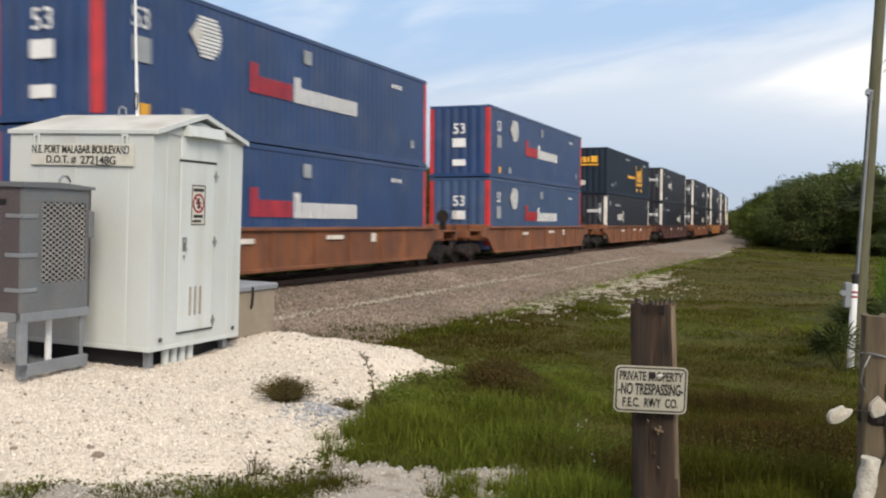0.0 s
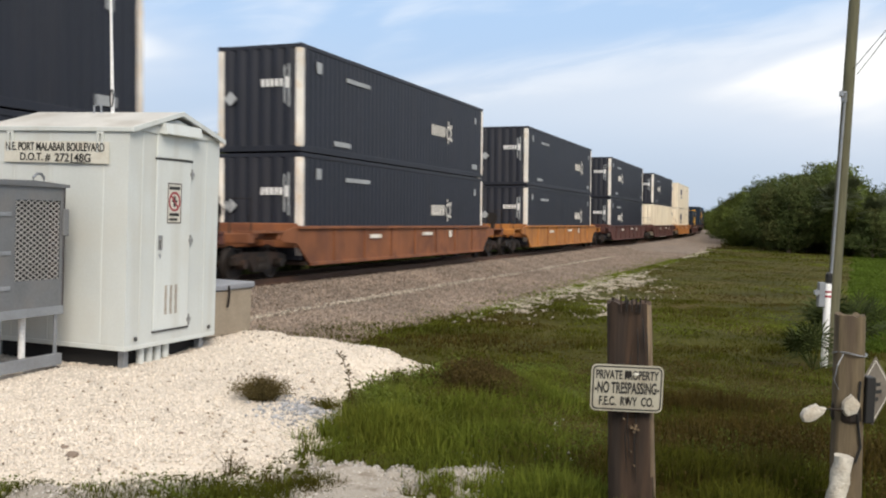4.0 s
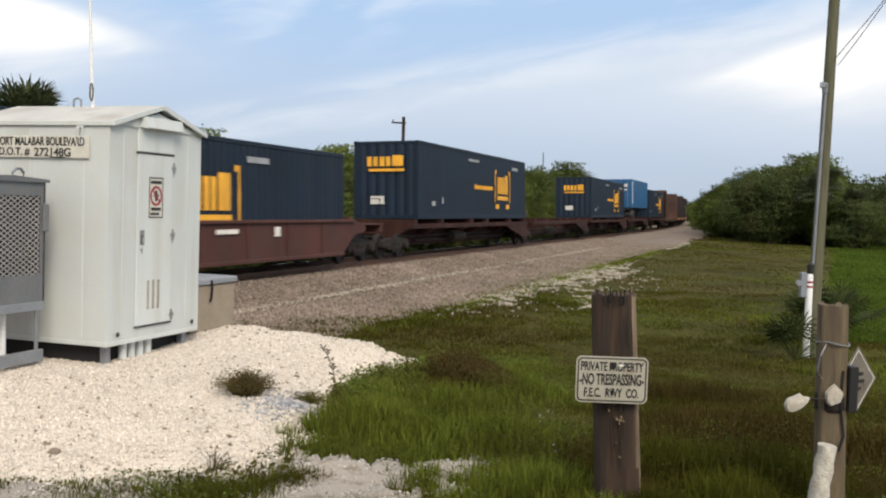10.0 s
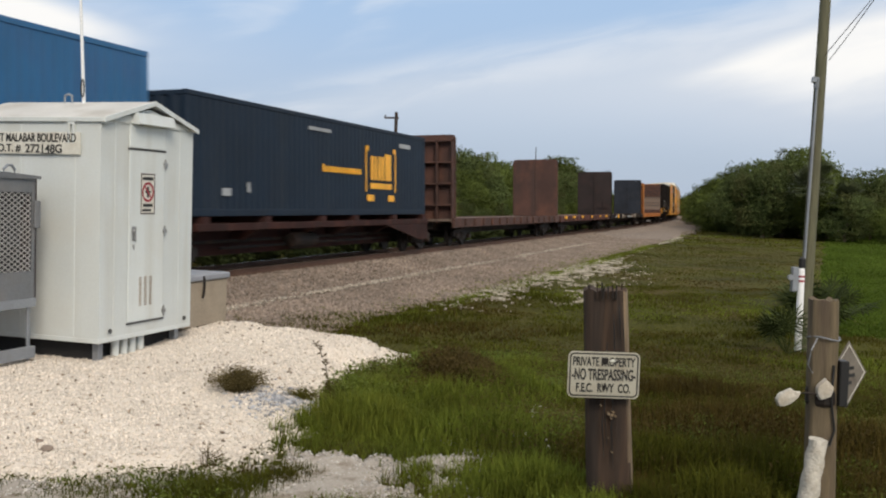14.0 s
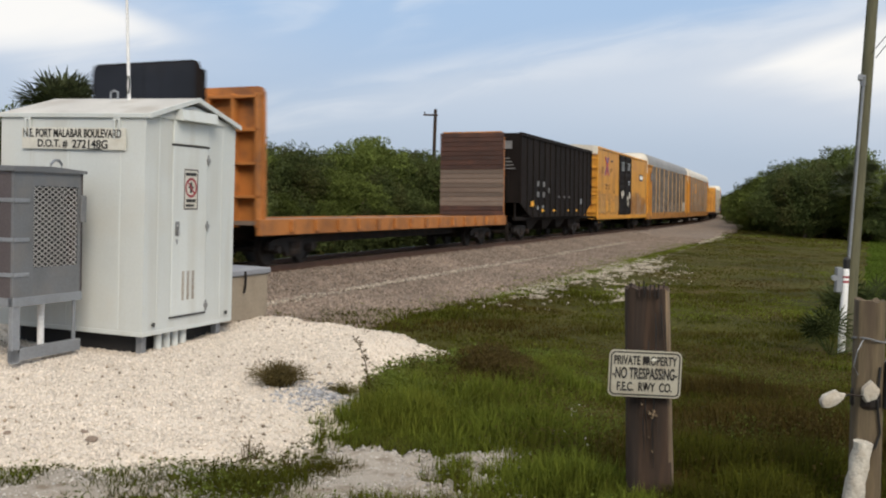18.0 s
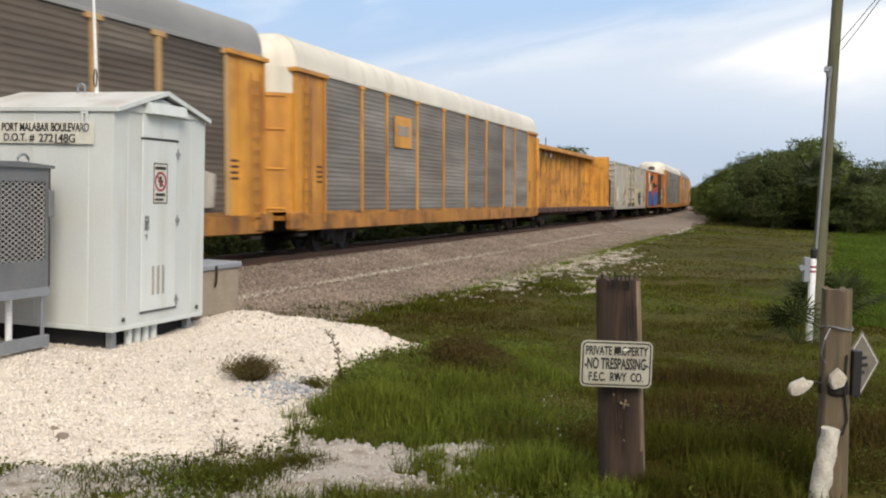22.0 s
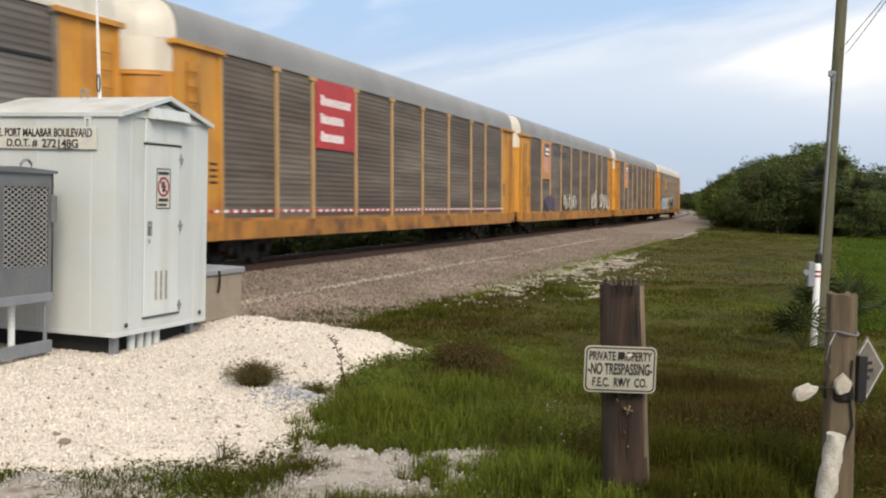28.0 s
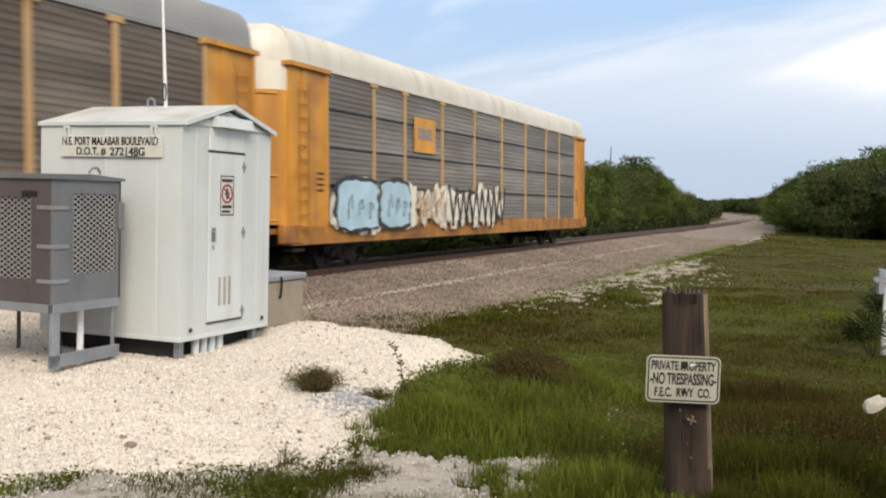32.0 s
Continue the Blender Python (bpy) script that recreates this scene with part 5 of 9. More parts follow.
def chip_hopper(length):
    """A tall open-topped black car with ribbed sides and sloping lower ends."""
    car = thing("open_hopper_car", "tall black open-topped hopper car with ribbed sides", "railcar", group="cars of the train")
    h, w, top = length / 2, 1.56, 4.85
    prof = [(-h, 1.75), (-h, top), (h, top), (h, 1.75), (h - 1.9, 1.10), (-h + 1.9, 1.10)]
    for sgn in (-1, 1):
        s = Shape().prism(prof, sgn * (w - 0.05), sgn * w, "y")
        s.box(-h, h, min(sgn * (w - 0.06), sgn * (w + 0.07)), max(sgn * (w - 0.06), sgn * (w + 0.07)), top - 0.14, top + 0.03, 0.015)
        part("side_wall", s, COALBLACK, car)
        for i in range(15):
            x = -h + 0.08 + i * (length - 0.16) / 14
            z0 = 1.75 - 0.65 * min(1, max(0, (h - abs(x)) / 1.9))
            part("rib", Shape().box(x - 0.06, x + 0.06, min(sgn * w, sgn * (w + 0.06)), max(sgn * w, sgn * (w + 0.06)), z0, top - 0.14), COALBLACK, car)
        part("bottom_sill", Shape().box(-h, h, min(sgn * 1.2, sgn * 1.35), max(sgn * 1.2, sgn * 1.35), 0.95, 1.12, 0.02), COALBLACK, car)
    for sgn in (-1, 1):
        e = Shape().box(min(sgn * h, sgn * (h - 0.05)), max(sgn * h, sgn * (h - 0.05)), -w, w, 1.75, top, 0.01)
        for sy in (-1.0, -0.5, 0, 0.5, 1.0):
            a, b = sorted((sgn * h, sgn * (h + 0.07)))
            e.box(a, b, sy - 0.05, sy + 0.05, 1.75, top - 0.1)
        e.box(min(sgn * (h - 2.2), sgn * h), max(sgn * (h - 2.2), sgn * h), -0.4, 0.4, 0.8, 1.15, 0.02)
        part("end_wall", e, COALBLACK, car)
        part("brace", Shape().tube([(sgn * (h - 0.1), -1.3, 1.1), (sgn * (h - 0.1), -1.3, 1.8)], 0.05, 6).tube([(sgn * (h - 0.1), 1.3, 1.1), (sgn * (h - 0.1), 1.3, 1.8)], 0.05, 6), COALBLACK, car)
        truck(car, sgn * (h - 2.0))
    for x in (-4.2, -1.4, 1.4, 4.2):
        part("hopper_chute", Shape().add([(x - 1.3, -1.3, 1.12), (x + 1.3, -1.3, 1.12), (x + 1.3, 1.3, 1.12), (x - 1.3, 1.3, 1.12), (x - 0.4, -1.1, 0.5), (x + 0.4, -1.1, 0.5), (x + 0.4, 1.1, 0.5), (x - 0.4, 1.1, 0.5)], [(0, 1, 5, 4), (1, 2, 6, 5), (2, 3, 7, 6), (3, 0, 4, 7), (4, 5, 6, 7), (0, 3, 2, 1)]), COALBLACK, car) if abs(x) < h - 3 else None
    part("floor", Shape().box(-h + 0.1, h - 0.1, -w + 0.06, w - 0.06, 1.9, 1.98), GRIME, car)
    y = -w - 0.066
    blocks("grey_stencil", [(x - 0.2, x + 0.2, z, z + 0.25) for x in (-4.64, -3.6) for z in (2.04, 2.54)] + [(-2.72, -2.48, 2.26, 2.5)], y, DIMWHITE, car, each=True, label="faded grey stencilled block")
    blocks("faint_stencil", [(x - 0.2, x + 0.2, 2.06, 2.16) for x in (-0.55, 0.6, 1.67)], y, STEELD, car, each=True)
    blocks("white_stencil", [(4.46, 4.70, 1.75, 2.06), (-3.9, -3.6, 1.52, 1.64), (-4.8, -4.55, 1.45, 1.62)], y, GREYM, car, each=True)
    blocks("yellow_plate", [(-5.9, -5.4, 1.60, 1.84), (-3.95, -3.55, 1.34, 1.48), (-1.78, -1.36, 1.36, 1.46), (1.4, 1.65, 1.36, 1.46), (3.35, 3.65, 1.36, 1.46)], y, YELLOW, car, each=True)
    end_blocks("grey_stencil", [(-1.2, -0.1, 4.15, 4.5)] + [(-1.35 + 0.08 * i, -0.3, 3.25 + i * 0.15, 3.30 + i * 0.15) for i in range(4)], -h - 0.075, DIMWHITE, car, each=True)
    ladder(car, -h + 0.2, -w - 0.06, 1.2, 3.4, COALBLACK)
    couplers(car, h + 0.5)
    return car


def bulkhead_flat(label, x0, x1, paint, b0, b1, top0, top1, deck_paint=None, marks=""):
    """A flat car with an upright bulkhead at each end; b0, b1: 'steel', 'planks', 'sheeted' or 'none'."""
    car = thing("bulkhead_flat_car", label, "railcar", group="cars of the train")
    mid = (x0 + x1) / 2
    h = (x1 - x0) / 2
    dp = deck_paint or paint
    for sgn in (-1, 1):
        s = Shape().box(-h - 0.3, h + 0.3, min(sgn * 1.32, sgn * 1.45), max(sgn * 1.32, sgn * 1.45), 0.80, 1.20, 0.015)
        part("side_sill", s, dp, car)
        for i in range(14):
            x = -h + 1.2 + i * (2 * h - 2.4) / 13
            part("stake_pocket", Shape().box(x - 0.09, x + 0.09, min(sgn * 1.45, sgn * 1.53), max(sgn * 1.45, sgn * 1.53), 0.86, 1.16, 0.01), dp, car)
    rnd = random.Random(int(x0))
    if marks == "yellow":
        for x in (-8.6, -5.75, -2.76, 1.18, 4.98, 8.2):
            part("yellow_reflector", Shape().box(x - 0.2, x + 0.2, -1.54, -1.45, 1.0, 1.15), YELLOW, car, "yellow reflector on the side sill")
    elif marks == "white":
        for i in range(26):
            if rnd.random() < 0.25:
                continue
            x = -h + 0.8 + i * (2 * h - 1.6) / 25 + rnd.uniform(-0.25, 0.25)
            tall = rnd.random() < 0.55
            part("side_mark", Shape().box(x, x + (0.07 if tall else rnd.uniform(0.2, 0.45)), -1.54, -1.45, 0.88 if tall else 0.92, 1.18 if tall else 1.04), YELLOW if i == 3 else rnd.choice((GREYM, WOODGREY, DIRTW)), car, "small worn marking on the side sill")
    part("deck", Shape().box(-h - 0.3, h + 0.3, -1.32, 1.32, 1.06, 1.16), WOODGREY, car)
    part("centre_sill", Shape().prism([(-h, 0.75), (-h, 1.06), (h, 1.06), (h, 0.75), (h - 3.2, 0.5), (-h + 3.2, 0.5)], -0.4, 0.4, "y"), GRIME, car)
    for sgn, kind, top in ((-1, b0, top0), (1, b1, top1)):
        x = sgn * h
        truck(car, sgn * (h - 2.0))
        if kind == "none":
            continue
        edge = [(-1.40, 1.16), (1.40, 1.16), (1.40, top - 0.16), (1.34, top - 0.04), (1.24, top), (-1.24, top), (-1.34, top - 0.04), (-1.40, top - 0.16)]
        bp = part("bulkhead", Shape().prism(edge, x - 0.05, x + 0.05, "x"), paint, car)
        lo, hi = sorted((x + sgn * 0.05, x + sgn * 0.30))
        for yy in (-1.36, -0.7, 0.0, 0.62, 1.28):
            part("upright", Shape().box(lo, hi, yy, yy + 0.08, 1.0, top - 0.18, 0.01), paint, bp)
        for k in range(4):
            zz = 1.7 + k * (top - 2.0) / 3
            part("cross_rail", Shape().box(lo, hi - 0.02, -1.36, 1.36, zz, zz + 0.07, 0.01), paint, bp)
        face = x - sgn * 0.05
        if kind == "planks":
            n = 18
            for k in range(n):
                z0 = 1.2 + k * (top - 1.2) / n
                lo, hi = sorted((face, face - sgn * (0.06 + 0.01 * (k % 3))))
                part("plank", Shape().box(lo, hi, -1.43, 1.43, z0 + 0.006, z0 + (top - 1.2) / n - 0.004, 0.008), BROWNSTEEL if k > 9 or k < 2 else WOODGREY, bp)
            part("top_cap", Shape().box(x - 0.12, x + 0.12, -1.3, 1.3, top - 0.01, top + 0.05, 0.01), AMBER, bp, "yellow cap along the top")
        elif kind == "sheeted":
            # smooth outer sheet with a centre post and a low equipment frame
            lo, hi = sorted((x + sgn * 0.30, x + sgn * 0.34))
            part("outer_sheet", Shape().prism(edge, lo, hi, "x"), SOOTSHEET, bp, "smooth brown-black end sheet")
            lo, hi = sorted((x + sgn * 0.34, x + sgn * 0.42))
            part("centre_post", Shape().box(lo, hi, -0.06, 0.06, 1.2, top - 0.4, 0.01), SOOTSHEET, bp)
            part("equipment_frame", Shape().box(lo, hi, 0.25, 1.3, 1.2, 1.75, 0.02).box(lo, hi, -1.2, -0.25, 1.7, 1.78).box(lo, hi, -0.75, -0.69, 1.78, 2.4), SOOTSHEET, bp)
            for y0, y1 in ((-1.25, -0.72), (0.80, 1.25)):
                part("grab_rail", Shape().tube([(x, y0, top), (x, y0 + 0.03, top + 0.09), (x, y1 - 0.03, top + 0.09), (x, y1, top)], 0.014, 5), GRIME, bp)
        elif kind == "steel":
            lo, hi = sorted((face, face - sgn * 0.03))
            part("face_sheet", Shape().box(lo, hi, -1.34, -0.01, 1.2, top - 0.05, 0.008).box(lo, hi, 0.01, 1.34, 1.2, top - 0.05, 0.008), NAVYSOOT if marks == "white" else paint, bp)
    couplers(car, h + 0.75)
    return car


def centre_beam(length):
    car = thing("centre_beam_car", "yellow centre-beam lumber car, empty, with open posts", "railcar", group="cars of the train")
    h = length / 2
    for sgn in (-1, 1):
        part("side_sill", Shape().box(-h, h, min(sgn * 1.3, sgn * 1.45), max(sgn * 1.3, sgn * 1.45), 0.85, 1.10, 0.015), BROWNSTEEL, car)
        for i in range(16):
            x = -h + 0.9 + i * (length - 1.8) / 15
            part("winch", Shape().box(x - 0.12, x + 0.12, min(sgn * 1.45, sgn * 1.52), max(sgn * 1.45, sgn * 1.52), 0.88, 1.04, 0.02), BROWNSTEEL, car)
    part("deck", Shape().box(-h, h, -1.3, 1.3, 1.0, 1.1).box(-h, h, -0.3, 0.3, 0.6, 1.0, 0.02), BROWNSTEEL, car)
    part("top_beam", Shape().box(-h + 0.6, h - 0.6, -0.36, 0.36, 4.62, 4.86, 0.02).box(-h + 0.6, h - 0.6, -0.5, -0.36, 4.58, 4.66).box(-h + 0.6, h - 0.6, 0.36, 0.5, 4.58, 4.66), BEAMRUST, car)
    k = 15
    for i in range(k):
        x = -h + 1.7 + i * (length - 3.4) / (k - 1)
        p = Shape().add([(x + a * 0.12, b * 0.17, 1.1) for a, b in ((-1, -1), (1, -1), (1, 1), (-1, 1))] + [(x + a * 0.085, b * 0.10, 4.62) for a, b in ((-1, -1), (1, -1), (1, 1), (-1, 1))], [(0, 1, 5, 4), (1, 2, 6, 5), (2, 3, 7, 6), (3, 0, 4, 7), (4, 5, 6, 7), (0, 3, 2, 1)])
        p.box(x - 0.15, x + 0.15, -0.21, 0.21, 1.1, 1.25, 0.02)
        part("post_slot", Shape().box(x - 0.045, x + 0.045, -0.168, 0.168, 2.0, 2.24), BLACKM, car, "dark slot through a post")
        part("post", p, BEAMRUST, car)
        if i in (2, 5, 9, 12):
            d = 1 if i < 7 else -1
            part("diagonal", Shape().tube([(x, 0, 1.15), (x + d * 1.3, 0, 4.6)], 0.05, 6), BEAMRUST, car)
    for sgn in (-1, 1):
        e = Shape()
        lo, hi = sorted((sgn * h, sgn * (h - 0.25)))
        e.box(lo, hi, -1.42, 1.42, 1.0, 4.85, 0.02)
        part("bulkhead", e, BEAMYELLOW, car)
        lo, hi = sorted((sgn * (h - 0.25), sgn * (h - 3.4)))
        web = part("end_web", Shape().box(lo, hi, -0.08, 0.08, 1.1, 4.7), BEAMYELLOW, car)
        for q in range(4):
            xx = lo + (hi - lo) * (q + 0.5) / 4
            part("web_rib", Shape().box(xx - 0.05, xx + 0.05, -0.26, 0.26, 1.1, 4.7, 0.008), BEAMYELLOW, web)
            part("web_mark", Shape().box(xx + 0.12, xx + 0.30, -0.092, -0.08, 2.9, 3.1), BEAMRUST, web, "rusty brown patch")
        for z in (1.5, 2.8, 4.1):
            part("web_rail", Shape().box(lo, hi, -0.20, 0.20, z, z + 0.07), BEAMYELLOW, web)
        fl = sorted((sgn * h, sgn * (h + 0.2)))
        f = Shape()
        for yy in (-1.2, -0.6, 0, 0.6, 1.2):
            f.box(*fl, yy - 0.05, yy + 0.05, 1.0, 4.8)
        part("stiffener", f, BEAMYELLOW, car)
        truck(car, sgn * (h - 2.6))
    couplers(car, h + 0.6)
    return car


def spine_unit(label, length, paint, hitch=True):
    """One platform of an articulated spine car."""
    car = thing("spine_car", label, "railcar", group="cars of the train")
    h = length / 2
    part("spine", Shape().prism([(-h, 0.85), (-h, 1.22), (h, 1.22), (h, 0.85), (h - 2.5, 0.36), (-h + 2.5, 0.36)], -0.33, 0.33, "y"), paint, car)
    part("brake_pipe", Shape().tube([(-h + 1.5, -0.5, 0.72), (h - 1.5, -0.5, 0.72)], 0.05, 6).tube([(-h + 3, -0.62, 0.55), (h - 3, -0.62, 0.55)], 0.04, 6), GRIME, car)
    part("air_reservoir", Shape().lathe([(0.02, -0.8), (0.2, -0.75), (0.22, -0.6), (0.22, 0.6), (0.2, 0.75), (0.02, 0.8)], 12, "x", (-1.5, -0.75, 0.66)), GRIME, car, smooth=True)
    for x in (-h + 1.2, -h + 4.2, -1.2, 1.2, h - 4.2, h - 1.2):
        part("outrigger", Shape().prism([(-1.36, 1.12), (-1.36, 1.36), (1.36, 1.36), (1.36, 1.12), (0.33, 0.62), (-0.33, 0.62)], x - 0.16, x + 0.16, "x"), paint, car)
    for sgn in (-1, 1):
        a, b = sorted((sgn * 1.22, sgn * 1.38))
        part("side_beam", Shape().box(-h + 0.8, h - 0.8, a, b, 1.02, 1.20, 0.012), paint, car)
        c, d = sorted((sgn * 0.62, sgn * 1.22))
        part("tread_plate", Shape().box(h - 5.0, h - 0.8, c, d, 1.10, 1.15), paint, car)
    part("gusset", Shape().prism([(h - 5.2, 1.02), (h - 1.0, 1.02), (h - 1.0, 0.45), (h - 1.9, 0.45)], -1.40, -1.36, "y"), paint, car, "triangular side plate")
    if hitch:
        part("hitch", Shape().box(-h + 2.4, -h + 2.8, -0.5, 0.5, 1.12, 1.35, 0.03).tube([(-h + 2.6, -0.4, 1.12), (-h + 3.4, -0.3, 1.75)], 0.06, 6).tube([(-h + 2.6, 0.4, 1.12), (-h + 3.4, 0.3, 1.75)], 0.06, 6), GRIME, car)
    truck(car, -h)
    return car


def trailer_chassis():
    """A container chassis on its wheels, with landing gear."""
    c = thing("container_chassis", "black road chassis carrying a blue container", "trailer", group="road equipment on the train")
    for sgn in (-1, 1):
        a, b = sorted((sgn * 0.38, sgn * 0.5))
        part("beam", Shape().box(-6.0, 6.0, a, b, 1.95, 2.25, 0.015), CHASSIS, c)
    for x in (-5.9, -2, 2, 5.8):
        part("bolster", Shape().box(x - 0.12, x + 0.12, -1.2, 1.2, 2.08, 2.27, 0.015), CHASSIS, c)
    tyre = Shape().lathe([(0.28, -0.13), (0.46, -0.14), (0.5, -0.08), (0.5, 0.08), (0.46, 0.14), (0.28, 0.13)], 18, "y").mesh("tyre", CHASSIS, True)
    rim = Shape().lathe([(0.05, -0.1), (0.27, -0.12), (0.29, 0.1), (0.05, 0.06)], 14, "y").mesh("rim", STEELD)
    # wheels stand towards the leading end; the landing gear towards the rear
    for x in (-4.8, -3.55):
        for y in (-1.05, -0.75, 0.75, 1.05):
            w = part("wheel", tyre, CHASSIS, c, at=pose(x, y, 1.63))
            part("rim", rim, PLATEW, w)
        part("axle", Shape().tube([(x, -0.9, 1.63), (x, 0.9, 1.63)], 0.07, 8), CHASSIS, c)
    part("suspension", Shape().box(-5.3, -3.0, -0.55, -0.35, 1.65, 1.95, 0.03).box(-5.3, -3.0, 0.35, 0.55, 1.65, 1.95, 0.03), CHASSIS, c)
    for sgn in (-1, 1):
        part("landing_leg", Shape().box(2.6, 2.75, sgn * 0.55 - 0.07, sgn * 0.55 + 0.07, 1.25, 1.95, 0.01).box(2.5, 2.85, sgn * 0.55 - 0.14, sgn * 0.55 + 0.14, 1.13, 1.2, 0.01), CHASSIS, c)
    part("rear_bumper", Shape().box(-6.15, -6.03, -1.1, 1.1, 1.55, 1.75, 0.02).box(-6.1, -5.95, -0.5, -0.4, 1.7, 2.0).box(-6.1, -5.95, 0.4, 0.5, 1.7, 2.0), CHASSIS, c)
    part("light_plate", Shape().box(-6.16, -6.08, 0.1, 0.75, 1.62, 1.92, 0.01), PLATEW, c)
    return c


# ---- the train, front to rear: u is the place of a thing's middle along the train ----
FLOOR = 0.46


def load(c, u):
    return rolls(c, u)


def train():
    well_orange = lambda: well_car(RUSTORANGE, "rust-stained orange brown container well car")
    well_amber = lambda: well_car(AMBER, "weathered amber yellow container well car")
    well_maroon = lambda: well_car(MAROON, "maroon brown container well car")
    up = FLOOR + C_H + 0.03
    for u, car, low, high in (
            (-25.2, well_orange, blue_box, blue_box), (-2.0, well_orange, blue_box, blue_box), (20.9, well_orange, lambda z: blue_box(z, True), blue_box),
            (44.2, well_orange, lambda z: charcoal_box(z, -3.2), navy_box), (67.5, well_maroon, charcoal_box, lambda z: charcoal_box(z, -3.0)),
            (90.4, well_orange, charcoal_box, charcoal_box), (113.9, well_amber, lambda z: charcoal_box(z, 4.4), lambda z: charcoal_box(z, 4.4)), (137.3, well_maroon, lambda z: charcoal_box(z, -3.6), lambda z: charcoal_box(z, -3.6)),
            (160.5, well_maroon, white_ribbed, lambda z: charcoal_box(z, -3.6)), (183.2, well_amber, cream_box, cream_box),
            (205.3, well_maroon, lambda z: navy_box(z, 0.6), None)):
        rolls(car(), u)
        load(low(FLOOR), u)
        if high:
            load(high(up), u)
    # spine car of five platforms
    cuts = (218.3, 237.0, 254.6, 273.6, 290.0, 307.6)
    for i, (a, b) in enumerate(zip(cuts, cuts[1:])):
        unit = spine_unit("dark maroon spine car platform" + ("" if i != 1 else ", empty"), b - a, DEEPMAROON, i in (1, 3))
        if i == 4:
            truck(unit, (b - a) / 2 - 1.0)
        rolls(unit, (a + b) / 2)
    for u, m in ((228.0, 3.6), (263.9, 3.6), (298.6, 3.6)):
        load(navy_box(1.37, m), u)
    load(blue_forty(2.27), 283.0)
    rolls(trailer_chassis(), 283.0)
    # bulkhead flats
    for a, b, paint, deck, k0, k1, t0, t1, marks, text in (
            (310.2, 331.0, BROWNSTEEL, None, "steel", "steel", 4.65, 4.65, "", "dark brown bulkhead flat car, empty"),
            (332.3, 351.6, MAROON, None, "none", "none", 4.65, 4.5, "yellow", "maroon flat car, empty, with yellow reflectors"),
            (353.6, 374.4, COALBLACK, None, "sheeted", "steel", 4.72, 4.65, "white", "black bulkhead flat car with bare deck"),
            (377.1, 396.6, POSTRUST, None, "steel", "planks", 4.4, 4.72, "", "rusty amber bulkhead flat car with a plank-lined end")):
        rolls(bulkhead_flat(text, a, b, paint, k0, k1, t0, t1, deck, marks), (a + b) / 2)
    rolls(chip_hopper(15.0), 406.1)
    rolls(rail_box(), 425.45)
    f = auto_rack("auto carrier with brown-grey screens and yellow ends", SCREEN_B, ROOFG, post=POSTTAN, thin=0.95)
    part("round_emblem", Shape().lathe([(0.01, 0.0), (0.40, 0.0), (0.40, 0.012), (0.01, 0.012)], 20, "y", (-12.62, -1.60, 4.1)), TEALMARK, f, "round faded blue emblem")
    for a, b, c, d in ((-0.26, -0.05, 0.06, 0.22), (0.05, 0.26, 0.06, 0.22), (-0.26, -0.05, -0.22, -0.06), (0.05, 0.26, -0.22, -0.06)):
        part("emblem_mark", Shape().box(-12.62 + a, -12.62 + b, -1.616, -1.60, 4.1 + c, 4.1 + d), GREYM, f, "pale mark in the emblem")
    loops(f, -11.6, 10.2, 1.3, 2.6, DIRTW, 17, -1.60, 22)
    part("pale_patch", Shape().prism([(9.4, 1.3), (11.2, 1.35), (11.3, 2.1), (10.4, 2.25), (9.3, 2.1)], -1.585, -1.55, "y"), DIRTW, f, "pale sprayed patch")
    rolls(f, 449.6)
    f = auto_rack("auto carrier with grey screens and a pale roof", SCREEN, ROOFW, post=RACKY, thin=0.75)
    rack_logo(f, -6.6, "small")
    rolls(f, 478.6)
    rolls(centre_beam(23.6), 505.0)
    rolls(reefer(), 528.7)
    rolls(orange_box(), 548.6)
    f = auto_rack("auto carrier with grey screens and a white roof", SCREEN, ROOFW, lines=True, post=GALV, thin=0.6)
    rack_logo(f, -9.4, "orange")
    rolls(f, 571.0)
    f = auto_rack("auto carrier with brown-grey screens and a red panel", SCREEN_B, ROOFG, post=POSTTAN, thin=0.85)
    rack_logo(f, -7.1, "red")
    rolls(f, 600.2)
    f = auto_rack("auto carrier with brown-grey screens and an orange panel", SCREEN_B, ROOFG, post=POSTTAN, thin=0.9)
    rack_logo(f, -9.2, "shield")
    spray(f, 3)
    rolls(f, 629.2)
    f = auto_rack("rusty auto carrier with a faded orange panel", SCREEN_B, ROOFG, post=POSTTAN, thin=0.8)
    rack_logo(f, -9.2, "shield")
    rolls(f, 658.5)
    f = auto_rack("last auto carrier with sprayed shapes and a pale roof", SCREEN, ROOFW, lines=True, post=POSTTAN, thin=0.7)
    rack_logo(f, -6.6, "small")
    graffiti(f)
    rolls(f, 687.3)


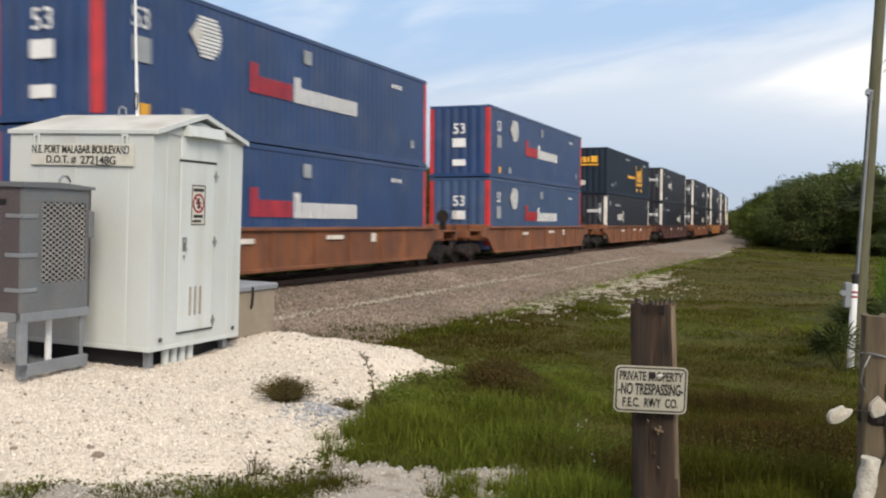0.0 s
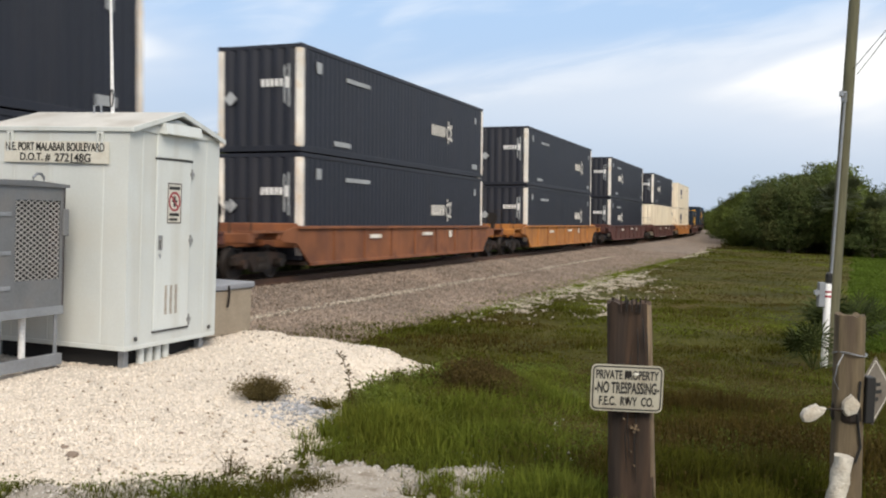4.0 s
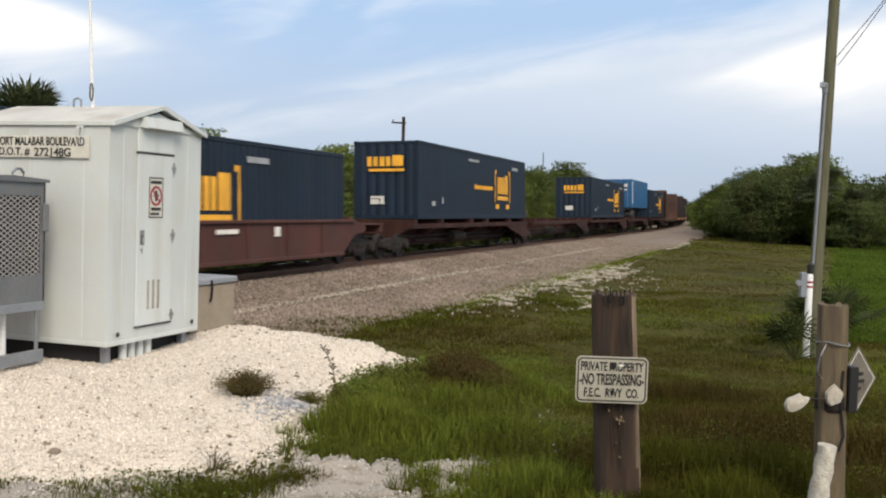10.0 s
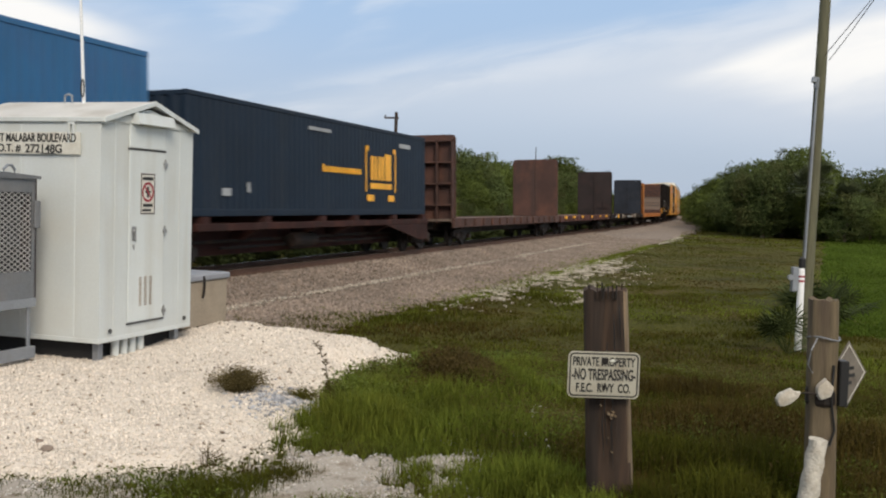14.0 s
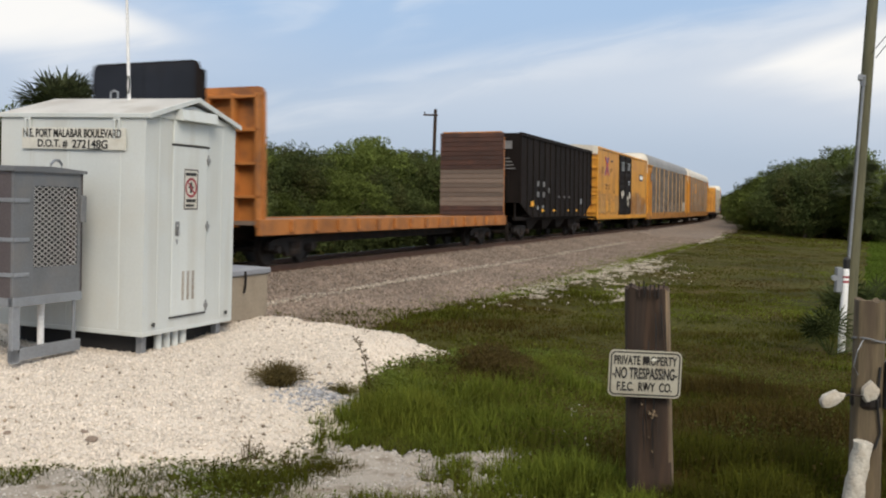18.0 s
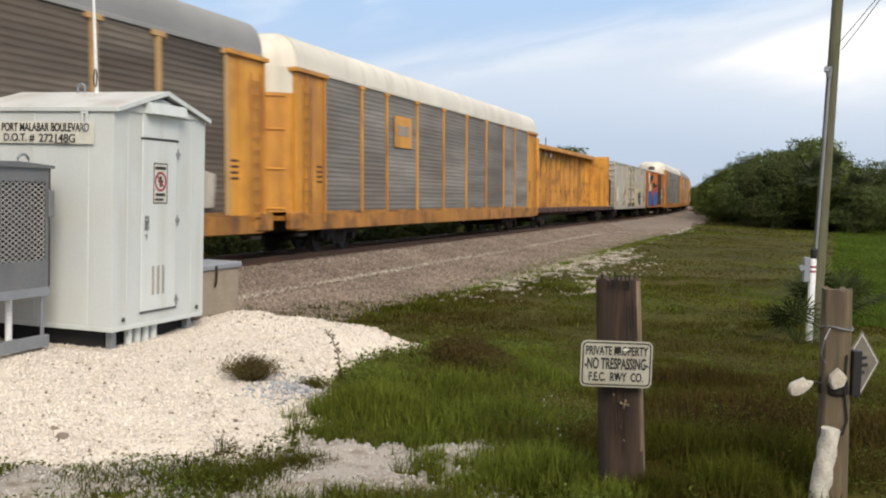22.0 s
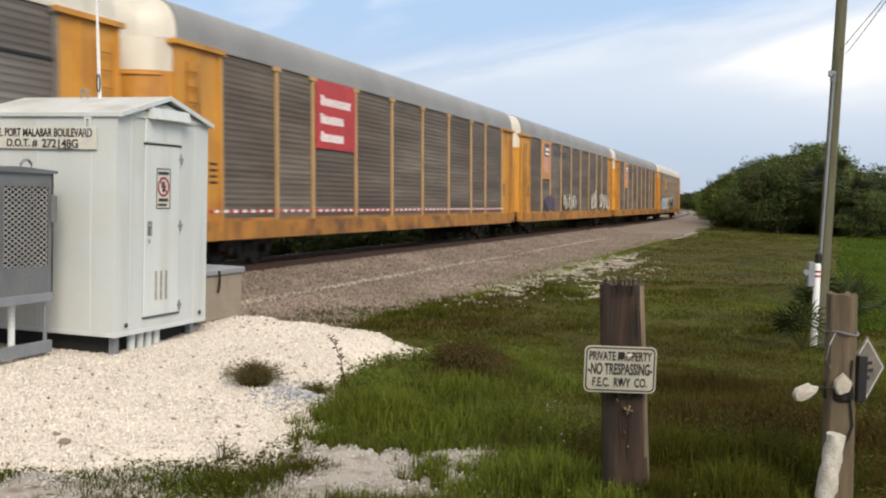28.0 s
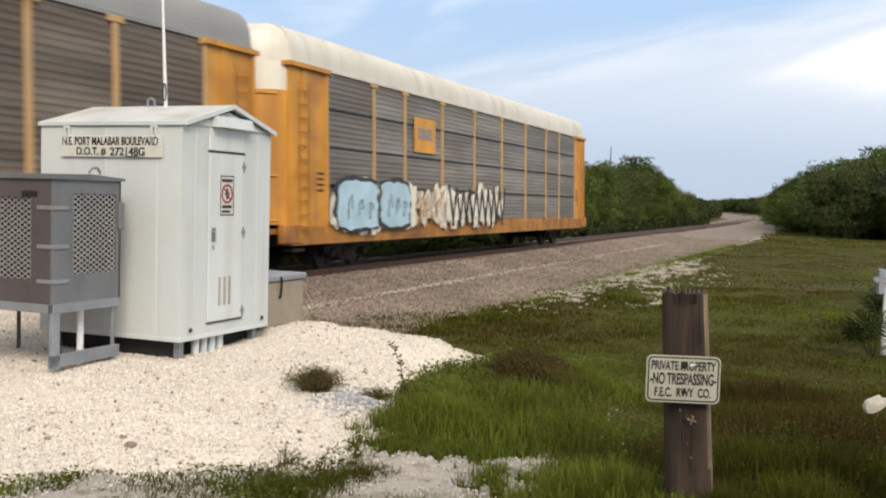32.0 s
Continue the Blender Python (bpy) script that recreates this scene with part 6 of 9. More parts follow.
def rail_box():
    top = 5.36
    c = box_car("yellow high box car with black double doors", CAR_YELLOW, 19.1, top, ribs=False, door=COALBLACK, door_span=(-2.6, 2.15))
    y = -1.53
    # crossed strokes, each red with a blue edge
    for k, (nm, col, d0, d1) in enumerate((("blue_stroke", SPRAYD, -0.26, 0.17), ("red_stroke", RED, -0.08, 0.17))):
        for sgn in (1, -1):
            a, b = (-7.35, -6.25) if sgn > 0 else (-6.25, -7.35)
            e0, e1 = (d0, d1) if sgn > 0 else (-d1, -d0)
            part(nm, Shape().prism([(a + e0, 3.62), (a + e1, 3.62), (b + e1, 4.78), (b + e0, 4.78)], y - 0.010 - 0.008 * k - 0.003 * (sgn > 0), y, "y"), col, c, "crossed stroke emblem")
    blocks("brown_stencil", [(-8.5, -7.9, 4.0, 4.06), (-8.5, -8.0, 3.86, 3.92), (-8.5, -8.1, 3.72, 3.78), (-5.7, -5.1, 4.0, 4.06), (-5.7, -5.2, 3.86, 3.92), (-5.6, -5.0, 4.5, 4.62), (-7.2, -6.7, 2.95, 3.05), (-7.2, -6.8, 2.75, 2.85), (-6.2, -5.8, 2.95, 3.05), (-6.2, -5.9, 2.75, 2.85), (-4.4, -4.2, 2.5, 2.75)], y, BROWNSTEEL, c, each=True)
    blocks("white_stencil", [(-2.0 + 0.12 * (i % 2), -0.8 - 0.1 * (i % 3), 4.62 - i * 0.13, 4.68 - i * 0.13) for i in range(5)] + [(0.4 + 0.1 * (i % 2), 1.5 - 0.12 * (i % 3), 4.62 - i * 0.13, 4.68 - i * 0.13) for i in range(4)] + [(0.8, 1.5, 3.35, 3.45), (0.8, 1.4, 3.2, 3.28)], -1.585, GREYM, c, each=True)
    blotch(c, "white_daub", -1.8, -0.9, 2.0, 2.6, SPRAYW, 3, -1.585, 3, 0.10, 0.2)
    blotch(c, "white_daub", 0.4, 1.7, 1.8, 2.5, SPRAYW, 6, -1.585, 4, 0.08, 0.2)
    blocks("plate", [(5.9, 7.5, 3.6, 4.1)], y, BLACKM, c)
    blocks("plate_lettering", [(6.05, 6.35, 3.7, 4.0), (6.42, 6.7, 3.7, 4.0), (6.8, 7.0, 3.7, 4.0), (7.1, 7.35, 3.7, 4.0)], y - 0.014, WHITE, c)
    rnd = random.Random(55)
    x = -9.25
    while x < -3.2:
        w, z1 = rnd.uniform(0.62, 0.95), rnd.uniform(1.95, 2.62)
        z0 = rnd.uniform(1.15, 1.35)
        ragged = lambda d: [(x + d, z0 + d), (x + w - d, z0 + d + rnd.uniform(0, 0.05)), (x + w - d - rnd.uniform(0, 0.06), z1 - d), (x + w * 0.5, z1 - d + rnd.uniform(-0.05, 0.06)), (x + d, z1 - d - rnd.uniform(0, 0.05))]
        part("faded_outline", Shape().prism(ragged(0.0), y - 0.008, y, "y"), FADEBROWN, c, "faded sprayed outline")
        part("faded_fill", Shape().prism(ragged(0.05), y - 0.014, y, "y"), FADETAN if rnd.random() < 0.6 else CAR_YELLOW, c, "faded tan sprayed shape")
        if rnd.random() < 0.6:
            part("faded_slot", Shape().box(x + w * 0.4, x + w * 0.55, y - 0.018, y, z0 + 0.35, z1 - 0.25), FADEBROWN, c, "dark stroke of faded spray")
        x += w * 0.96
    x = 2.35
    while x < 9.3:
        w, z1 = rnd.uniform(0.10, 0.30), rnd.uniform(1.9, 2.45) + 0.45 * (x < 6)
        part("faded_strip", Shape().prism([(x, 1.12), (x + w, 1.12), (x + w, z1 - rnd.uniform(0, 0.2)), (x, z1)], y - 0.010, y, "y"), rnd.choice((FADEBROWN, FADETAN, FADEBROWN, DIRTW)), c, "upright streak of faded spray")
        x += w + rnd.uniform(0.02, 0.16)
    scrawl(c, "faded_outline", 2.5, 9.2, 1.2, 2.6, FADEBROWN, 12, y - 0.016, 16, 0.035, "faded sprayed outlines")
    part("roof_end", Shape().prism([(-1.50, top - 0.55), (1.50, top - 0.55), (1.50, top - 0.04), (0, top + 0.075), (-1.50, top - 0.04)], -9.69, -9.61, "x"), ROOFW, c, "white painted top of the end")
    return c


def reefer():
    c = box_car("dirty pale grey refrigerator box car with a stained door", REEFER, 19.2, 4.65, ribs=True, door=DOORCREAM, door_span=(-3.0, 1.7))
    y = -1.575
    # plug door hardware: rails, bars and a high frame
    for z in (4.32, 3.52, 2.62, 1.72, 1.30, 1.14):
        part("door_rail", Shape().box(-2.95, 1.65, y - 0.05, y + 0.02, z - 0.035, z + 0.035, 0.008), REEFER if z > 3 else BROWNSTEEL if z < 1.5 else DOORCREAM, c, "level rail of the plug door")
    for x in (-2.9, -0.9, 1.2):
        part("lock_rod", Shape().tube([(x, y - 0.05, 1.1), (x, y - 0.05, 4.4)], 0.03, 6), REEFER, c)
    for x in (-1.9, -0.2, 0.6):
        part("lock_crank", Shape().box(x - 0.18, x + 0.18, y - 0.08, y, 1.9, 2.0, 0.02).tube([(x, y - 0.06, 1.75), (x, y - 0.06, 2.35)], 0.03, 6), DIRTW, c)
    for x, z, r in ((-3.9, 2.25, 0.30), (-4.9, 1.95, 0.2), (-4.3, 1.4, 0.22), (-5.2, 1.3, 0.15), (-2.4, 2.1, 0.25)):
        part("rust_patch", Shape().prism([(x + r * math.cos(q * 0.7) * (1 + 0.2 * math.sin(3 * q)), z + r * 0.8 * math.sin(q * 0.7)) for q in range(9)], y - 0.004, y, "y"), FADEBROWN, c, "brown rust patch")
    part("cream_panel", Shape().box(1.95, 5.6, y - 0.012, y, 1.08, 2.62), SPRAYT, c, "cream painted panel")
    blotch(c, "slate_spray", 3.9, 5.2, 1.25, 2.1, SLATESPRAY, 11, y - 0.02, 3, 0.15, 0.34, 0.0, 1.1, "slate blue sprayed figure shape")
    blotch(c, "spray_patch", 4.2, 5.0, 1.6, 2.0, SPRAYW, 4, y - 0.05, 1, 0.08, 0.18)
    scrawl(c, "spray_black", 3.6, 5.4, 1.15, 2.4, SPRAYK, 6, y - 0.07, 4, 0.03)
    blotch(c, "spray_patch", -9.0, -8.4, 1.4, 2.3, SPRAYW, 6, y, 2, label="white sprayed patch")
    blocks("stencil", [(6.2, 6.7, 4.0, 4.25), (8.2, 8.6, 1.5, 1.95), (6.3, 6.5, 1.8, 2.0)], y - 0.02, BLACKM, c, each=True)
    part("seam", Shape().box(5.85, 5.95, y - 0.03, y, 1.1, 4.4), DIRTW, c)
    part("cooling_unit", Shape().box(-9.9, -9.62, -1.2, 1.2, 1.2, 3.2, 0.04), GRIME, c)
    return c


def orange_box():
    c = box_car("rusty orange box car with blue and pink spray paint", ORANGEBOX, 16.4, 4.6, ribs=True, door=BROWNSTEEL, door_span=(0.6, 4.2))
    y = -1.575
    rnd = random.Random(9)

    def blotch(name, x0, x1, z0, z1, col, k, dy=0.0):
        s = Shape()
        for i in range(k):
            cx, cz, r = rnd.uniform(x0, x1), rnd.uniform(z0, z1), rnd.uniform(0.14, 0.36)
            n = 11
            s.prism([(cx + r * rnd.uniform(0.7, 1.2) * math.cos(2 * math.pi * q / n), max(1.0, cz + r * rnd.uniform(0.8, 1.4) * math.sin(2 * math.pi * q / n))) for q in range(n)], y - 0.012 - dy - 0.001 * i, y, "y")
        tagged(part(name, s, col, c), kind="stuff")
    for nm, col, dy, pts in (
            ("blue_spray", SPRAYD, 0.0, [(-8.1, 1.02), (-4.9, 1.02), (-4.7, 1.7), (-5.3, 2.35), (-5.9, 2.6), (-6.6, 2.3), (-7.3, 2.55), (-8.1, 2.3)]),
            ("blue_spray", SPRAYD, 0.0, [(-3.9, 1.02), (-0.1, 1.02), (0.2, 2.0), (-0.5, 2.6), (-1.3, 2.35), (-2.2, 2.5), (-3.2, 2.1)]),
            ("pink_spray", SPRAYP, 0.02, [(-5.5, 2.1), (-4.6, 1.5), (-3.9, 1.9), (-2.7, 2.35), (-1.0, 2.5), (0.3, 2.9), (-0.6, 3.0), (-2.4, 2.8), (-3.6, 2.5), (-4.7, 2.75), (-5.9, 2.6)]),
            ("tan_spray", SPRAYT, 0.04, [(-7.6, 2.55), (-5.9, 2.45), (-5.7, 3.0), (-6.4, 3.4), (-7.4, 3.3)]),
            ("white_spray", SPRAYW, 0.05, [(-8.0, 3.3), (-7.5, 3.2), (-7.3, 3.9), (-7.6, 4.2), (-7.95, 4.0)])):
        part(nm, Shape().prism([(a + rnd.uniform(-0.1, 0.1), max(1.0, b + rnd.uniform(-0.08, 0.08))) for a, b in pts], y - 0.012 - dy, y, "y"), col, c, "sprayed patch of colour")
    blotch("purple_spray", -4.9, -3.9, 1.2, 1.8, surf("purple_spray_paint", (0.09, 0.02, 0.10), 0.6, bump=0), 5, 0.03)
    blotch("pale_spray", 4.6, 5.6, 1.5, 3.0, SPRAYW, 5)
    blotch("grey_spray", 4.4, 7.8, 1.2, 3.4, GREYM, 8, 0.02)
    blotch("rust_spray", 5.6, 7.8, 1.3, 3.2, FADEBROWN, 10, 0.03)
    blocks("black_stencil", [(-5.6, -3.8, 3.6, 4.1), (-6.4, -5.9, 3.5, 4.15), (-4.2, -2.2, 3.0, 3.35), (-2.0, -0.4, 3.0, 3.2)], y - 0.005, BLACKM, c, each=True)
    return c


def rack_logo(car, x, kind):
    y = -1.545
    if kind == "red":
        blocks("red_panel", [(x, x + 2.64, 3.1, 5.0)], y, RED, car, label="red painted panel")
        cells = []
        for z in (4.3, 3.8, 3.3):
            cells += type_bars(x + 0.3, x + 2.3 - 0.5 * (z < 4), z, z + 0.22, 8, int(z * 10), 1.3)
        blocks("white_lettering", cells, y - 0.014, WHITE, car)
        s = Shape()
        for i in range(60):
            a = -R_L / 2 + 1.5 + i * 0.41
            s.box(a, a + 0.2, -1.53, -1.52, 1.34, 1.41)
        part("warning_strip", s, RED, car, "red dashes along the sill")
        s = Shape()
        for i in range(60):
            a = -R_L / 2 + 1.7 + i * 0.41
            s.box(a + 0.02, a + 0.19, -1.53, -1.52, 1.34, 1.41)
        part("warning_strip", s, WHITE, car, "white dashes along the sill")
    elif kind == "shield":
        blocks("orange_panel", [(x, x + 1.98, 2.95, 5.0)], y, ORANGEPANEL, car, label="faded orange panel")
        cx = x + 0.99
        part("blue_shield", Shape().prism([(cx - 0.52, 4.80), (cx - 0.30, 4.86), (cx, 4.78), (cx + 0.30, 4.86), (cx + 0.52, 4.80), (cx + 0.48, 4.55), (cx + 0.55, 4.16), (cx - 0.55, 4.16), (cx - 0.48, 4.55)], y - 0.026, y, "y"), NAVYM, car, "dark blue shield shape")
        blocks("white_bar", [(cx - 0.38, cx + 0.38, 4.46, 4.62), (cx - 0.42, cx + 0.42, 4.24, 4.37)], y - 0.03, WHITE, car, each=True)
        part("pale_field", Shape().prism([(cx - 0.56, 4.12), (cx + 0.56, 4.12), (cx + 0.58, 3.6), (cx + 0.36, 3.36), (cx, 3.26), (cx - 0.36, 3.36), (cx - 0.58, 3.6)], y - 0.016, y, "y"), PINKPALE, car, "pale pink field of the shield")
        for i in range(6):
            a = cx - 0.50 + i * 0.185
            part("pink_stripe", Shape().box(a, a + 0.085, y - 0.024, y, 3.42 - 0.08 * (i in (2, 3)) + 0.1 * (i in (0, 5)), 4.10), PINKPANEL, car, "faded red stripe")
        blocks("dark_lettering", type_bars(x + 2.9, x + 6.8, 4.34, 4.60, 13, 3), y + 0.012, STEELD, car, label="faded dark lettering bars")
    elif kind == "orange":
        blocks("orange_panel", [(x + 0.2, x + 1.0, 3.2, 5.0)], y, ORANGEPANEL, car, label="faded orange panel")
    else:
        blocks("orange_panel", [(x, x + 1.6, 3.3, 4.35)], y, RACKY, car, label="small yellow panel")
        blocks("lettering", glyphs(x + 0.25, x + 1.35, 3.7, 4.05, 3, 4), y - 0.014, ROOFG, car)


ORANGEPANEL = surf("faded_orange_panel", (0.55, 0.26, 0.10), 0.6, bump=0)
PINKPALE = surf("faded_pale_pink", (0.62, 0.42, 0.33), 0.6, bump=0)
PINKPANEL = surf("faded_pink_stripes", (0.50, 0.20, 0.16), 0.6, bump=0)


def blob_letter(cx, z0, w, h, rnd, n=14):
    pts = []
    for q in range(n):
        a = 2 * math.pi * q / n
        sx, sz = math.cos(a), math.sin(a)
        k = 1 / max(abs(sx), abs(sz)) ** 0.75
        pts.append((cx + w / 2 * sx * k * rnd.uniform(0.9, 1.08), z0 + h / 2 + h / 2 * sz * k * rnd.uniform(0.9, 1.08)))
    return pts


def graffiti(car):
    """Sprayed shapes along the lower half of the last carrier: two rounded pale blue ones, then cream with dark strokes."""
    rnd = random.Random(12)
    y = -1.575
    blotch(car, "sprayed_halo", -11.6, 1.2, 1.25, 2.05, SPRAYW, 64, y, 31, 0.2, 0.40, 0.0, 0.85, "grimy white sprayed halo")
    for i, (x0, x1, z0, z1) in enumerate(((-11.72, -9.15, 0.95, 2.42), (-9.2, -7.05, 1.0, 2.45))):
        w, h = x1 - x0, z1 - z0
        part("sprayed_outline", Shape().prism(blob_letter((x0 + x1) / 2, z0, w, h, rnd, 26), y - 0.066 - 0.001 * i, y - 0.055, "y"), SPRAYK, car, "dark sprayed outline")
        part("sprayed_fill", Shape().prism(blob_letter((x0 + x1) / 2, z0 + 0.08, w - 0.2, h - 0.18, rnd, 26), y - 0.078 - 0.001 * i, y - 0.07, "y"), SPRAYB, car, "pale blue sprayed shape")
        for k in range(3):
            cx = x0 + w * (0.28 + 0.24 * k)
            s = Shape().tube([(cx, y - 0.082, z0 + 0.35 + 0.1 * (k % 2)), (cx + 0.03, y - 0.082, z0 + 0.8), (cx + 0.18, y - 0.082, z0 + 1.0 - 0.12 * k), (cx + 0.22, y - 0.082, z0 + 0.6)], 0.034, 5)
            s.v = [(a, y - 0.08 + (b - y + 0.08) * 0.2, c) for a, b, c in s.v]
            part("sprayed_stroke", s, SPRAYK, car, "black sprayed stroke")
    blotch(car, "sprayed_cream", -6.8, 1.1, 1.25, 1.95, SPRAYW, 52, y - 0.03, 33, 0.15, 0.36, 0.0, 0.9, "cream sprayed shapes")
    scrawl(car, "thin_sprayed_line", -6.8, -4.4, 1.05, 2.2, FADEBROWN, 8, y - 0.10, 34, 0.022, "thin brown sprayed lines")
    x, up = -4.1, False
    while x < 1.2:
        w = rnd.uniform(0.28, 0.42)
        z0, z1 = 0.98 + rnd.uniform(0, 0.08), 2.32 + rnd.uniform(-0.12, 0.08)
        a, b = (x, x + w) if up else (x + w, x)
        t = 0.055
        part("sprayed_bar", Shape().prism([(a - t, z0), (a + t, z0), (b + t, z1), (b - t, z1)], y - 0.105, y - 0.09, "y"), SPRAYK, car, "black sprayed bar")
        x, up = x + w * (1.0 if up else 0.75), not up


def spray(car, seed):
    """Grimy white tags with dark outlines low on the screens."""
    y = -1.56
    for k, (x0, x1, z1) in enumerate(((-4.0, -0.2, 2.15), (4.6, 6.8, 2.5), (8.0, 11.8, 2.3))):
        blotch(car, "white_spray", x0 + 0.2, x1 - 0.2, 1.5, z1 - 0.35, DIRTW, int(7 * (x1 - x0)), y, seed + k, 0.12, 0.30, 0.0, 1.22, "grimy white sprayed tag")
        scrawl(car, "spray_outline", x0, x1, 1.25, z1, SPRAYK, int(2.5 * (x1 - x0)), y - 0.045, seed + 7 + k, 0.030, "black sprayed outline")
        scrawl(car, "spray_highlight", x0, x1, 1.3, z1, SPRAYW, int(3 * (x1 - x0)), y - 0.06, seed + 17 + k, 0.03)
    blotch(car, "purple_spray", -8.6, -6.4, 1.4, 1.9, PURPLEHAZE, 12, y, seed + 31, 0.15, 0.34, 0.0, 1.22, "dull purple sprayed tag")


train()


def motions():
    """The train runs through at about 21 metres a second."""
    times = [0.5 * k for k in range(65)]
    for ob, u in MOVING:
        walk(ob, [(t, rail_pose(u - travelled(t))) for t in times])




# ---- things by the line ----
E1 = Vector((math.sin(radians(T_HEAD)), math.cos(radians(T_HEAD)), 0))


def beside_pose(x, y, z, turn=0.0):
    """A frame whose x runs away from the track and whose y runs along it."""
    return pose(x, y, z, 0, 0, -T_HEAD + turn)


def hut():
    """White equipment hut on short legs: door in the +x face, a sign on the -y face."""
    w, d, z0, z1, ridge = 1.95, 1.72, 0.0, 2.31, 2.54
    at = beside_pose(-3.52, 10.36, 0.30)
    h = thing("equipment_hut", "white painted steel equipment hut with a gabled roof on short legs", "hut", at)
    wall = Shape()
    body = [(0, z0), (d, z0), (d, z1), (d / 2, ridge - 0.06), (0, z1)]
    wall.prism(body, -w, 0.0, "x")
    part("wall", wall, HUTP, h)
    # upright panel seams and ribs on both faces
    for x in (-1.52, -1.02, -0.32):
        part("seam_rib", Shape().box(x - 0.012, x + 0.008, -0.004, 0.002, 0.02, z1 - 0.06), HUTP, h)
    for y in (0.24, 1.45):
        part("seam_rib", Shape().box(-0.002, 0.004, y - 0.008, y + 0.008, 0.02, z1 + 0.02), HUTP, h)
    part("base_channel", Shape().box(-w, 0.003, -0.003, d + 0.003, -0.05, 0.0, 0.004), HUTP, h)
    # roof: two pitched sheets with a fascia, ridge away from the track
    roof = Shape()
    o = 0.022
    for sg in (0, 1):
        ya, yb = (-o, d / 2) if sg == 0 else (d + o, d / 2)
        za = z1 - 0.02
        roof.add([(x, ya, za + dz) for x in (-w - o, o + 0.04) for dz in (0, 0.03)] + [(x, yb, ridge + dz) for x in (-w - o, o + 0.04) for dz in (0, 0.03)], [(0, 2, 6, 4), (1, 5, 7, 3), (0, 1, 3, 2), (4, 6, 7, 5), (0, 4, 5, 1), (2, 3, 7, 6)])
    part("roof", roof, HUTROOF, h, "white pitched metal roof")
    part("fascia", Shape().box(-w - o, o + 0.04, -o - 0.008, -o + 0.008, z1 - 0.035, z1 + 0.012, 0.004).prism([(-o, z1 - 0.035), (d / 2, ridge - 0.015), (d + o, z1 - 0.035), (d + o, z1 + 0.015), (d / 2, ridge + 0.035), (-o, z1 + 0.015)], o + 0.03, o + 0.05, "x"), HUTP, h)
    part("gable_shadow_panel", Shape().prism([(0.08, z1 - 0.0), (d / 2, ridge - 0.09), (d - 0.08, z1 - 0.0), (d - 0.5, z1 - 0.02), (0.5, z1 - 0.02)], 0.0, 0.02, "x"), HUTP, h)
    # door with hood, two hinges, handle, placard and louvres
    y0, y1, dz0, dz1 = 0.47, 1.13, 0.12, 2.30
    door = part("door", Shape().box(0.0, 0.03, y0, y1, dz0, 2.02, 0.012), HUTP, h, "closed white steel door")
    door.scale = (0.45, 1, 1)
    for box in ((0.001, 0.040, y0 - 0.015, y1 + 0.02, 2.016, 2.036), (0.001, 0.040, y0 - 0.01, y1 + 0.01, dz0 - 0.016, dz0)):
        part("door_gap", Shape().box(*box), HUTGAP, door)
    part("upper_panel", Shape().box(0.0, 0.02, y0, y1, 2.04, 2.30, 0.004), HUTP, h)
    part("hood", Shape().prism([(0.0, 2.43), (0.10, 2.415), (0.125, 2.30), (0.11, 2.29), (0.0, 2.31)], y0 + 0.02, y1 + 0.04, "y"), HUTP, h, "small hood over the door")
    for z in (1.88, 1.12, 0.20):
        part("hinge", Shape().box(0.03, 0.05, y1 - 0.03, y1 + 0.05, z - 0.02, z + 0.02, 0.004).lathe([(0.014, z - 0.06), (0.014, z + 0.06)], 8, "z", (0.05, y1, 0)), CHROMEISH, door)
    part("door_handle", Shape().box(0.03, 0.05, y0 + 0.05, y0 + 0.13, 1.02, 1.18, 0.006).tube([(0.05, y0 + 0.09, 1.13), (0.085, y0 + 0.09, 1.13), (0.09, y0 + 0.09, 1.04)], 0.014, 8).tube([(0.05, y0 + 0.06, 0.98), (0.07, y0 + 0.075, 0.93), (0.05, y0 + 0.09, 0.98)], 0.008, 6), CHROMEISH, door)
    for k in range(3):
        louvre = Shape()
        for q in range(16):
            z = 0.295 + q * 0.0205
            louvre.box(0.03, 0.036, y0 + 0.196 + k * 0.095, y0 + 0.244 + k * 0.095, z, z + 0.012)
        part("louvre", louvre, VENTSLOT, door, "column of rusty vent slots")
    placard = part("placard", Shape().box(0.031, 0.037, y0 + 0.20, y0 + 0.47, 1.31, 1.77, 0.004), SIGNW, door, "white no-entry placard with a red ring")
    part("placard_border", Shape().box(0.037, 0.039, y0 + 0.203, y0 + 0.218, 1.315, 1.765).box(0.037, 0.039, y0 + 0.452, y0 + 0.467, 1.315, 1.765).box(0.037, 0.039, y0 + 0.203, y0 + 0.467, 1.752, 1.767).box(0.037, 0.039, y0 + 0.203, y0 + 0.467, 1.313, 1.328), STEELD, placard)
    ring = Shape()
    k = 24
    cy, cz = y0 + 0.335, 1.56
    ring.add([(0.040, cy + r * math.cos(2 * math.pi * i / k), cz + r * math.sin(2 * math.pi * i / k)) for r in (0.085, 0.112) for i in range(k)], [(i, (i + 1) % k, k + (i + 1) % k, k + i) for i in range(k)])
    ring.add([(0.0405, cy - 0.074, cz + 0.058), (0.0405, cy - 0.058, cz + 0.074), (0.0405, cy + 0.074, cz - 0.058), (0.0405, cy + 0.058, cz - 0.074)], [(0, 1, 2, 3)])
    part("placard_ring", ring, SIGNR, placard)
